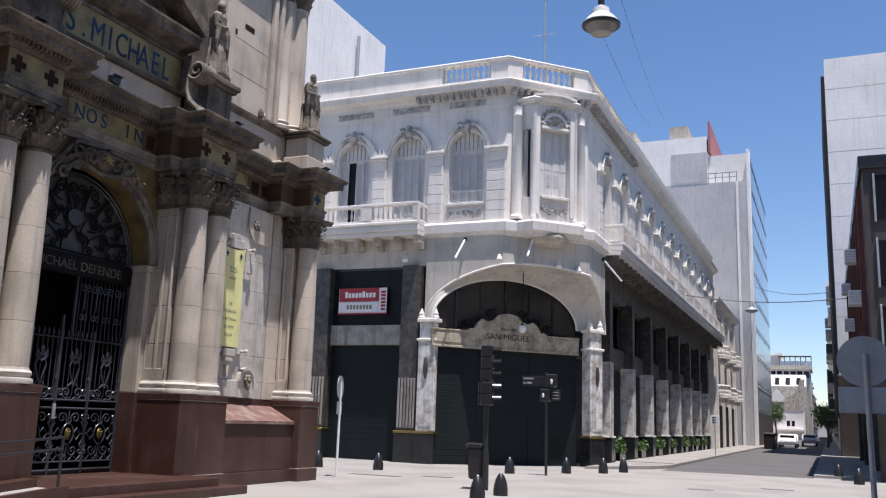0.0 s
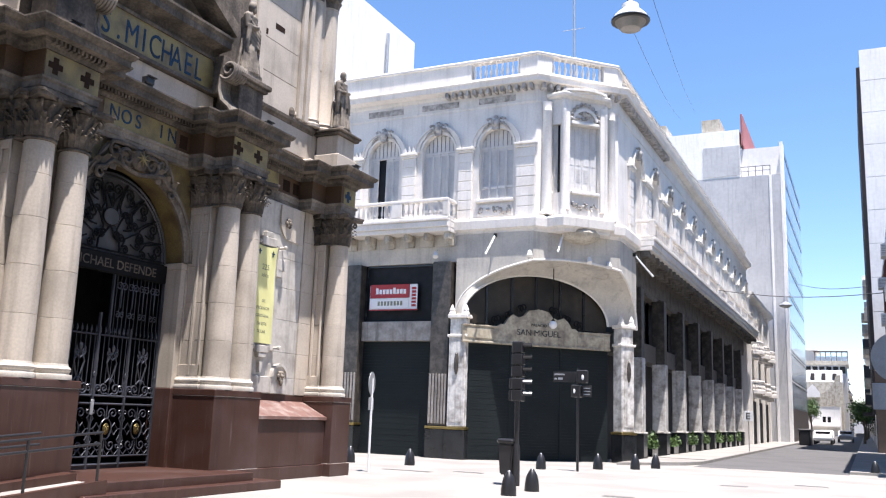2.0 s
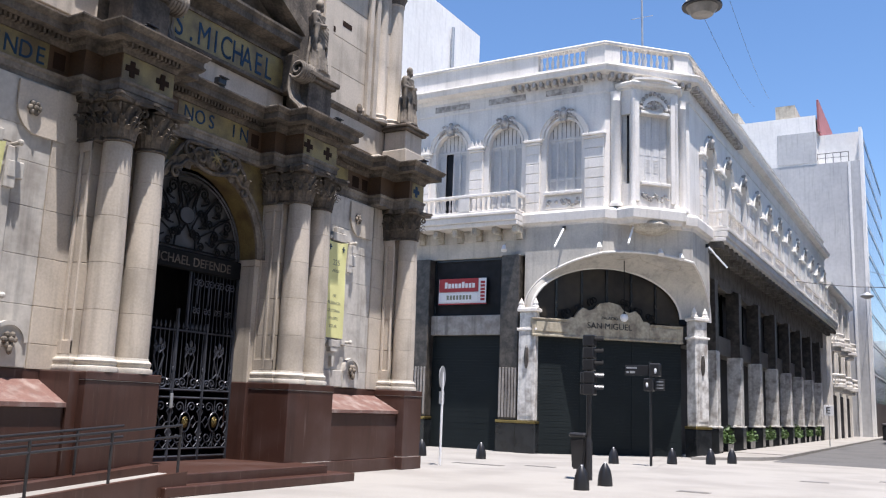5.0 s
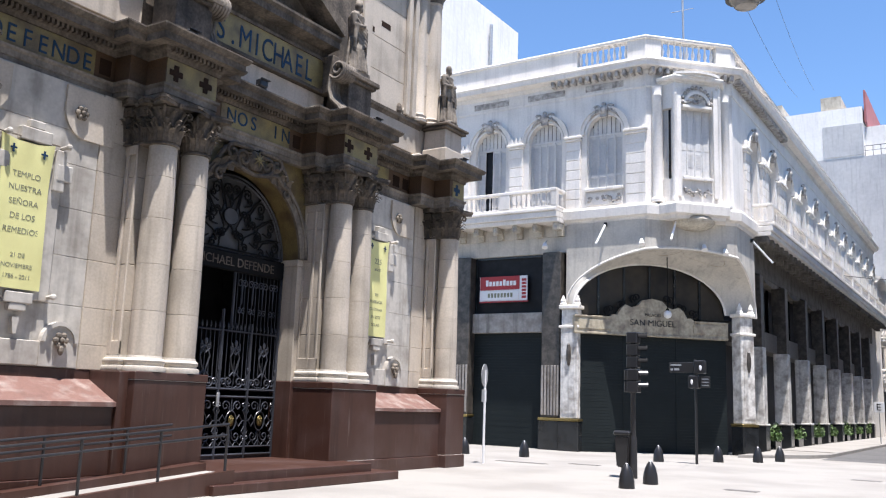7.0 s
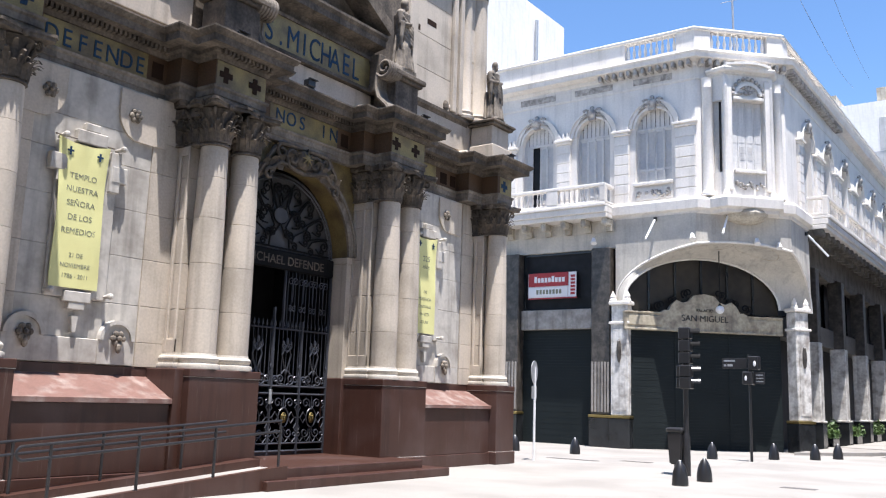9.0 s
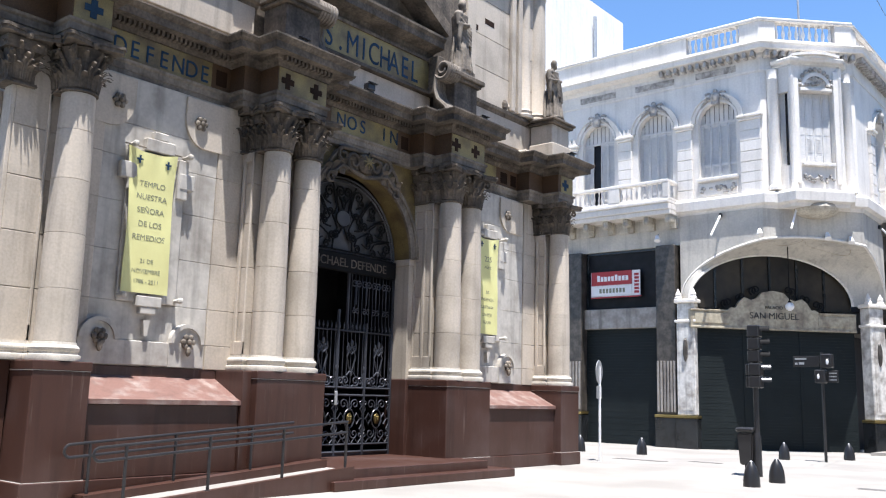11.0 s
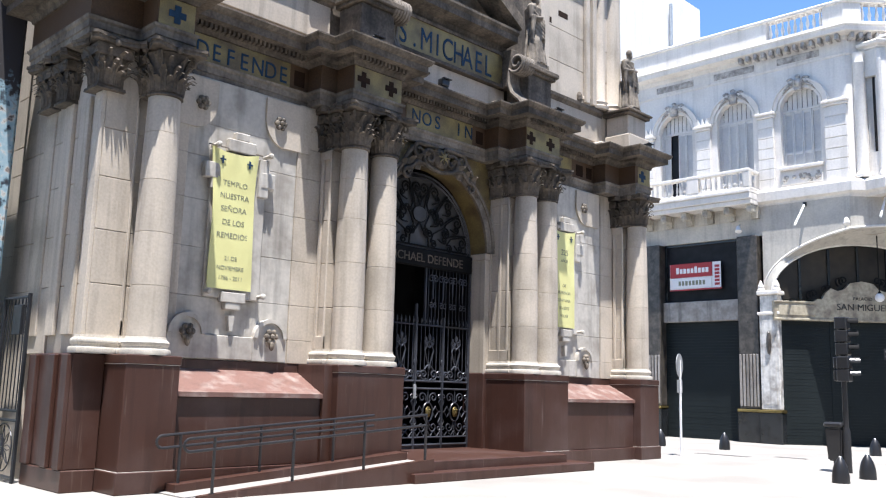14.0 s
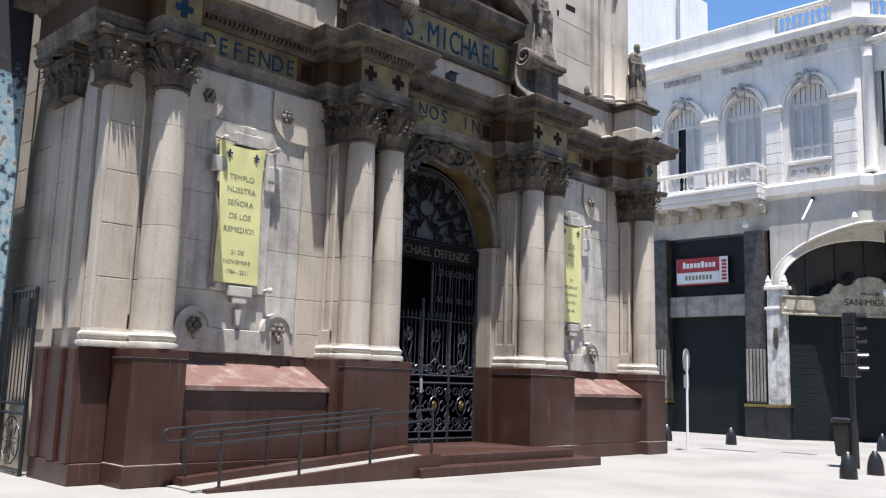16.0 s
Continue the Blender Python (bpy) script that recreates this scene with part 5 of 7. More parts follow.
def pilaster(face, s0, s1, z0, z1, top):
    n = 7
    for k in range(n):
        a, b = z0 + (z1 - z0) * k / n, z0 + (z1 - z0) * (k + 1) / n
        bm = bmesh.new()
        face.box(bm, s0, s1, a + 0.014, b - 0.014, 0.0, 0.13, 0.012)
        part("stone_block", bm, PAINT, palace)
    bm = bmesh.new()
    face.box(bm, s0 + 0.02, s1 - 0.02, z0, z1, 0.0, 0.1)
    part("pilaster", bm, PAINT, palace)
    bm = bmesh.new()
    face.box(bm, s0 - 0.05, s1 + 0.05, z1, z1 + 0.1, 0.0, 0.19, 0.02)
    face.box(bm, s0 - 0.09, s1 + 0.09, z1 + 0.1, z1 + 0.2, 0.0, 0.25, 0.02)
    part("pilaster_cap", bm, PAINT, palace)
    if top:
        bm = bmesh.new()
        m = (s0 + s1) / 2
        for q in (-0.16, 0.0, 0.16):
            face.sheet(bm, [(m + q - 0.09, z1 + 0.2), (m + q + 0.09, z1 + 0.2), (m + q * 1.3, z1 + 0.52)], 0.02, 0.18)
        part("finial_ornament", bm, PAINT, palace)


SPR, HALF, ZF = 12.38, 0.75, 9.35
# left facade: centres 1.7, 4.3, 6.9, 9.5 from the corner
for k in range(4):
    sc = 1.70 + 2.58 * k
    opening(LEFT, sc, HALF, 10.15 if k == 0 else ZF, SPR, 0.0 if k == 0 else sc - 1.29, sc + 1.29, 14.6, ZF - 0.6)
    arched_shutter(LEFT, sc, HALF, 10.15 if k == 0 else ZF, SPR, ajar=(k == 2))
pilaster(LEFT, 0.0, 0.78, ZF, 12.15, False)
for k in range(3):
    m = 1.70 + 2.58 * k + 1.29
    pilaster(LEFT, m - 0.3, m + 0.3, ZF, 12.15, k >= 1)
bm = bmesh.new()
LEFT.box(bm, 0.9, 2.5, 10.02, 10.14, 0.0, 0.16, 0.02)
LEFT.box(bm, 0.95, 2.45, 9.45, 9.95, 0.0, 0.05, 0.02)
part("window_sill", bm, PAINT, palace)
bm = bmesh.new()
rg = random.Random(4)
for k in range(34):
    t = rg.uniform(-1, 1)
    add_ball(bm, LEFT.p(1.70 + 0.68 * t, 9.68 + rg.uniform(-0.12, 0.12) + 0.06 * math.cos(t * 6), 0.06), rg.uniform(0.04, 0.09), rg.uniform(0.04, 0.07), rg.uniform(0.03, 0.07), 6)
part("garland_ornament", bm, SOOTY_PAINT, palace, smooth=True)
# right facade
NB = 12
for k in range(NB):
    sc = 3.3 + 3.54 * k
    s0 = 0.0 if k == 0 else sc - 1.77
    s1 = sc + 1.77 if k < NB - 1 else YEND - 34.1
    opening(RIGHT, sc, HALF, ZF, SPR, s0, s1, 14.6, ZF - 0.6)
    arched_shutter(RIGHT, sc, HALF, ZF, SPR)
    for s in (-1, 1):
        pilaster(RIGHT, sc + s * 1.42 - 0.26, sc + s * 1.42 + 0.26, ZF, 12.15, True)
# chamfer wall
bm = bmesh.new()
CHAM.box(bm, 0.0, 0.75, ZF - 0.6, 14.6, -0.35, 0)
CHAM.box(bm, CL - 0.75, CL, ZF - 0.6, 14.6, -0.35, 0)
CHAM.box(bm, 0.75, CL - 0.75, ZF - 0.6, 14.6, -0.6, -0.35)
part("bay_wall", bm, PAINT, palace)
# oriel: half octagon
c0 = CL / 2
OR = [CHAM.p(c0 - 1.3, 0, 0.0), CHAM.p(c0 - 0.92, 0, 0.55), CHAM.p(c0 + 0.92, 0, 0.55), CHAM.p(c0 + 1.3, 0, 0.0)]
orp = [(p.x, p.y) for p in OR]
OFRONT = Face((OR[1].x, OR[1].y, 0), OR[2] - OR[1], CHAM.w)
OL = Face((OR[0].x, OR[0].y, 0), OR[1] - OR[0], Vector((OR[1] - OR[0])).cross(Vector((0, 0, 1))))
ORr = Face((OR[2].x, OR[2].y, 0), OR[3] - OR[2], Vector((OR[3] - OR[2])).cross(Vector((0, 0, 1))))
fw, sw = (OR[2] - OR[1]).length, (OR[1] - OR[0]).length
bm = bmesh.new()
for f, L, m in ((OFRONT, fw, 0.26), (OL, sw, 0.12), (ORr, sw, 0.12)):
    f.box(bm, 0, m, 9.4, 14.1, -0.3, 0.0)
    f.box(bm, L - m, L, 9.4, 14.1, -0.3, 0.0)
    f.box(bm, m, L - m, 9.4, 10.3, -0.3, 0.0)
    f.box(bm, m, L - m, 13.1, 14.1, -0.3, 0.0)
part("oriel_wall", bm, PAINT, palace)
bm = bmesh.new()
OFRONT.box(bm, 0.02, 0.25, 9.6, 13.9, 0.0, 0.07, 0.015), OFRONT.box(bm, fw - 0.25, fw - 0.02, 9.6, 13.9, 0.0, 0.07, 0.015)
OFRONT.box(bm, 0.3, fw - 0.3, 10.25, 10.37, 0.0, 0.14, 0.02)
OFRONT.box(bm, 0.3, fw - 0.3, 13.1, 13.22, 0.0, 0.1, 0.02)
a = [(fw / 2 + 0.55 * math.cos(math.pi * (1 - k / 14)), 13.3 + 0.5 * math.sin(math.pi * (1 - k / 14))) for k in range(15)]
b = [(fw / 2 + 0.42 * math.cos(math.pi * k / 14), 13.3 + 0.38 * math.sin(math.pi * k / 14)) for k in range(15)]
OFRONT.sheet(bm, a + b, 0.0, 0.09)
part("oriel_trim", bm, PAINT, palace)
bm = bmesh.new()
rg = random.Random(9)
for k in range(30):
    t = rg.uniform(-1, 1)
    add_ball(bm, OFRONT.p(fw / 2 + 0.55 * t, 9.8 + rg.uniform(-0.1, 0.1) + 0.06 * math.cos(t * 7), 0.03), rg.uniform(0.04, 0.08), rg.uniform(0.04, 0.08), rg.uniform(0.03, 0.07), 6)
for k in range(11):
    t = math.pi * k / 10
    add_ball(bm, OFRONT.p(fw / 2 + 0.6 * math.cos(t), 13.34 + 0.62 * math.sin(t), 0.04), 0.08, 0.08, 0.085, 7)
for k in range(26):
    t, r = rg.uniform(0, math.pi), 0.42 * math.sqrt(rg.random())
    add_ball(bm, OFRONT.p(fw / 2 + 1.1 * r * math.cos(t), 13.34 + r * math.sin(t), 0.03), rg.uniform(0.04, 0.1), rg.uniform(0.04, 0.1), rg.uniform(0.03, 0.07), 6)
part("oriel_ornament", bm, SOOTY_PAINT, palace, smooth=True)
ow = thing("window", OFRONT.p(fw / 2, 10.3), "", "")
for key in ("label", "category"):
    if key in ow:
        del ow[key]
hang(ow, palace)
bm = bmesh.new()
OFRONT.box(bm, 0.26, fw - 0.26, 10.37, 13.1, -0.29, -0.27)
OL.box(bm, 0.12, sw - 0.12, 10.3, 13.1, -0.2, -0.17), ORr.box(bm, 0.12, sw - 0.12, 10.3, 13.1, -0.2, -0.17)
part("pane", bm, GLASS, ow)
for f, leaves in ((OL, (0,)), (ORr, (0, 1))):
    for k in leaves:
        bm = bmesh.new()
        w = (sw - 0.24) / 2
        f.box(bm, 0.12 + k * w + 0.004, 0.12 + (k + 1) * w - 0.004, 10.3, 13.09, -0.16, -0.13, 0.008)
        for q in range(34):
            f.box(bm, 0.12 + k * w + 0.03, 0.12 + (k + 1) * w - 0.03, 10.4 + q * 0.075, 10.45 + q * 0.075, -0.13, -0.118)
        part("shutter_leaf", bm, PAINT_GREY, ow)
for p, r in ((CHAM.p(c0 - 1.42, 0, 0.1), 0.2), (CHAM.p(c0 + 1.42, 0, 0.1), 0.2), (OR[1], 0.1), (OR[2], 0.1)):
    bm = bmesh.new()
    add_lathe(bm, p.x, p.y, [(r * 1.3, 9.4), (r * 1.3, 9.5), (r * 1.05, 9.56), (r, 9.62), (r * 0.95, 13.6), (r * 1.06, 13.64), (r * 0.95, 13.68), (r * 1.05, 13.95), (r * 1.12, 14.0)], 18)
    part("oriel_column", bm, PAINT, palace, smooth=True)
bm = bmesh.new()
bow = [OFRONT.p(fw * k / 12, 0, 0.1 + 0.22 * math.sin(math.pi * k / 12)) for k in range(13)]
add_prism(bm, [(p.x, p.y) for p in bow] + [(OFRONT.p(fw, 0, -0.1).x, OFRONT.p(fw, 0, -0.1).y), (OFRONT.p(0, 0, -0.1).x, OFRONT.p(0, 0, -0.1).y)], 14.3, 14.4)
add_prism(bm, [(p.x, p.y) for p in [OFRONT.p(fw * k / 12, 0, 0.16 + 0.26 * math.sin(math.pi * k / 12)) for k in range(13)]] + [(OFRONT.p(fw, 0, -0.1).x, OFRONT.p(fw, 0, -0.1).y), (OFRONT.p(0, 0, -0.1).x, OFRONT.p(0, 0, -0.1).y)], 14.402, 14.5)
part("oriel_hood", bm, PAINT, palace)
for k in range(4):
    w = (fw - 0.52) / 4
    s0 = 0.26 + k * w
    bm = bmesh.new()
    OFRONT.box(bm, s0 + 0.004, s0 + w - 0.004, 10.37, 13.1, -0.25, -0.22, 0.008)
    OFRONT.box(bm, s0 + 0.06, s0 + w - 0.06, 11.5, 12.9, -0.22, -0.212, 0.01)
    OFRONT.box(bm, s0 + 0.06, s0 + w - 0.06, 10.45, 10.75, -0.22, -0.212, 0.01)
    if k in (1, 2):
        for q in range(9):
            OFRONT.box(bm, s0 + 0.07, s0 + w - 0.07, 10.85 + q * 0.06, 10.885 + q * 0.06, -0.22, -0.205)
    part("shutter_leaf", bm, PAINT_GREY, ow)
bm = bmesh.new()
mould(bm, [(x, y) for x, y in orp], [(-0.3, 14.102), (0.04, 14.102), (0.06, 14.16), (0.2, 14.2), (0.24, 14.3), (0.18, 14.36), (0.04, 14.42), (-0.3, 14.44)])
part("oriel_cornice", bm, PAINT, palace)

# bands, cornice, parapet round the building
TOP = [(-24, WY), (-11.2, WY), (WX, 34.1), (WX, YEND)]
SLAB = [(-24, WY), (-11.2, WY), orp[0], (orp[1][0] + 0.05, orp[1][1] - 0.05), (orp[2][0] + 0.05, orp[2][1] - 0.05), orp[3], (WX, 34.1), (WX, YEND)]


def pband(name, path, profile, material=PAINT, label=""):
    bm = bmesh.new()
    mould(bm, path, profile)
    return part(name, bm, material, palace, label)


pband("string_course", SLAB, [(-0.35, 8.72), (0.14, 8.72), (0.17, 8.84), (0.32, 8.9), (0.34, 9.23), (0.27, 9.33), (-0.35, 9.345)])
pband("entablature", TOP, [(-0.35, 14.0), (0.03, 14.0), (0.05, 14.08), (0.03, 14.1), (0.03, 14.55), (0.1, 14.6), (0.12, 14.7), (0.42, 14.78), (0.44, 14.92), (0.5, 15.0), (0.48, 15.04), (0.0, 15.1), (-0.35, 15.1)])
for s0, s1 in ((0.9, 2.5), (3.4, 5.1), (6.0, 7.7)):
    bm = bmesh.new()
    LEFT.box(bm, s0, s1, 14.16, 14.42, 0.03, 0.06, 0.01)
    part("frieze_panel", bm, SOOTY_PAINT, palace, "grey relief panel in the frieze")
for f, L in ((LEFT, 4.0), (CHAM, CL), (RIGHT, 9.0)):
    n = int(L / 0.3)
    for k in range(n):
        s = (k + 0.5) * L / n
        bm = bmesh.new()
        f.box(bm, s - 0.07, s + 0.07, 14.5, 14.74, 0.03, 0.36, 0.02)
        part("modillion", bm, SOOTY_PAINT, palace)
# parapet: solid with balustraded openings near the corner
bm = bmesh.new()
for f, spans in ((LEFT, ((0, 0.75), (2.9, 13.0))), (CHAM, ((0, 0.65), (CL - 0.65, CL))), (RIGHT, ((0, 0.7), (3.0, 4.0), (6.3, YEND - 34.1)))):
    for a, b in spans:
        f.box(bm, a, b, 15.1, 16.02, -0.3, 0.0)
part("parapet", bm, PAINT, palace)
pband("parapet_coping", TOP, [(-0.36, 16.02), (0.06, 16.02), (0.08, 16.1), (0.0, 16.17), (-0.3, 16.17)])
pband("parapet_base", TOP, [(-0.32, 15.1), (0.03, 15.1), (0.03, 15.3), (-0.32, 15.3)])
for f, a, b, n in ((LEFT, 0.75, 2.9, 9), (CHAM, 0.65, CL - 0.65, 9), (RIGHT, 0.7, 3.0, 9), (RIGHT, 4.0, 6.3, 9)):
    for k in range(n):
        p = f.p(a + (b - a) * (k + 0.5) / n, 0, -0.15)
        bm = bmesh.new()
        baluster(bm, p.x, p.y, 15.3, 16.02, 0.075)
        part("baluster", bm, PAINT, palace, smooth=True)
tagged(part("palace_roof", B((-24, -8.95, 34.6, YEND, 14.9, 15.1), (-24, -11.5, 31.8, 34.6, 14.9, 15.1)), ROOFGREY, palace), "grey flat roof behind the parapet")


def balcony(face, s0, s1, depth, zt=9.34, zr=10.12, bals=10, span=2.0, under=STUCCO_DIRTY):
    bm = bmesh.new()
    face.box(bm, s0, s1, 8.78, 8.95, 0.1, depth - 0.08, 0.02), face.box(bm, s0, s1, 8.955, 9.2, 0.1, depth, 0.03), face.box(bm, s0, s1, 9.2, zt, 0.1, depth + 0.06, 0.03)
    part("balcony_slab", bm, PAINT, palace)
    bm = bmesh.new()
    face.box(bm, s0, s1, zr - 0.12, zr, depth - 0.22, depth + 0.02, 0.02)
    face.box(bm, s0, s0 + 0.22, zr - 0.12, zr, 0.1, depth - 0.22, 0.02)
    face.box(bm, s0, s1, zt, zt + 0.08, depth - 0.2, depth, 0.01)
    face.box(bm, s0, s0 + 0.2, zt, zt + 0.08, 0.1, depth - 0.2, 0.01)
    part("balcony_rail", bm, PAINT, palace)
    n = max(1, round((s1 - s0) / span))
    for k in range(n + 1):
        s = s0 + (s1 - s0) * k / n
        bm = bmesh.new()
        a, b = max(s0, s - 0.24), min(s1, s + 0.24)
        face.box(bm, a, b, zt + 0.08, zr - 0.12, depth - 0.2, depth + 0.01, 0.015)
        part("balcony_post", bm, PAINT, palace)
    for k in range(n):
        for q in range(bals):
            s = s0 + (s1 - s0) * (k + (q + 1.3) / (bals + 1.6)) / n
            p = face.p(s, 0, depth - 0.1)
            bm = bmesh.new()
            baluster(bm, p.x, p.y, zt + 0.08, zr - 0.12, 0.055, 6)
            part("baluster", bm, PAINT, palace, smooth=True)
    m = round((s1 - s0) / 0.95)
    for k in range(m + 1):
        s = s0 + 0.15 + (s1 - s0 - 0.3) * k / m
        bm = bmesh.new()
        face.sheet(bm, [(s - 0.13, 8.3), (s + 0.13, 8.3), (s + 0.13, 8.775), (s - 0.13, 8.775)], 0.0, 0.3)
        face.box(bm, s - 0.11, s + 0.11, 8.5, 8.775, 0.3, depth - 0.2, 0.03)
        add_ball(bm, face.p(s, 8.55, depth - 0.25), 0.12, 0.12, 0.13, 7)
        part("bracket", bm, under, palace, "weathered scrolled bracket")


balcony(LEFT, 3.3, 12.6, 0.95, span=2.3, bals=9)
# bracket colour carries the balcony's shade as well as soot
balcony(RIGHT, 2.5, YEND - 34.1 - 0.3, 0.9, span=3.54, bals=7, under=SOOTY_SHADED_SOFFIT)

# ground floor, left facade: wall, piers, shutter
GY = 31.05
# band under the balcony, its shade included in the stucco colour
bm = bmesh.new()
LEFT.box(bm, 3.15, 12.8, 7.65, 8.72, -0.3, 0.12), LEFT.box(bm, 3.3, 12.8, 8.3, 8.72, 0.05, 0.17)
part("upper_band", bm, PAINT_SHADED, palace)
shop = Face((-11.2, 31.6, 0), (-1, 0, 0), (0, -1, 0))
bm = bmesh.new()
shop.box(bm, 4.15, 7.45, 4.5, 5.3, 0.0, 0.25, 0.02)
part("marble_lintel", bm, MARBLE_ARC, palace, "mottled marble lintel over the shutter")
bm = bmesh.new()
shop.box(bm, 4.15, 7.45, 5.3, 7.65, -0.1, 0.02)
part("dark_window", bm, PANE_DULL, palace, "dark shop window above the lintel")
bm = bmesh.new()
for s in (4.15, 7.35):
    shop.box(bm, s, s + 0.1, 5.3, 7.65, 0.02, 0.08, 0.01)
shop.box(bm, 4.15, 7.45, 7.55, 7.65, 0.02, 0.08, 0.01)
part("window_frame", bm, BLACKSTONE, palace)


def roller(face, s0, s1, h, d, label, n=40):
    shut = thing("roller_shutter", face.p((s0 + s1) / 2, 0), "", "")
    hang(shut, palace)
    shut["label"] = label
    for k in range(n):
        z = h * k / n
        bm = bmesh.new()
        face.sheet(bm, [(s0, z + 0.0015), (s1, z + 0.0015), (s1, z + h / n - 0.0015), (s0, z + h / n - 0.0015)], d - 0.06, d + 0.004 * (k % 2))
        part("slat", bm, SHUTTER, shut)


roller(shop, 4.15, 7.45, 4.5, 0.03, "closed dark green roller shutter")
for s0, s1 in ((3.35, 4.15), (7.45, 8.3), (10.5, 11.4)):
    bm = bmesh.new()
    # dark pier body imitates shade; the paler flutes below read as lit
    shop.box(bm, s0, s1, 1.2, 7.65, 0.0, 0.5, 0.03)
    part("marble_pier", bm, MARBLE_BROWN_SHADE, palace, "marble pier with shade in its brown colour, fluted below")
    for q in range(6):
        s = s0 + (q + 0.5) * (s1 - s0) / 6
        bm = bmesh.new()
        shop.box(bm, s - 0.045, s + 0.045, 1.3, 3.2, 0.5, 0.535, 0.012)
        part("flute", bm, MARBLE_ARC, palace)
    bm = bmesh.new()
    shop.box(bm, s0 - 0.05, s1 + 0.05, 0.0, 1.1, 0.0, 0.6, 0.02)
    part("pier_base", bm, BLACKSTONE, palace, "black polished stone base")
    bm = bmesh.new()
    shop.box(bm, s0 - 0.06, s1 + 0.06, 1.1, 1.2, 0.0, 0.62, 0.02)
    part("base_moulding", bm, BRASS, palace)
# near-black sheet stands for the dark behind the opening
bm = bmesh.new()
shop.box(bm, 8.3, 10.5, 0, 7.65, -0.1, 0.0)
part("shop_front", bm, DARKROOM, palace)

# arch on the chamfer
AR = Face((-13.83, 30.83, 0), (1, 1, 0), (1, -1, 0))
AL = 6.45
ac, az = AL / 2, 5.43
ah, av = AL / 2 - 0.02, 1.85


def ell(h, v, zc=az, n=28, rev=False):
    r = [(ac - h * math.cos(math.pi * k / n), zc + v * math.sin(math.pi * k / n)) for k in range(n + 1)]
    return r[::-1] if rev else r


# flared soffit from the inner arch to an outer one that bends round the corner
OUT = [Vector((-14.42, 31.34)), Vector((-11.2, 31.34)), Vector((-8.5, 34.05)), Vector((-8.5, 36.75))]
SEG = [(b - a).length for a, b in zip(OUT, OUT[1:])]


def along(f):
    d = f * sum(SEG)
    for a, b, l in zip(OUT, OUT[1:], SEG):
        if d <= l + 1e-9:
            return a + (b - a) * (d / l)
        d -= l
    return OUT[-1]


FR = sorted({round((1 - math.cos(math.pi * k / 36)) / 2, 5) for k in range(37)} | {round(SEG[0] / sum(SEG), 5), round(1 - SEG[2] / sum(SEG), 5)})


def outer_pt(f):
    p = along(f)
    return Vector((p.x, p.y, 5.4 + 2.3 * math.sqrt(max(0.0, 1 - (2 * f - 1) ** 2)) ** 0.9))


def inner_pt(f):
    return AR.p(ac + ah * (2 * f - 1), az + av * math.sqrt(max(0.0, 1 - (2 * f - 1) ** 2)), -0.15)


def soffit_pt(f, g):
    return inner_pt(f).lerp(outer_pt(f), g) + Vector((0, 0, 0.22 * math.sin(math.pi * g) * math.sqrt(max(0.0, 1 - (2 * f - 1) ** 2))))


# soffit and arch wall use the stucco with shade in its tone
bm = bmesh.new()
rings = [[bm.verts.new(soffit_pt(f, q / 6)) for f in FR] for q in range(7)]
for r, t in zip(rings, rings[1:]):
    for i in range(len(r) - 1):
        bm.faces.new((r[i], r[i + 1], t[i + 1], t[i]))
part("arch_soffit", bm, PAINT_SHADED, palace, "white flared arch soffit with faint stucco lines", smooth=True)
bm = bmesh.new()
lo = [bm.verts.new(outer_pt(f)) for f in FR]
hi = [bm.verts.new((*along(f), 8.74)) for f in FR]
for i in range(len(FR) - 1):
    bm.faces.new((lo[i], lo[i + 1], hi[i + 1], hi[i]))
part("arch_wall", bm, PAINT_SHADED, palace)
bm = bmesh.new()
for g, r in ((0.0, 0.05), (1.0, 0.05)):
    add_tube(bm, [soffit_pt(f, g) for f in FR], r, 6)
part("arch_moulding", bm, PAINT, palace, smooth=True)
for k in range(3):
    bm = bmesh.new()
    a, b, g = ((0.2, 0.42, 0.55), (0.44, 0.56, 0.5), (0.58, 0.8, 0.55))[k]
    add_tube(bm, [soffit_pt(a + (b - a) * (0.5 - 0.5 * math.cos(t)), g + 0.2 * math.sin(t)) for t in [2 * math.pi * i / 24 for i in range(25)]], 0.016, 5)
    part("soffit_relief", bm, STUCCO_DIRTY, palace)
# carved corbel under the oriel
bm = bmesh.new()
c1 = CHAM.p(c0, 0, 0.1)
add_ball(bm, (c1.x, c1.y, 8.72), 0.85, 0.85, 0.34, 16)
part("oriel_corbel", bm, STUCCO_DIRTY, palace, "weathered carved corbel under the oriel", smooth=True)
bm = bmesh.new()
AR.sheet(bm, [(0.0, 5.2), *ell(ah, av), (AL, 5.2)], -0.35, -0.3)
part("fanlight", bm, FANLIGHT, palace, "dusty brown fanlight glass in the arch")
bm = bmesh.new()
for k in range(5):
    bm = bmesh.new()
    s = AL * (k + 1) / 6
    z = az + av * math.sqrt(max(0.0, 1 - ((s - ac) / ah) ** 2))
    AR.box(bm, s - 0.045, s + 0.045, 5.2, z, -0.3, -0.24)
    part("fanlight_bar", bm, BLACKSTONE, palace)
bm = bmesh.new()
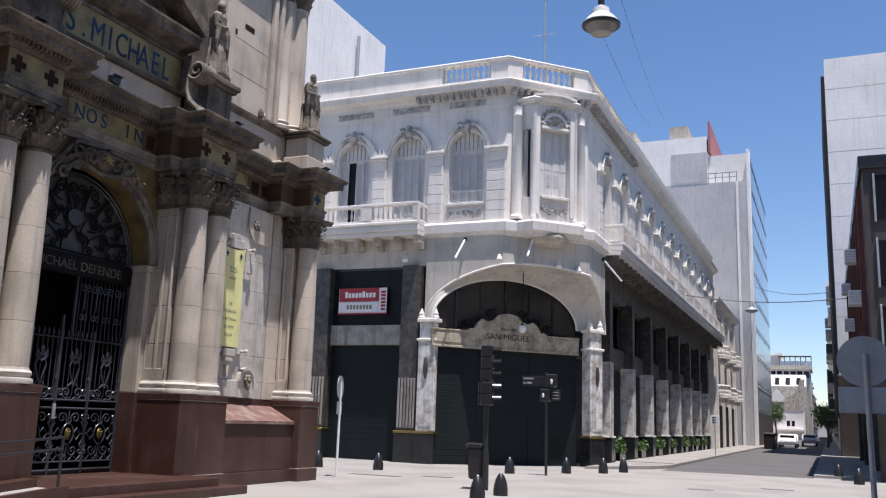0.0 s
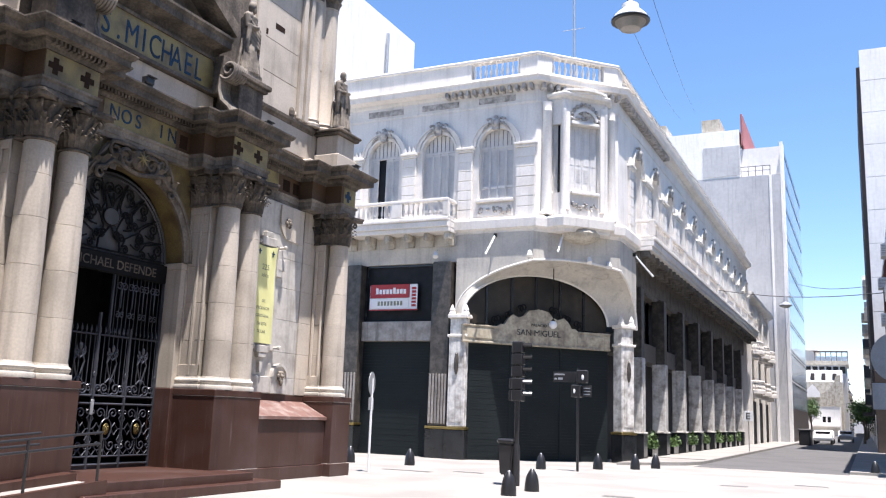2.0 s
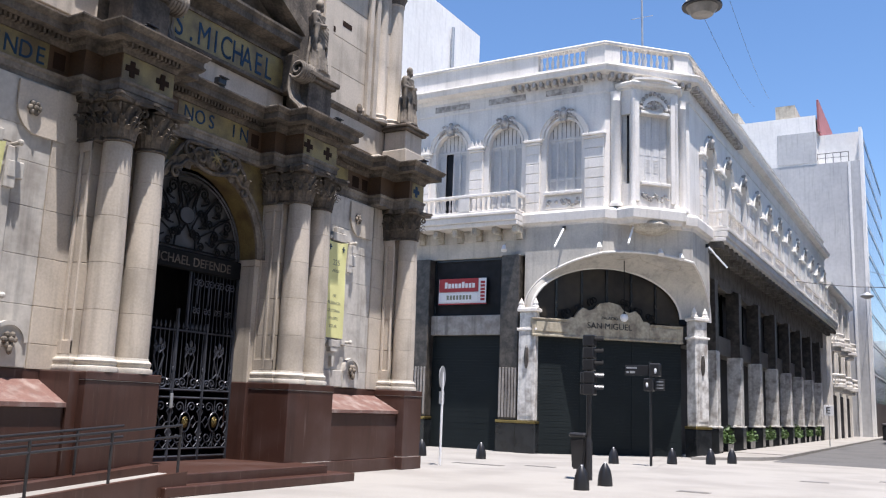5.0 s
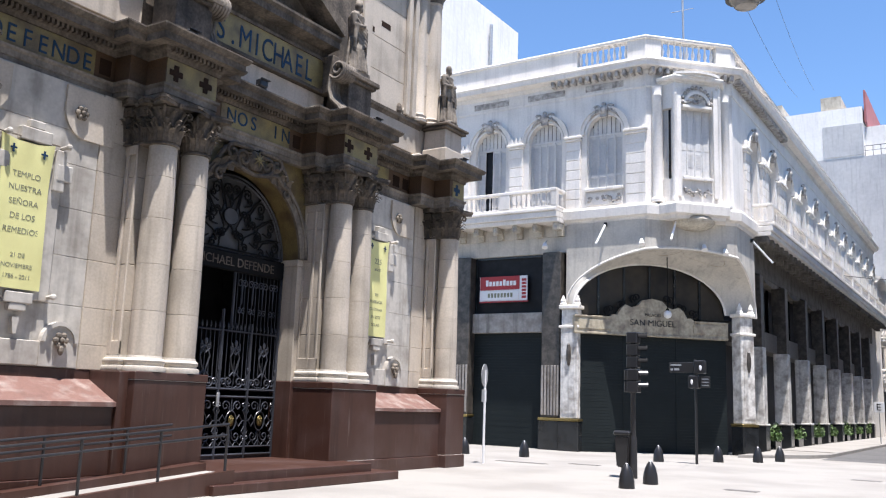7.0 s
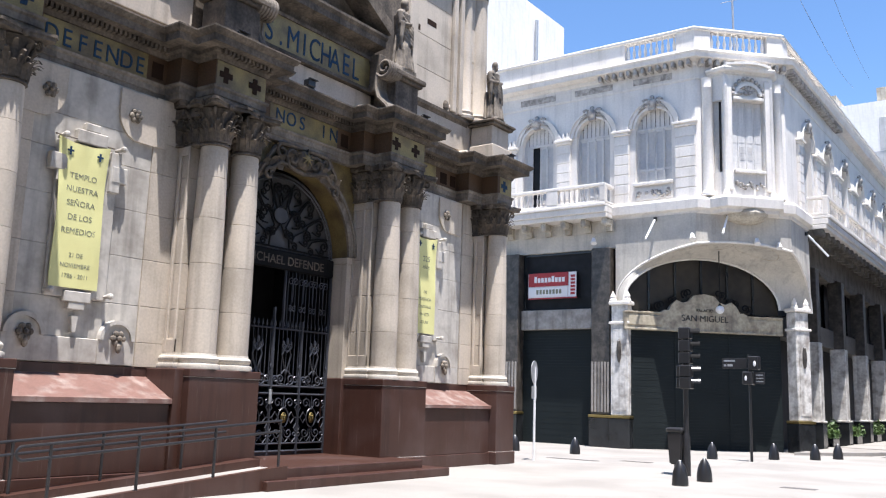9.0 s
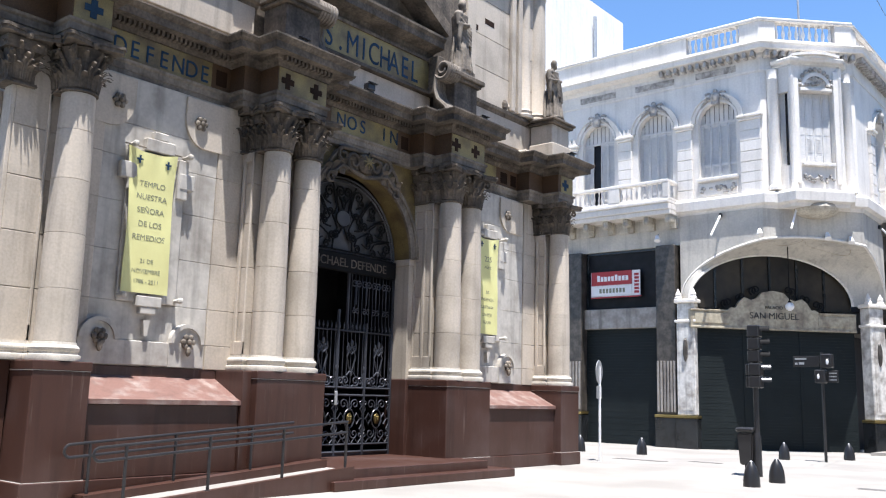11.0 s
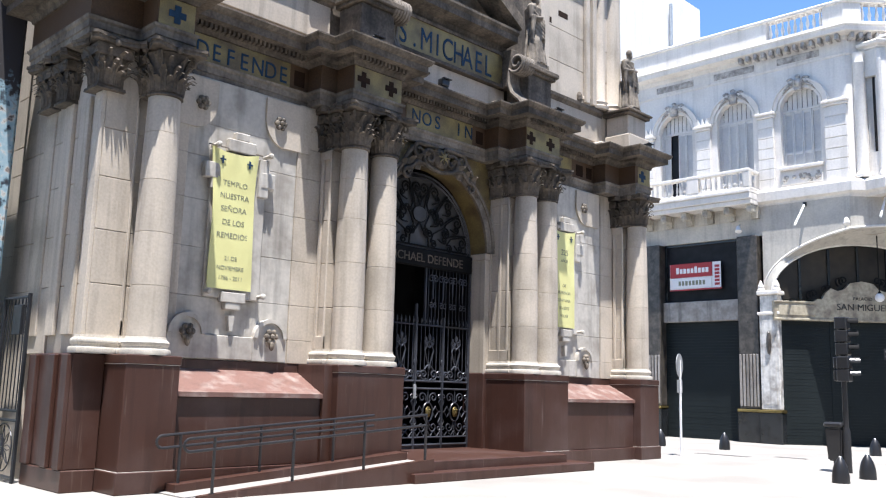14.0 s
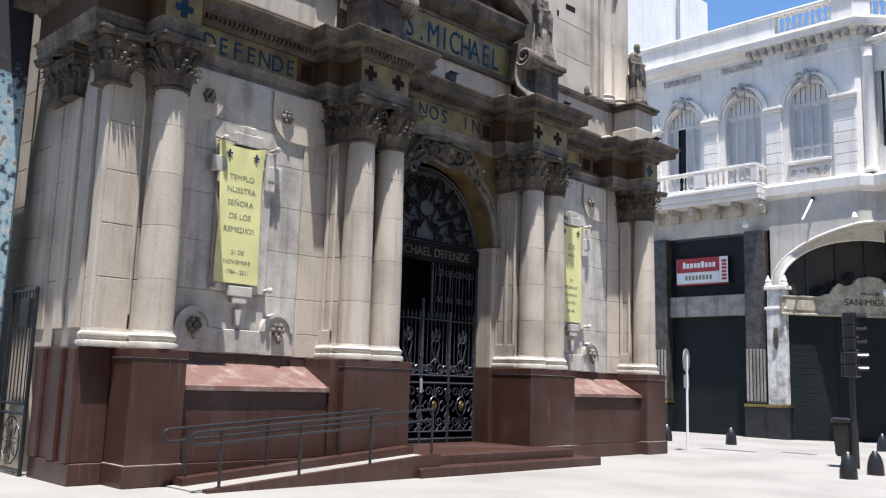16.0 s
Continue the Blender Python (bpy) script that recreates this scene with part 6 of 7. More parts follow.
crest = [(0.0, 4.42), (AL, 4.42), (AL, 5.12), (AL - 1.45, 5.12), (AL - 1.6, 5.22), (AL - 1.75, 5.2), (AL - 1.9, 5.45), (AL - 2.1, 5.62), (AL - 2.35, 5.52), (AL - 2.6, 5.6), (AL - 2.8, 5.82), (ac, 5.9),
         (2.8, 5.82), (2.6, 5.6), (2.35, 5.52), (2.1, 5.62), (1.9, 5.45), (1.75, 5.2), (1.6, 5.22), (1.45, 5.12), (0.0, 5.12)]
AR.sheet(bm, crest, -0.2, 0.0)
part("name_board", bm, BOARD, palace, "stained beige marble lintel with a curved crest lettered SAN MIGUEL")
bm = bmesh.new()
AR.box(bm, 0.15, 1.5, 4.6, 4.98, 0.0, 0.03, 0.015), AR.box(bm, AL - 1.5, AL - 0.15, 4.6, 4.98, 0.0, 0.03, 0.015), AR.box(bm, 0.0, AL, 4.42, 4.5, 0.0, 0.05, 0.015), AR.box(bm, 0.0, 1.45, 5.06, 5.12, 0.0, 0.05, 0.01), AR.box(bm, AL - 1.45, AL, 5.06, 5.12, 0.0, 0.05, 0.01)
part("board_moulding", bm, BOARD, palace)
w = text_width("SAN MIGUEL", 0.34)
words("lettering", "SAN MIGUEL", 0.34, AR.p(ac - w / 2, 4.83, 0.004), AR.u, UP, BLACKPAINT, palace, 0.012)
w = text_width("PALACIO", 0.17)
words("lettering", "PALACIO", 0.17, AR.p(ac - w / 2, 5.2, 0.004), AR.u, UP, BLACKPAINT, palace, 0.012)
# scrolled ironwork along the crest of the board
for q in (-1, 1):
    for a, z, r in ((0.62, 5.93, 0.17), (1.18, 5.66, 0.13), (1.72, 5.42, 0.17)):
        bm = bmesh.new()
        for k in (0, 1):
            add_tube(bm, [AR.p(ac + q * (a + (0.14 * k) + r * (1 - 0.8 * i / 14) * math.cos(-1.2 + i * 0.6)), z - 0.05 * k + r * (1 - 0.8 * i / 14) * math.sin(-1.2 + i * 0.6), -0.1 + 0.04 * k) for i in range(15)], 0.035, 5, 0.02)
        part("crest_scroll", bm, BLACK_IRON, palace, "blackened scroll on the board's crest")
roller(AR, 0.0, AL, 4.42, -0.2, "closed wide dark green roller shutter")
bm = bmesh.new()
for s in (2.1, 4.3):
    AR.box(bm, s - 0.04, s + 0.04, 0.0, 4.42, -0.2, -0.17, 0.01)
part("shutter_rail", bm, SHUTTER, palace)


def white_pier(cx, cy, ang):
    c, s = math.cos(ang), math.sin(ang)
    f = Face((cx, cy, 0), (c, s, 0), (s, -c, 0))
    bm = bmesh.new()
    f.box(bm, -0.36, 0.36, 1.2, 4.7, -0.5, 0.0, 0.03)
    f.box(bm, -0.34, 0.34, 4.7, 5.35, -0.5, -0.03, 0.03)
    part("marble_pier", bm, MARBLE, palace, "white veined marble pier")
    bm = bmesh.new()
    f.sheet(bm, [(-0.24, 1.4), (0.24, 1.4), (0.24, 4.45), (-0.24, 4.45)], 0.0, 0.02)
    part("pier_panel", bm, MARBLE, palace)
    bm = bmesh.new()
    add_ball(bm, f.p(0, 3.6, 0.03), 0.1, 0.1, 0.45, 8)
    part("pier_medallion", bm, MARBLE_BROWN_SHADE, palace)
    bm = bmesh.new()
    f.box(bm, -0.42, 0.42, 4.62, 4.72, -0.52, 0.05, 0.02), f.box(bm, -0.42, 0.42, 5.35, 5.5, -0.52, 0.06, 0.03)
    for q in (-0.3, 0.3):
        p = f.p(q, 0.0, -0.1)
        add_lathe(bm, p.x, p.y, [(0.14, 5.49), (0.14, 5.56), (0.1, 5.6), (0.11, 5.68), (0.05, 5.82), (0.015, 5.9)], 10)
    part("pier_capital", bm, PAINT, palace)
    bm = bmesh.new()
    f.box(bm, -0.42, 0.42, 0.0, 1.1, -0.55, 0.06, 0.02)
    part("pier_base", bm, BLACKSTONE, palace, "black polished stone base")
    bm = bmesh.new()
    f.box(bm, -0.44, 0.44, 1.1, 1.2, -0.57, 0.08, 0.02)
    part("base_moulding", bm, BRASS, palace)


white_pier(-14.1, 30.95, 0.0)
white_pier(-8.58, 35.62, math.radians(60))

# ground floor, right facade: columns, shopfronts with darkness in their colour, mezzanine band
GX = -8.95
gr = Face((GX, 36.3, 0), (0, 1, 0), (1, 0, 0))
GL = YEND - 36.3
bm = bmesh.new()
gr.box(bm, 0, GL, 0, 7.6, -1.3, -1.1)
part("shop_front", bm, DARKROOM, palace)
# band and scallops below are toned dark for the shade under the balcony
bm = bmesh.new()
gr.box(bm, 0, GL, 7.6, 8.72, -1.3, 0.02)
part("upper_band", bm, SOOTY_SHADED_SOFFIT, palace)
bm = bmesh.new()
gr.box(bm, 0, GL, 4.45, 5.3, -1.1, -0.3, 0.02)
part("mezzanine_band", bm, MARBLE_BROWN_PALE, palace, "mottled marble band between the piers")
CYS = [39.4 + 5.03 * k for k in range(8)]
for k, y in enumerate(CYS):
    s = y - 36.3
    bm = bmesh.new()
    gr.box(bm, s - 0.32, s + 0.32, 1.2, 4.45, -0.5, 0.16, 0.03)
    part("marble_pier", bm, MARBLE, palace, "veined white grey marble pier of the arcade")
    # upper half gets the dark marble to imitate shade below the balcony
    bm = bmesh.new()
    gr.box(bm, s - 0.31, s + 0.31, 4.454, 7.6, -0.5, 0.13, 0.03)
    part("marble_pier", bm, MARBLE_BROWN_SHADE, palace, "upper arcade pier of marble, balcony shade put into its colour")
    bm = bmesh.new()
    gr.box(bm, s - 0.38, s + 0.38, 0.0, 1.12, -0.55, 0.22, 0.02)
    part("pier_base", bm, BLACKSTONE, palace)
    bm = bmesh.new()
    gr.box(bm, s - 0.4, s + 0.4, 1.12, 1.2, -0.57, 0.24, 0.02)
    part("base_moulding", bm, MARBLE, palace)
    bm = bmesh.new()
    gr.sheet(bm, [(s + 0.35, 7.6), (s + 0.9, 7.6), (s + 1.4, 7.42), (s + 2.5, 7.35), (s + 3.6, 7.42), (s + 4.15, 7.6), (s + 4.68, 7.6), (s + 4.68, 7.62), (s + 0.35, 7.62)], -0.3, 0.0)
    part("scalloped_edge", bm, SOOTY_SHADED_SOFFIT, palace)
    bm = bmesh.new()
    gr.box(bm, s + 0.4, s + 4.6, 5.3, 7.6, -0.9, -0.86)
    part("mezzanine_pane", bm, PANE_DULL, palace)
    bm = bmesh.new()
    for q in range(4):
        t = s + 0.4 + q * 1.4
        gr.box(bm, t - 0.04, t + 0.04, 5.3, 7.6, -0.86, -0.8)
    part("mezzanine_mullion", bm, BLACKSTONE, palace)
part("rear_mass", B((-23.9, -10.1, 38, YEND - 0.1, 0, 14.8), (-23.9, -13.9, 32.2, 38, 0, 14.8)), DARKROOM, palace)

# ---- houses down the street ----
low = thing("low_house", (-9, 87, 0), "white stucco house with a small round balcony", "house")
part("wall", B((-16, -8.7, YEND + 0.05, 96, 0, 12.6)), PAINT, low)
bm = bmesh.new()
mould(bm, [(-8.7, YEND + 0.1), (-8.7, 96)], [(0, 12.2), (0.1, 12.25), (0.55, 12.5), (0.6, 12.75), (0, 12.9)])
part("cornice", bm, PAINT, low)
for y in (79.2, 84.6, 90.0):
    for z0, z1 in ((8.3, 11.2), (5.0, 7.2)):
        part("window", B((-8.72, -8.66, y, y + 1.6, z0, z1)), GLASS, low)
        part("window_frame", BB(0.02, (-8.7, -8.55, y - 0.3, y, z0 - 0.1, z1 + 0.1), (-8.7, -8.55, y + 1.6, y + 1.9, z0 - 0.1, z1 + 0.1), (-8.7, -8.45, y - 0.4, y + 2.0, z1 + 0.1, z1 + 0.35)), PAINT, low)
    for z0 in (7.6, 4.3):
        bm = bmesh.new()
        rim = [(-8.7 + 1.15 * math.sin(math.pi * k / 14) ** 0.6, y + 0.8 - 1.9 * math.cos(math.pi * k / 14)) for k in range(15)]
        add_prism(bm, rim, z0, z0 + 0.25)
        add_prism(bm, [(-8.7 + (px + 8.7) * 0.75, y + 0.8 + (py - y - 0.8) * 0.8) for px, py in rim], z0 - 0.35, z0 - 0.003)
        part("balcony_slab", bm, PAINT, low)
        bm = bmesh.new()
        add_tube(bm, [(-8.75 + (px + 8.7) * 0.93, py, z0 + 1.0) for px, py in rim], 0.09, 6)
        part("balcony_rail", bm, PAINT, low)
        for px, py in rim[1:-1]:
            bm = bmesh.new()
            baluster(bm, -8.75 + (px + 8.7) * 0.93, py, z0 + 0.25, z0 + 0.93, 0.1, 6)
            part("baluster", bm, PAINT, low)
for y in (77.7, 82.6, 88.0, 93.4):
    part("pilaster", BB(0.03, (-8.7, -8.4, y, y + 0.6, 0.0, 12.2)), PAINT, low)
for y in (78.5, 83.4, 88.8):
    part("shop_front", BB(0.02, (-8.72, -8.6, y, y + 4.4, 0.1, 3.7)), DARKROOM, low)

blk = thing("glass_office_block", (-14, 110, 0), "tall grey block with a blue glass street front", "building")
part("party_wall", B((-30, -7.05, 98, 128, 0, 28.4)), GREYWALL, blk, "rough grey blank party wall")
part("upper_wall", B((-30, -11.2, 98, 128, 28.4, 33.85)), WHITEWALL, blk, "flaking whitewashed upper wall")
part("grey_patch", B((-15.1, -11.19, 97.94, 98.0, 28.6, 32.0)), GREYWALL, blk, "grey rendered patch on the white wall")
part("upper_wall", B((-11.2, -7.05, 99.6, 127.9, 28.4, 32.0)), WHITEWALL, blk)
part("roof_box", B((-15.3, -13.3, 98.6, 103, 33.85, 35.5)), STUCCO_DIRTY, blk)
part("roof_box", B((-21.2, -19.3, 98.6, 103, 33.85, 35.4)), STUCCO_DIRTY, blk)
part("roof_sign", BB(0.02, (-11.05, -10.85, 98.3, 113, 32.2, 35.7)), mat("faded red hoarding", (0.35, 0.12, 0.12), 0.7), blk)
for k in range(5):
    bm = bmesh.new()
    add_tube(bm, [(-11.1 + k * 0.75, 98.1, 28.4), (-11.1 + k * 0.75, 98.1, 29.5)], 0.035, 5)
    part("rail_post", bm, IRON, blk)
bm = bmesh.new()
add_tube(bm, [(-11.15, 98.1, 29.5), (-8.08, 98.1, 29.5)], 0.04, 5)
add_tube(bm, [(-11.15, 98.1, 29.0), (-8.08, 98.1, 29.0)], 0.025, 5)
part("terrace_rail", bm, IRON, blk)
part("corner_strip", B((-7.05, -6.75, 97.95, 99.6, 0, 32.0)), WHITEWALL, blk)
part("corner_strip", B((-8.2, -7.95, 97.9, 98.0, 0, 28.4)), WHITEWALL, blk)
for k in range(9):
    z = 3.6 + k * 3.15
    for q in range(8):
        y = 99.8 + q * 3.5
        part("glass_pane", B((-7.05, -6.9, y, y + 3.42, z, z + 2.55)), GLASS_BLUE, blk)
    part("spandrel", B((-7.05, -6.86, 99.7, 128, z + 2.58, z + 2.76)), GLASS, blk, "dark band between the floors")
    part("spandrel", B((-7.05, -6.88, 99.7, 128, z + 2.78, z + 2.95)), WHITEWALL, blk)
    part("spandrel", B((-7.05, -6.86, 99.7, 128, z + 2.97, z + 3.13)), GLASS, blk)
part("shop_base", B((-7.05, -6.85, 99.7, 128, 0, 3.58)), BROWNWALL, blk)

tall = thing("white_block", (-30, 42, 0), "tall plain white block behind the palace", "building")
part("party_wall", B((-40, -25, 33.5, 46.8, 15.2, 25.0)), WHITEWALL, tall)
bm = bmesh.new()
add_tube(bm, [(-24.8, 43, 16), (-24.8, 43, 24)], 0.1, 6)
part("vent_pipe", bm, GREYPAINT, tall)
part("lower_wall", B((-40, -26, 32.5, 46.5, 0, 15.2)), WHITEWALL, tall)

east = thing("dark_building", (8, 45, 0), "dark brown clad building with air conditioners", "building")
part("wall", B((1.6, 20, 36, 66, 4.1, 11.6)), BROWNWALL, east)
part("shop_front", B((3.4, 20, 38.6, 66, 0, 4.1)), DARKROOM, east, "recessed shop fronts, darkness put into their colour")
pieces("pillar", [(1.65, 2.1, y, y + 0.45, 0.0, 4.1) for y in (36.1, 44.0, 52.0, 60.0)], BROWNWALL, east, 0.02)
pieces("facade_fin", [(1.42, 1.6, y, y + 0.25, 4.2, 11.5) for y in (38.4, 41.8, 45.2, 48.6, 52.0, 55.4, 58.8, 62.2)], mat("rust red facade fin", (0.12, 0.035, 0.025), 0.6), east, 0.01)
part("cornice", BB(0.03, (1.45, 20.2, 35.85, 66, 11.6, 12.1)), BLACKSTONE, east)
for k in range(3):
    for q in range(4):
        z = 4.6 + k * 2.5
        x = 2.0 + q * 2.2
        part("window", BB(0.01, (x, x + 1.7, 35.93, 35.99, z, z + 1.7)), GLASS, east)
        part("window_frame", BB(0.01, (x - 0.08, x, 35.88, 36.0, z - 0.08, z + 1.78), (x + 1.7, x + 1.78, 35.88, 36.0, z - 0.08, z + 1.78)), GREYPAINT, east)
for k in range(6):
    z, y = 4.6 + (k % 3) * 2.4, 37 + k * 3.4
    ac = thing("air_conditioner", (1.3, y, z), "white boxed air conditioner on the dark wall", "air conditioner", "air conditioners")
    part("casing", BB(0.02, (1.0, 1.6, y, y + 0.9, z, z + 0.6)), WHITEPAINT, ac)
    part("grille", B(*[(1.02, 1.58, y - 0.012, y, z + 0.08 + i * 0.08, z + 0.11 + i * 0.08) for i in range(6)]), GREYPAINT, ac)
part("awning", B((1.2, 4.6, 35.0, 36.0, 4.1, 4.55)), TEAL, east)
high = thing("white_tower", (8, 75, 0), "tall white panelled tower block", "building")
pieces("wall_panel", [(0.86 + q * 5.0, 0.86 + q * 5.0 + 4.95, 70, 95, k * 2.5 + 0.025, (k + 1) * 2.5 - 0.025) for k in range(12) for q in range(4)], WHITEWALL, high)
part("core", B((0.9, 20.6, 70.04, 95, 0, 30)), GREYWALL, high)
# brown box added to imitate the shade at the tower's foot
part("podium", BB(0.05, (0.7, 9.0, 69.4, 69.98, 0.0, 5.8)), BROWNWALL, high, "added dark box standing for shade at the tower's foot")
pieces("fin", [(0.6, 0.86, 71 + k, 71.4 + k, 3, 29) for k in range(20)], BROWNWALL, high)

far = thing("end_building", (-8, 246, 0), "grey terraced apartment building closing the street", "building")
part("wall", B((-13.6, -3.8, 243, 258, 0, 17.3)), GREYWALL, far)
part("terrace", B((-14.2, -3.3, 242.2, 258, 17.3, 18.3)), STUCCO_DIRTY, far)
part("penthouse", B((-14.2, -11.0, 244, 256, 18.3, 21.0)), GREYWALL, far)
part("penthouse_roof", B((-14.5, -10.2, 243.4, 256.5, 21.0, 21.5)), WHITEWALL, far)
pieces("window", [(-13.2 + q * 1.6, -12.0 + q * 1.6, 242.94, 243.04, 15.2, 16.9) for q in range(6)], GLASS, far)
pieces("pergola_post", [(-11.0 + k * 1.25, -10.8 + k * 1.25, 242.4, 242.6, 18.3, 20.4) for k in range(7)], BROWNWALL, far)
part("pergola_beam", B((-11.2, -3.3, 242.3, 242.7, 20.4, 20.75)), BROWNWALL, far)
pieces("terrace_pane", [(-11.0 + k * 1.25 + 0.25, -9.8 + k * 1.25, 242.45, 242.5, 18.3, 19.4) for k in range(6)], GLASS_BLUE, far)
man = thing("mansard_house", (-8, 232, 0), "cream house with a mansard attic and dormers", "house")
part("wall", B((-12.6, -4.6, 228, 241, 0, 12.4)), STUCCO_DIRTY, man)
bm = bmesh.new()
add_sheet(bm, [(228, 12.4), (241, 12.4), (240, 15.2), (230, 15.2)], (-12.6, 0, 0), (0, 1, 0), UP, (1, 0, 0), 8.0)
part("roof", bm, WHITEWALL, man, "cream mansard slope")
pieces("dormer", [(x, x + 0.9, 228.2, 230.5, 12.5, 14.4) for x in (-11.4, -9.0, -6.6)], BROWNWALL, man)
gab = thing("gabled_house", (-8, 216, 0), "white house under a stepped brown gable wall", "house")
part("wall", B((-12.0, -5.0, 215, 226, 0, 6.4)), WHITEWALL, gab)
bm = bmesh.new()
add_sheet(bm, [(-12.0, 6.4), (-5.0, 6.4), (-4.6, 13.4), (-5.5, 13.2), (-6.4, 10.6), (-8.6, 9.0), (-10.4, 9.3), (-12.0, 8.2)], (0, 214.9, 0), (1, 0, 0), UP, (0, 1, 0), 1.2)
part("gable", bm, STUCCO_DIRTY, gab, "weathered brown stepped gable wall")
bm = bmesh.new()
add_sheet(bm, [(-11.9, 8.3), (-8.9, 8.3), (-8.9, 9.4), (-10.4, 11.2), (-11.9, 9.6)], (0, 214.3, 0), (1, 0, 0), UP, (0, 1, 0), 0.55)
part("dormer", bm, WHITEWALL, gab)
pieces("window", [(x, x + 0.65, 214.94, 215.05, 2.9, 4.1) for x in (-8.6, -7.6)], GLASS, gab)
part("canopy", BB(0.03, (-11.0, -5.0, 213.4, 214.95, 2.0, 2.3)), WHITEWALL, gab)
rng = random.Random(4)
for side, x0, x1 in ((-1, -20, -4.5), (1, 0.9, 14)):
    y = 259 if side < 0 else 96
    k = 0
    while y < 400:
        L = rng.uniform(11, 19)
        h = rng.uniform(11, 20) if side < 0 else rng.uniform(12, 21)
        house = thing("street_house", ((x0 + x1) / 2, y, 0), "pale plastered street house far down the road", "house", "far street houses")
        part("wall", B((x0, x1, y, y + L, 0, h)), (WHITEWALL, GREYWALL, STUCCO_DIRTY)[k % 3], house)
        xf = x1 if side < 0 else x0
        for fl in range(int(h / 3.4)):
            for q in range(int(L / 3.2)):
                yy0 = y + 0.9 + q * 3.2
                part("window", B((xf - 0.05, xf + 0.05, yy0, yy0 + 1.3, 1.0 + fl * 3.4, 3.0 + fl * 3.4)), GLASS, house)
                if fl and rng.random() < 0.55:
                    part("balcony", B((xf - 0.8, xf + 0.8, yy0 - 0.5, yy0 + 1.8, 0.7 + fl * 3.4, 0.85 + fl * 3.4), (xf - 0.8, xf + 0.8, yy0 - 0.5, yy0 - 0.42, 0.85 + fl * 3.4, 1.7 + fl * 3.4)), (STUCCO_DIRTY, IRON)[q % 2], house)
        part("cornice", B((xf - 0.5, xf + 0.5, y, y + L, h - 0.5, h)), WHITEWALL, house)
        part("shop_awning", B((xf - 1.1, xf + 1.1, y + 1.0, y + L * 0.6, 3.0, 3.3)), (BROWNWALL, GREYWALL, TEAL)[k % 3], house)
        y += L + 0.05
        k += 1
tagged(part("wall_street_end", B((-30, 25, 430, 440, 0, 9)), GREYWALL), "hazy grey house front at the far end of the street", "wall", kind="structure")
tagged(part("wall_street_west", B((-30, -14.5, 128.2, 242, 0, 12)), STUCCO_DIRTY), "plain pale house fronts set back from the street", "wall", kind="structure")
# unseen plain walls added behind and beside the camera, for the granite to mirror
tagged(part("wall_behind_east", B((3.2, 14, -60, 12.5, 0, 21)), STUCCO_DIRTY), "unseen plain wall added for reflections on the near corner", "wall", kind="structure")
# kept low and far back so sun reaches the mural
tagged(part("wall_behind_west", B((-34, -13.4, -60, -3.0, 0, 6.5)), STUCCO_DIRTY), "unseen plain wall added beyond the church's side passage", "wall", kind="structure")
tagged(part("wall_behind_south", B((-13.4, 3.2, -61, -60, 0, 18)), GREYWALL), "unseen plain wall added to close the street", "wall", kind="structure")
tagged(part("wall_far_east", B((30, 31, 12.5, 36, 0, 20)), STUCCO_DIRTY), "plain house front closing the cross street", "wall", kind="structure")

# ---- things on the palace ----
gl = thing("hanging_globe_lamp", (-10.9, 32.95, 5.12), "white globe lamp hung on a thin rod under the arch", "lamp")
bm = bmesh.new()
add_tube(bm, [(-10.9, 32.95, 5.38), (-10.9, 32.95, 7.5)], 0.02, 6)
part("rod", bm, BLACK_IRON, gl)
bm = bmesh.new()
add_ball(bm, (-10.9, 32.95, 5.26), 0.16, 0.16, 0.16, 16)
part("globe", bm, WHITEPAINT, gl, smooth=True)
bm = bmesh.new()
add_lathe(bm, -10.9, 32.95, [(0.07, 5.4), (0.06, 5.45), (0.02, 5.48)], 10)
part("cap", bm, BLACK_IRON, gl)

sign = thing("letting_sign", (-17.3, 31.25, 5.7), "red and white letting board in the dark window", "sign")
SG = Face((-18.35, 31.42, 0), (1, 0, 0), (0, -1, 0))
for nm, s0, s1, z0, z1, d0, m in (("board", 0.0, 2.2, 5.78, 6.82, 0.0, WHITEPAINT), ("red_panel", 0.03, 1.85, 6.27, 6.82, 0.03, RED), ("white_panel", 0.06, 1.82, 5.85, 6.22, 0.031, WHITEPAINT), ("red_edge", 0.0, 2.25, 5.75, 5.8, 0.032, RED)):
    bm = bmesh.new()
    SG.box(bm, s0, s1, z0, z1, d0, d0 + 0.03)
    part(nm, bm, m, sign)
for k in range(9):
    bm = bmesh.new()
    SG.box(bm, 0.3 + k * 0.16, 0.42 + k * 0.16, 6.43, 6.68 if k in (0, 5) else 6.62, 0.06, 0.066)
    part("print_bar", bm, WHITEPAINT, sign)
for k in range(8):
    bm = bmesh.new()
    SG.box(bm, 0.4 + k * 0.15, 0.5 + k * 0.15, 5.95, 6.13, 0.061, 0.067)
    part("print_bar", bm, INK, sign)
for k in range(6):
    bm = bmesh.new()
    SG.box(bm, 1.95, 2.15, 5.9 + k * 0.14, 6.0 + k * 0.14, 0.03, 0.036)
    part("print_bar", bm, RED, sign)


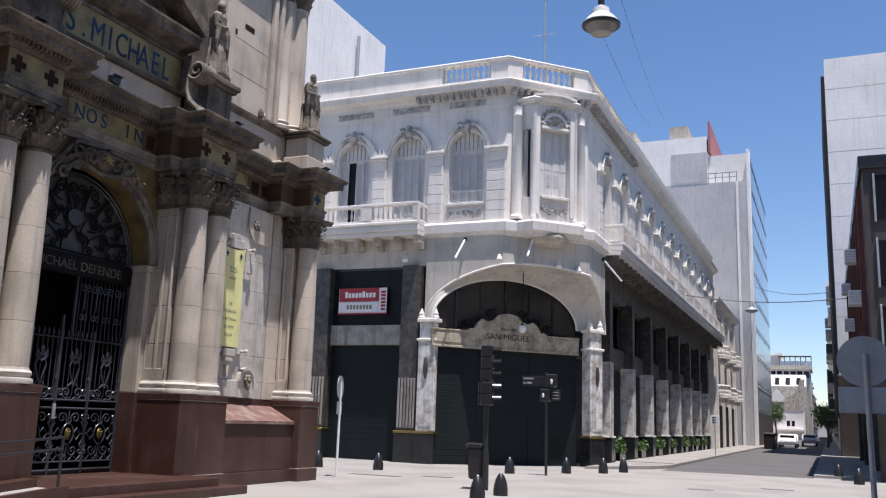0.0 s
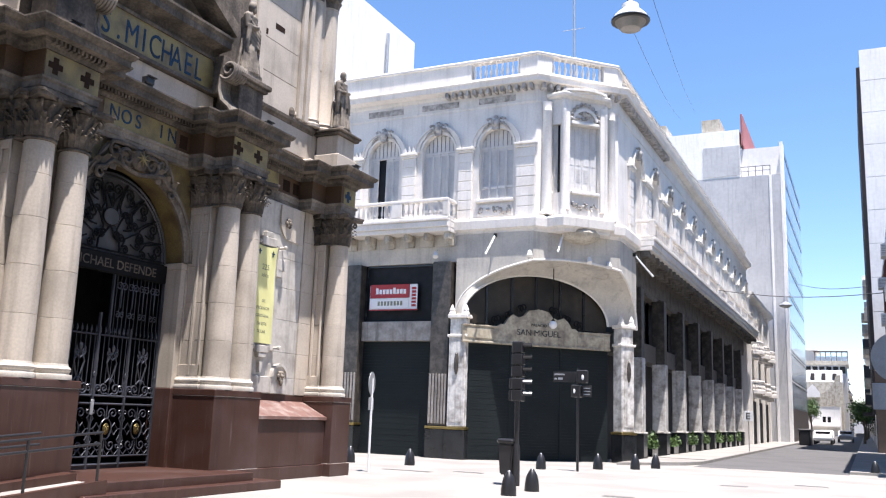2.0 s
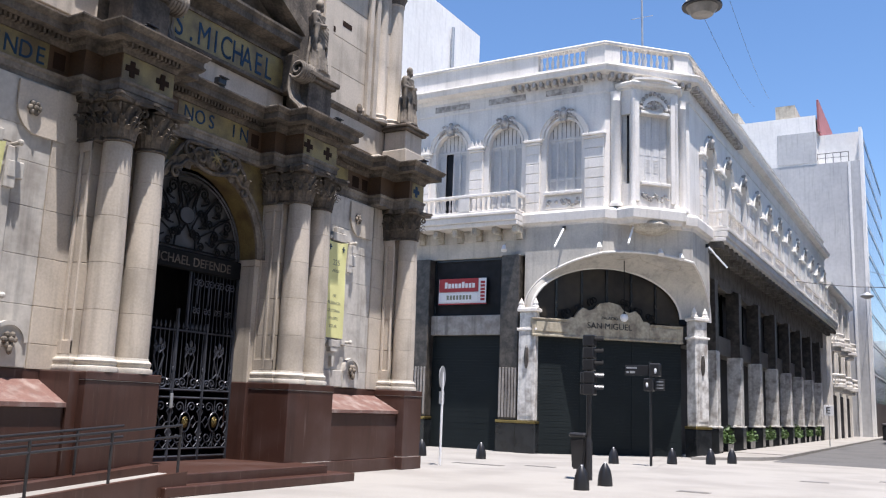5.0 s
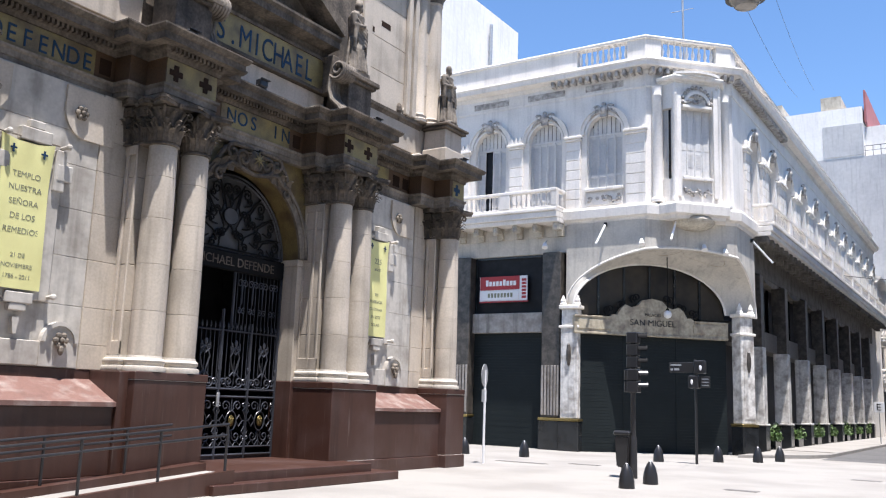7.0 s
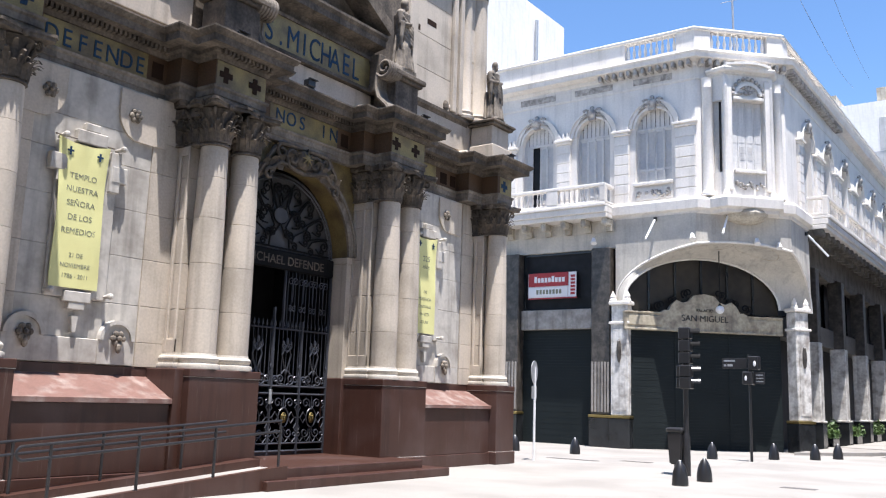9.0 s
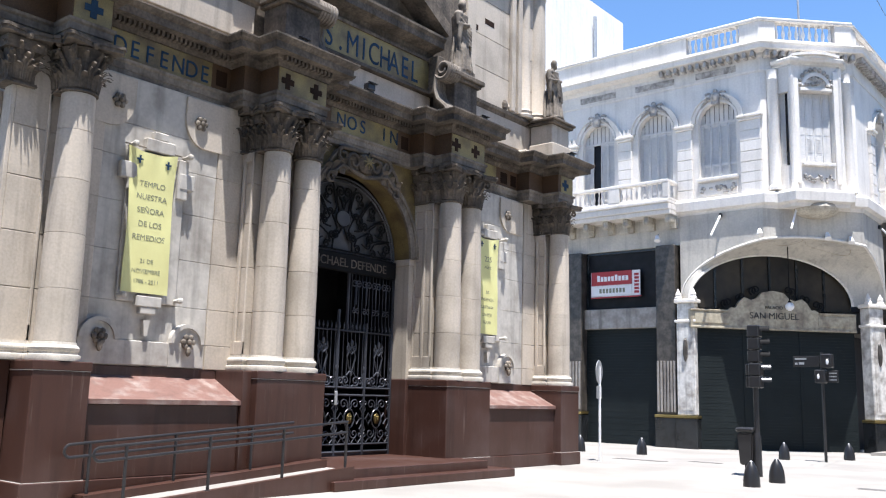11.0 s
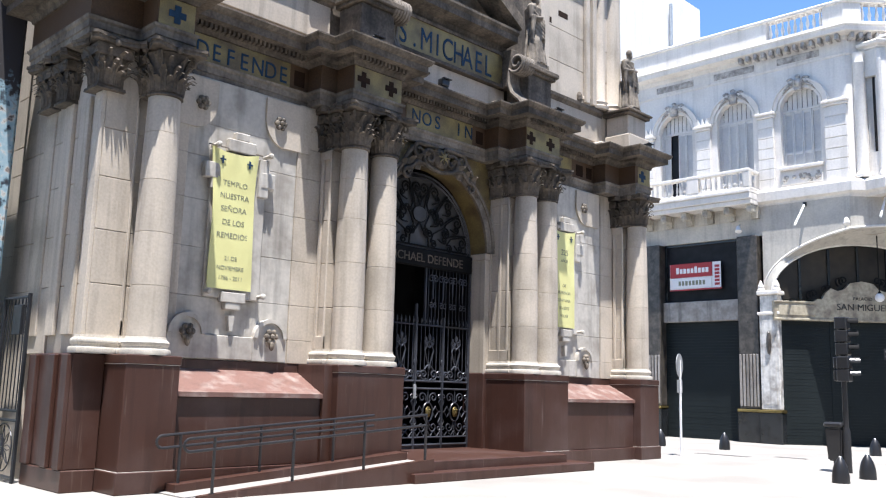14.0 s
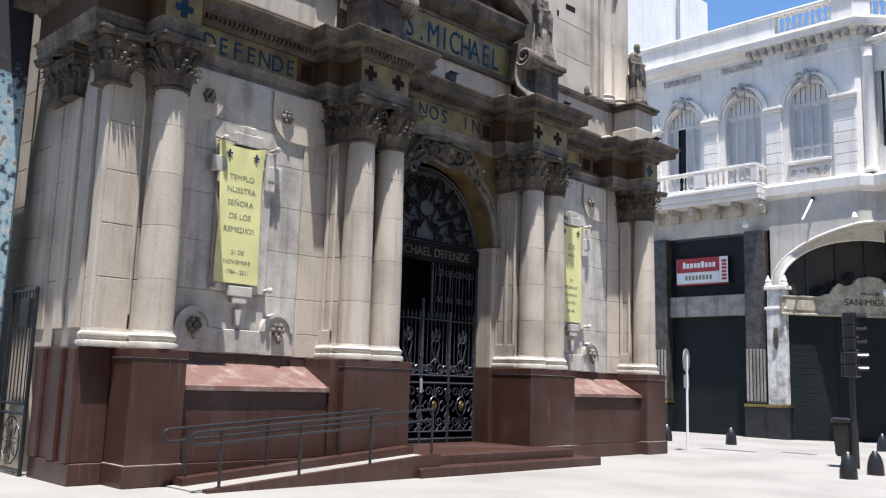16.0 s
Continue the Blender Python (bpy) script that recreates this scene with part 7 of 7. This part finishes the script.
def wall_rod(a, b):
    r = thing("wall_lamp", a, "slim white rod lamp slanting out of the palace wall", "lamp", "rod lamps")
    bm = bmesh.new()
    add_tube(bm, [a, b], 0.04, 8)
    part("arm", bm, WHITEPAINT, r, smooth=True)
    bm = bmesh.new()
    add_tube(bm, [Vector(a) + Vector((0, 0, 0.06)), Vector(a) - Vector((0, 0, 0.08))], 0.07, 8)
    part("mount", bm, BLACKSTONE, r)


wall_rod((-12.75, 31.25, 8.62), (-12.85, 30.55, 7.75))
wall_rod((-10.25, 32.1, 8.72), (-10.2, 31.3, 7.85))
wall_rod((-8.4, 36.0, 8.5), (-7.7, 36.4, 7.6))
for x, y, z in ((-11.3, 31.2, 7.8), (-9.45, 32.9, 7.75), (-8.85, 33.6, 7.65), (-15.2, 31.0, 7.9)):
    s = thing("spotlight", (x, y, z), "small white spotlight fixed under the palace band", "lamp", "small spotlights")
    bm = bmesh.new()
    add_tube(bm, [(x, y, z + 0.12), (x + 0.05, y - 0.1, z - 0.1)], 0.06, 10, 0.12)
    part("shade", bm, WHITEPAINT, s, smooth=True)
    bm = bmesh.new()
    add_tube(bm, [(x, y, z + 0.1), (x - 0.12, y + 0.45, z + 0.3)], 0.02, 6)
    part("arm", bm, GREYPAINT, s)
bm = bmesh.new()
add_tube(bm, [(-11.05, 36, 15.1), (-11.12, 36, 22.5)], 0.045, 6)
add_tube(bm, [(-10.6, 36, 19.0), (-11.6, 36, 19.0)], 0.015, 4)
tagged(part("antenna_mast", bm, GREYPAINT), "thin grey antenna mast on the palace roof", "antenna")

# planters between the arcade piers
for k in range(7):
    y = CYS[k] + 0.7
    p = thing("planter", (-8.7, y + 1.8, 0.1), "black planter box with clipped green hedge", "planter", "arcade planters")
    part("box", BB(0.02, (-9.05, -8.7, y + 0.5, y + 1.7, 0.1, 0.5)), BLACKSTONE, p)
    bm = bmesh.new()
    rr = random.Random(k)
    for q in range(240):
        c = Vector((-8.83 + rr.uniform(-0.26, 0.26), y + 0.3 + rr.random() * (1.6 if k % 3 else 1.1), 0.48 + abs(rr.gauss(0.18, 0.26 if k % 2 == 0 else 0.15))))
        a, b = Vector((rr.uniform(-1, 1), rr.uniform(-1, 1), rr.uniform(-1, 1))).normalized() * 0.09, Vector((rr.uniform(-1, 1), rr.uniform(-1, 1), rr.uniform(-1, 1))).normalized() * 0.05
        v = [bm.verts.new(c + o) for o in (-a, b, a, -b)]
        bm.faces.new(v)
    part("hedge", bm, LEAF, p)

# ---- street furniture ----
def bollard_mesh(x, y):
    bm = bmesh.new()
    add_lathe(bm, x, y, [(0.17, 0.0), (0.17, 0.02), (0.165, 0.14), (0.15, 0.25), (0.12, 0.36), (0.085, 0.43), (0.05, 0.48), (0.035, 0.5)], 16)
    return bm


for i, (x, y) in enumerate(((-15.35, 25.5), (-13.38, 25.96), (-9.68, 28.18), (-8.3, 30.1), (-7.34, 31.45), (-6.92, 32.83), (-6.94, 19.6), (-6.95, 18.15), (0.26, 36.8), (0.85, 33.5), (-17.4, 25.2))):
    b = thing("bollard", (x, y, 0), "low black cast bollard with a pale worn tip", "bollard", "crossing bollards")
    part("body", bollard_mesh(x, y), BLACKPAINT, b, smooth=True)
    bm = bmesh.new()
    add_ball(bm, (x, y, 0.49), 0.04, 0.04, 0.035, 8)
    part("tip", bm, GREYPAINT, b, smooth=True)

TX, TY = -7.8, 20.84
tl = thing("traffic_light", (TX, TY, 0), "dark traffic light pole with hooded lamps turned away", "traffic light")
bm = bmesh.new()
add_tube(bm, [(TX, TY, 0), (TX, TY, 3.4)], 0.06, 10)
add_lathe(bm, TX, TY, [(0.1, 0.0), (0.09, 0.9), (0.065, 1.0)], 12)
part("pole", bm, RAILING, tl, smooth=True)
U2 = Vector((0.9, 0.42, 0)).normalized()


def lamp_head(c, material_hood):
    h = part("lamp_head", BB(0.02, (c[0] - 0.15, c[0] + 0.13, c[1] - 0.13, c[1] + 0.13, c[2] - 0.14, c[2] + 0.14)), BLACKPAINT, tl)
    bm = bmesh.new()
    p = Vector(c) + U2 * 0.1
    n = 12
    for k in range(n):
        a0, a1 = math.pi * k / n, math.pi * (k + 1) / n
        w = U2.cross(Vector((0, 0, 1)))
        q = [p + w * 0.12 * math.cos(a) + Vector((0, 0, 0.12 * math.sin(a))) + U2 * l for a, l in ((a0, 0), (a1, 0), (a1, 0.22), (a0, 0.22))]
        bm.faces.new([bm.verts.new(v) for v in q])
    bmesh.ops.remove_doubles(bm, verts=bm.verts[:], dist=0.0005)
    bmesh.ops.solidify(bm, geom=bm.faces[:], thickness=0.006)
    part("hood", bm, material_hood, tl)


for z in (3.38, 3.08, 2.78):
    lamp_head((TX + 0.02, TY, z), BLACK_IRON)
for z in (2.47, 2.18):
    lamp_head((TX + 0.05, TY - 0.05, z), BLACKPAINT)
    part("side_box", BB(0.02, (TX - 0.2, TX - 0.02, TY - 0.1, TY + 0.1, z - 0.13, z + 0.13)), BLACKPAINT, tl)
bin_ = thing("litter_bin", (TX - 0.25, TY, 0.2), "grey plastic litter bin fixed to the traffic pole", "litter bin")
bm = bmesh.new()
vs = [[bm.verts.new((TX - 0.24 + sx * w, TY + sy * w * 0.8, z)) for sx, sy in ((-1, -1), (1, -1), (1, 1), (-1, 1))] for w, z in ((0.15, 0.25), (0.19, 0.98))]
for i in range(4):
    bm.faces.new((vs[0][i], vs[0][(i + 1) % 4], vs[1][(i + 1) % 4], vs[1][i]))
bm.faces.new(vs[0][::-1]), bm.faces.new(vs[1])
bmesh.ops.bevel(bm, geom=bm.edges[:], offset=0.03, segments=2, affect='EDGES')
part("body", bm, RAILING, bin_)
part("lid", BB(0.04, (TX - 0.46, TX - 0.03, TY - 0.18, TY + 0.18, 1.0, 1.12)), BLACKPAINT, bin_)
part("bracket", BB(0.01, (TX - 0.3, TX - 0.2, TY - 0.04, TY + 0.04, 0.0, 0.25)), BLACKPAINT, bin_)

SX, SY = -8.45, 28.2
st = thing("pedestrian_signal", (SX, SY, 0), "dark post with street name plates and pedestrian signals", "traffic signal")
bm = bmesh.new()
add_tube(bm, [(SX, SY, 0), (SX, SY, 3.3)], 0.045, 8)
part("pole", bm, BLACKPAINT, st, smooth=True)
part("name_plate", BB(0.008, (SX - 0.85, SX - 0.06, SY - 0.02, SY + 0.02, 2.85, 3.18)), BLACKPAINT, st)
pieces("print_bar", [(SX - 0.8, SX - 0.45, SY - 0.026, SY - 0.02, 3.07, 3.12), (SX - 0.8, SX - 0.72, SY - 0.026, SY - 0.02, 2.92, 2.98), (SX - 0.68, SX - 0.52, SY - 0.026, SY - 0.02, 2.92, 2.99)], GREYPAINT, st)
part("signal_box", BB(0.03, (SX - 0.02, SX + 0.32, SY - 0.14, SY + 0.14, 2.82, 3.24)), BLACKPAINT, st)
part("signal_box", BB(0.03, (SX - 0.2, SX + 0.12, SY - 0.14, SY + 0.14, 2.35, 2.76)), BLACKPAINT, st)
part("name_plate", BB(0.008, (SX + 0.14, SX + 0.46, SY - 0.02, SY + 0.02, 2.38, 2.74)), BLACKPAINT, st)
pieces("print_bar", [(SX + 0.2, SX + 0.42, SY - 0.026, SY - 0.02, z, z + 0.03) for z in (2.44, 2.54, 2.64)], GREYPAINT, st)
bm = bmesh.new()
add_ball(bm, (SX + 0.2, SY - 0.15, 3.0), 0.045, 0.02, 0.09, 8)
part("lens", bm, WHITEPAINT, st)
bm = bmesh.new()
add_ball(bm, (SX - 0.08, SY - 0.15, 2.55), 0.04, 0.02, 0.08, 8)
part("lens", bm, WHITEPAINT, st)

PX, PY = -12.63, 21.99
sp = thing("road_sign", (PX, PY, 0), "white sign post with an oval sign seen edgewise", "road sign")
bm = bmesh.new()
add_tube(bm, [(PX, PY, 0), (PX, PY, 2.6)], 0.035, 8)
part("post", bm, WHITEPAINT, sp, smooth=True)
w = Vector((-0.22, 0.97, 0)).normalized()
bm = bmesh.new()
add_sheet(bm, [(0.3 * math.cos(t), 0.32 * math.sin(t)) for t in [k * math.pi / 14 for k in range(28)]], (PX, PY - 0.05, 2.45), w, UP, Vector((w.y, -w.x, 0)), 0.02)
part("disc", bm, GREYPAINT, sp)
bm = bmesh.new()
add_sheet(bm, [(-0.22, 1.7), (0.22, 1.7), (0.22, 2.05), (-0.22, 2.05)], (PX, PY - 0.05, 0), w, UP, Vector((w.y, -w.x, 0)), 0.02)
part("plate", bm, GREYPAINT, sp)

QX, QY = 0.47, 12.0
ns = thing("traffic_sign", (QX, QY, 0), "grey unpainted backs of a round sign and plate on a post", "road sign")
bm = bmesh.new()
add_tube(bm, [(QX, QY - 0.04, 0), (QX - 0.03, QY - 0.04, 2.62)], 0.035, 10)
part("post", bm, GREYPAINT, ns, smooth=True)
bm = bmesh.new()
add_sheet(bm, [(0.31 * math.cos(t), 0.31 * math.sin(t)) for t in [k * math.pi / 20 for k in range(40)]], (QX - 0.04, QY, 2.53), (1, 0.05, 0), UP, (0, -1, 0), 0.012)
part("disc", bm, GREYPAINT, ns)
part("plate", BB(0.008, (QX - 0.35, QX + 0.3, QY - 0.01, QY + 0.004, 1.9, 2.22)), GREYPAINT, ns)

LX, LY, LZ = -2.83, 12.0, 7.45
hl = thing("hanging_street_lamp", (LX, LY, LZ), "white bell-shaped street lamp hung on cables", "street lamp")
bm = bmesh.new()
add_lathe(bm, LX, LY, [(0.27, LZ), (0.275, LZ + 0.03), (0.2, LZ + 0.12), (0.13, LZ + 0.18), (0.12, LZ + 0.26), (0.06, LZ + 0.3)], 24)
part("shade", bm, WHITEPAINT, hl, smooth=True)
bm = bmesh.new()
add_lathe(bm, LX, LY, [(0.28, LZ - 0.015), (0.285, LZ + 0.01), (0.27, LZ + 0.02)], 24)
part("rim", bm, BLACKPAINT, hl)
bm = bmesh.new()
add_lathe(bm, LX, LY, [(0.08, LZ - 0.15), (0.15, LZ - 0.13), (0.22, LZ - 0.03), (0.23, LZ - 0.016)], 24)
part("diffuser", bm, mat("smoked lamp glass", (0.35, 0.33, 0.3), 0.25, vary=0.1), hl, smooth=True)
bm = bmesh.new()
add_tube(bm, [(LX, LY, LZ + 0.28), (LX, LY, LZ + 0.95)], 0.05, 8)
part("stem", bm, BLACKPAINT, hl)
for nm, a, b, r in (("cable", (LX, LY, LZ + 0.9), (14, 10, 11.5), 0.012), ("cable", (-5.14, 24, 14.25), (-9.69, 60, 22.9), 0.0075), ("cable", (-5.7, 24, 13.15), (-10.67, 60, 22.5), 0.0075)):
    bm = bmesh.new()
    A_, B_ = Vector(a), Vector(b)
    add_tube(bm, [A_.lerp(B_, k / 12) - Vector((0, 0, 0.4 * math.sin(math.pi * k / 12))) for k in range(13)], r, 4)
    tagged(part("cable", bm, BLACKPAINT), "thin black overhead cable across the street", "cable", "overhead cables")
l2 = thing("hanging_street_lamp", (-3.92, 55, 8.7), "small grey street lamp hung over the side street", "street lamp")
bm = bmesh.new()
add_lathe(bm, -3.92, 55, [(0.1, 8.5), (0.35, 8.62), (0.36, 8.68), (0.15, 8.85), (0.08, 9.2)], 16)
part("shade", bm, GREYPAINT, l2, smooth=True)
for a, b, s in (((-8.5, 55, 9.8), (1.6, 55, 9.3), 0.4), ((-6.9, 100, 17.0), (0.9, 75, 12.6), 0.5)):
    bm = bmesh.new()
    A_, B_ = Vector(a), Vector(b)
    add_tube(bm, [A_.lerp(B_, k / 12) - Vector((0, 0, s * math.sin(math.pi * k / 12))) for k in range(13)], 0.025, 4)
    tagged(part("cable", bm, BLACKPAINT), "thin black overhead cable across the street", "cable", "overhead cables")

# drain slots in the paving
for x, y, l in ((-1.46, 28.0, 0.9), (-3.33, 25.93, 0.7), (-12.2, 23.5, 1.6), (-5.0, 19.8, 0.7), (-10.6, 24.4, 0.9)):
    g = part("drain_grate", BB(0.002, (x - l / 2, x + l / 2, y - 0.16, y + 0.16, -0.02, 0.006)), GRATE)
    tagged(g, "dark iron drain grate set in the paving", "drain")


# ---- far street: cars, containers, trees ----
def car(x, y, material, label):
    c = thing("car", (x, y, 0), label, "car", "parked cars")
    bm = bmesh.new()
    side = [(-2.0, 0.35), (-2.05, 0.75), (-1.2, 0.9), (-0.65, 1.4), (0.9, 1.42), (1.5, 0.98), (2.05, 0.85), (2.05, 0.35)]
    add_sheet(bm, side, (x - 0.85, y, 0), (0, 1, 0), UP, (1, 0, 0), 1.7)
    bmesh.ops.bevel(bm, geom=bm.edges[:], offset=0.1, segments=2, affect='EDGES')
    part("body", bm, material, c)
    part("windscreen", B((x - 0.7, x + 0.7, y - 1.05, y - 0.75, 0.98, 1.32)), GLASS, c)
    for sx in (-0.8, 0.8):
        for sy in (-1.3, 1.3):
            bm = bmesh.new()
            add_tube(bm, [(x + sx - 0.1, y + sy, 0.32), (x + sx + 0.1, y + sy, 0.32)], 0.32, 14)
            part("wheel", bm, BLACKPAINT, c)


car(-4.05, 101.5, WHITEPAINT, "white car parked beside the pavement far down the street")
car(-4.1, 108.5, WHITEPAINT, "white car parked behind another in the street")
car(-2.3, 122, GREYPAINT, "grey car standing in the street")
for y in (90.2, 92.6):
    k = thing("waste_container", (-5.2, y, 0), "dark wheeled waste container at the kerb", "container", "waste containers")
    part("body", BB(0.08, (-5.7, -4.7, y, y + 1.6, 0.0, 1.3)), BLACKPAINT, k)
    part("lid", BB(0.05, (-5.75, -4.65, y - 0.05, y + 1.65, 1.3, 1.5)), RAILING, k)


def tree(x, y, h, r, seed):
    t = thing("street_tree", (x, y, 0), "small leafy green street tree", "tree", "street trees")
    rr = random.Random(seed)
    bm = bmesh.new()
    add_tube(bm, [(x, y, 0), (x + 0.1, y, h * 0.3), (x, y + 0.1, h * 0.6)], 0.16, 8, 0.09)
    limbs = []
    for k in range(6):
        a = k * 1.05
        tip = (x + r * 0.7 * math.cos(a), y + r * 0.7 * math.sin(a), h * rr.uniform(0.65, 0.9))
        add_tube(bm, [(x, y, h * 0.42), tip], 0.06, 6, 0.02)
        limbs.append(tip)
    part("trunk", bm, BARK, t)
    bm = bmesh.new()
    for k in range(1500):
        c = Vector(rr.choice(limbs)) if rr.random() < 0.8 else Vector((x, y, h * 0.75))
        c += Vector((rr.gauss(0, r * 0.3), rr.gauss(0, r * 0.3), rr.gauss(0, r * 0.3)))
        a, b = Vector((rr.uniform(-1, 1), rr.uniform(-1, 1), rr.uniform(-1, 1))).normalized() * 0.16, Vector((rr.uniform(-1, 1), rr.uniform(-1, 1), rr.uniform(-1, 1))).normalized() * 0.09
        bm.faces.new([bm.verts.new(c + o) for o in (-a, b, a, -b)])
    part("crown", bm, LEAF, t)


tree(-7.7, 150, 5.6, 1.2, 1)
tree(-9.4, 172, 6.6, 1.6, 2)
tree(0.0, 150, 5.6, 1.4, 3)
tree(0.3, 172, 6.5, 1.8, 5)
tree(0.4, 215, 7, 2.0, 8)
tree(-0.2, 110, 4.6, 1.2, 9)

EX, EY = -6.4, 57.0
es = thing("parking_sign", (EX, EY, 0.1), "small white square parking sign on a thin post", "road sign")
bm = bmesh.new()
add_tube(bm, [(EX, EY, 0.1), (EX, EY, 2.5)], 0.03, 8)
part("post", bm, GREYPAINT, es)
part("plate", BB(0.01, (EX - 0.28, EX + 0.28, EY - 0.05, EY - 0.03, 1.9, 2.5)), WHITEPAINT, es)
words("lettering", "E", 0.55, (EX - 0.17, EY - 0.056, 2.02), (1, 0, 0), UP, BLACKPAINT, es, 0.003)
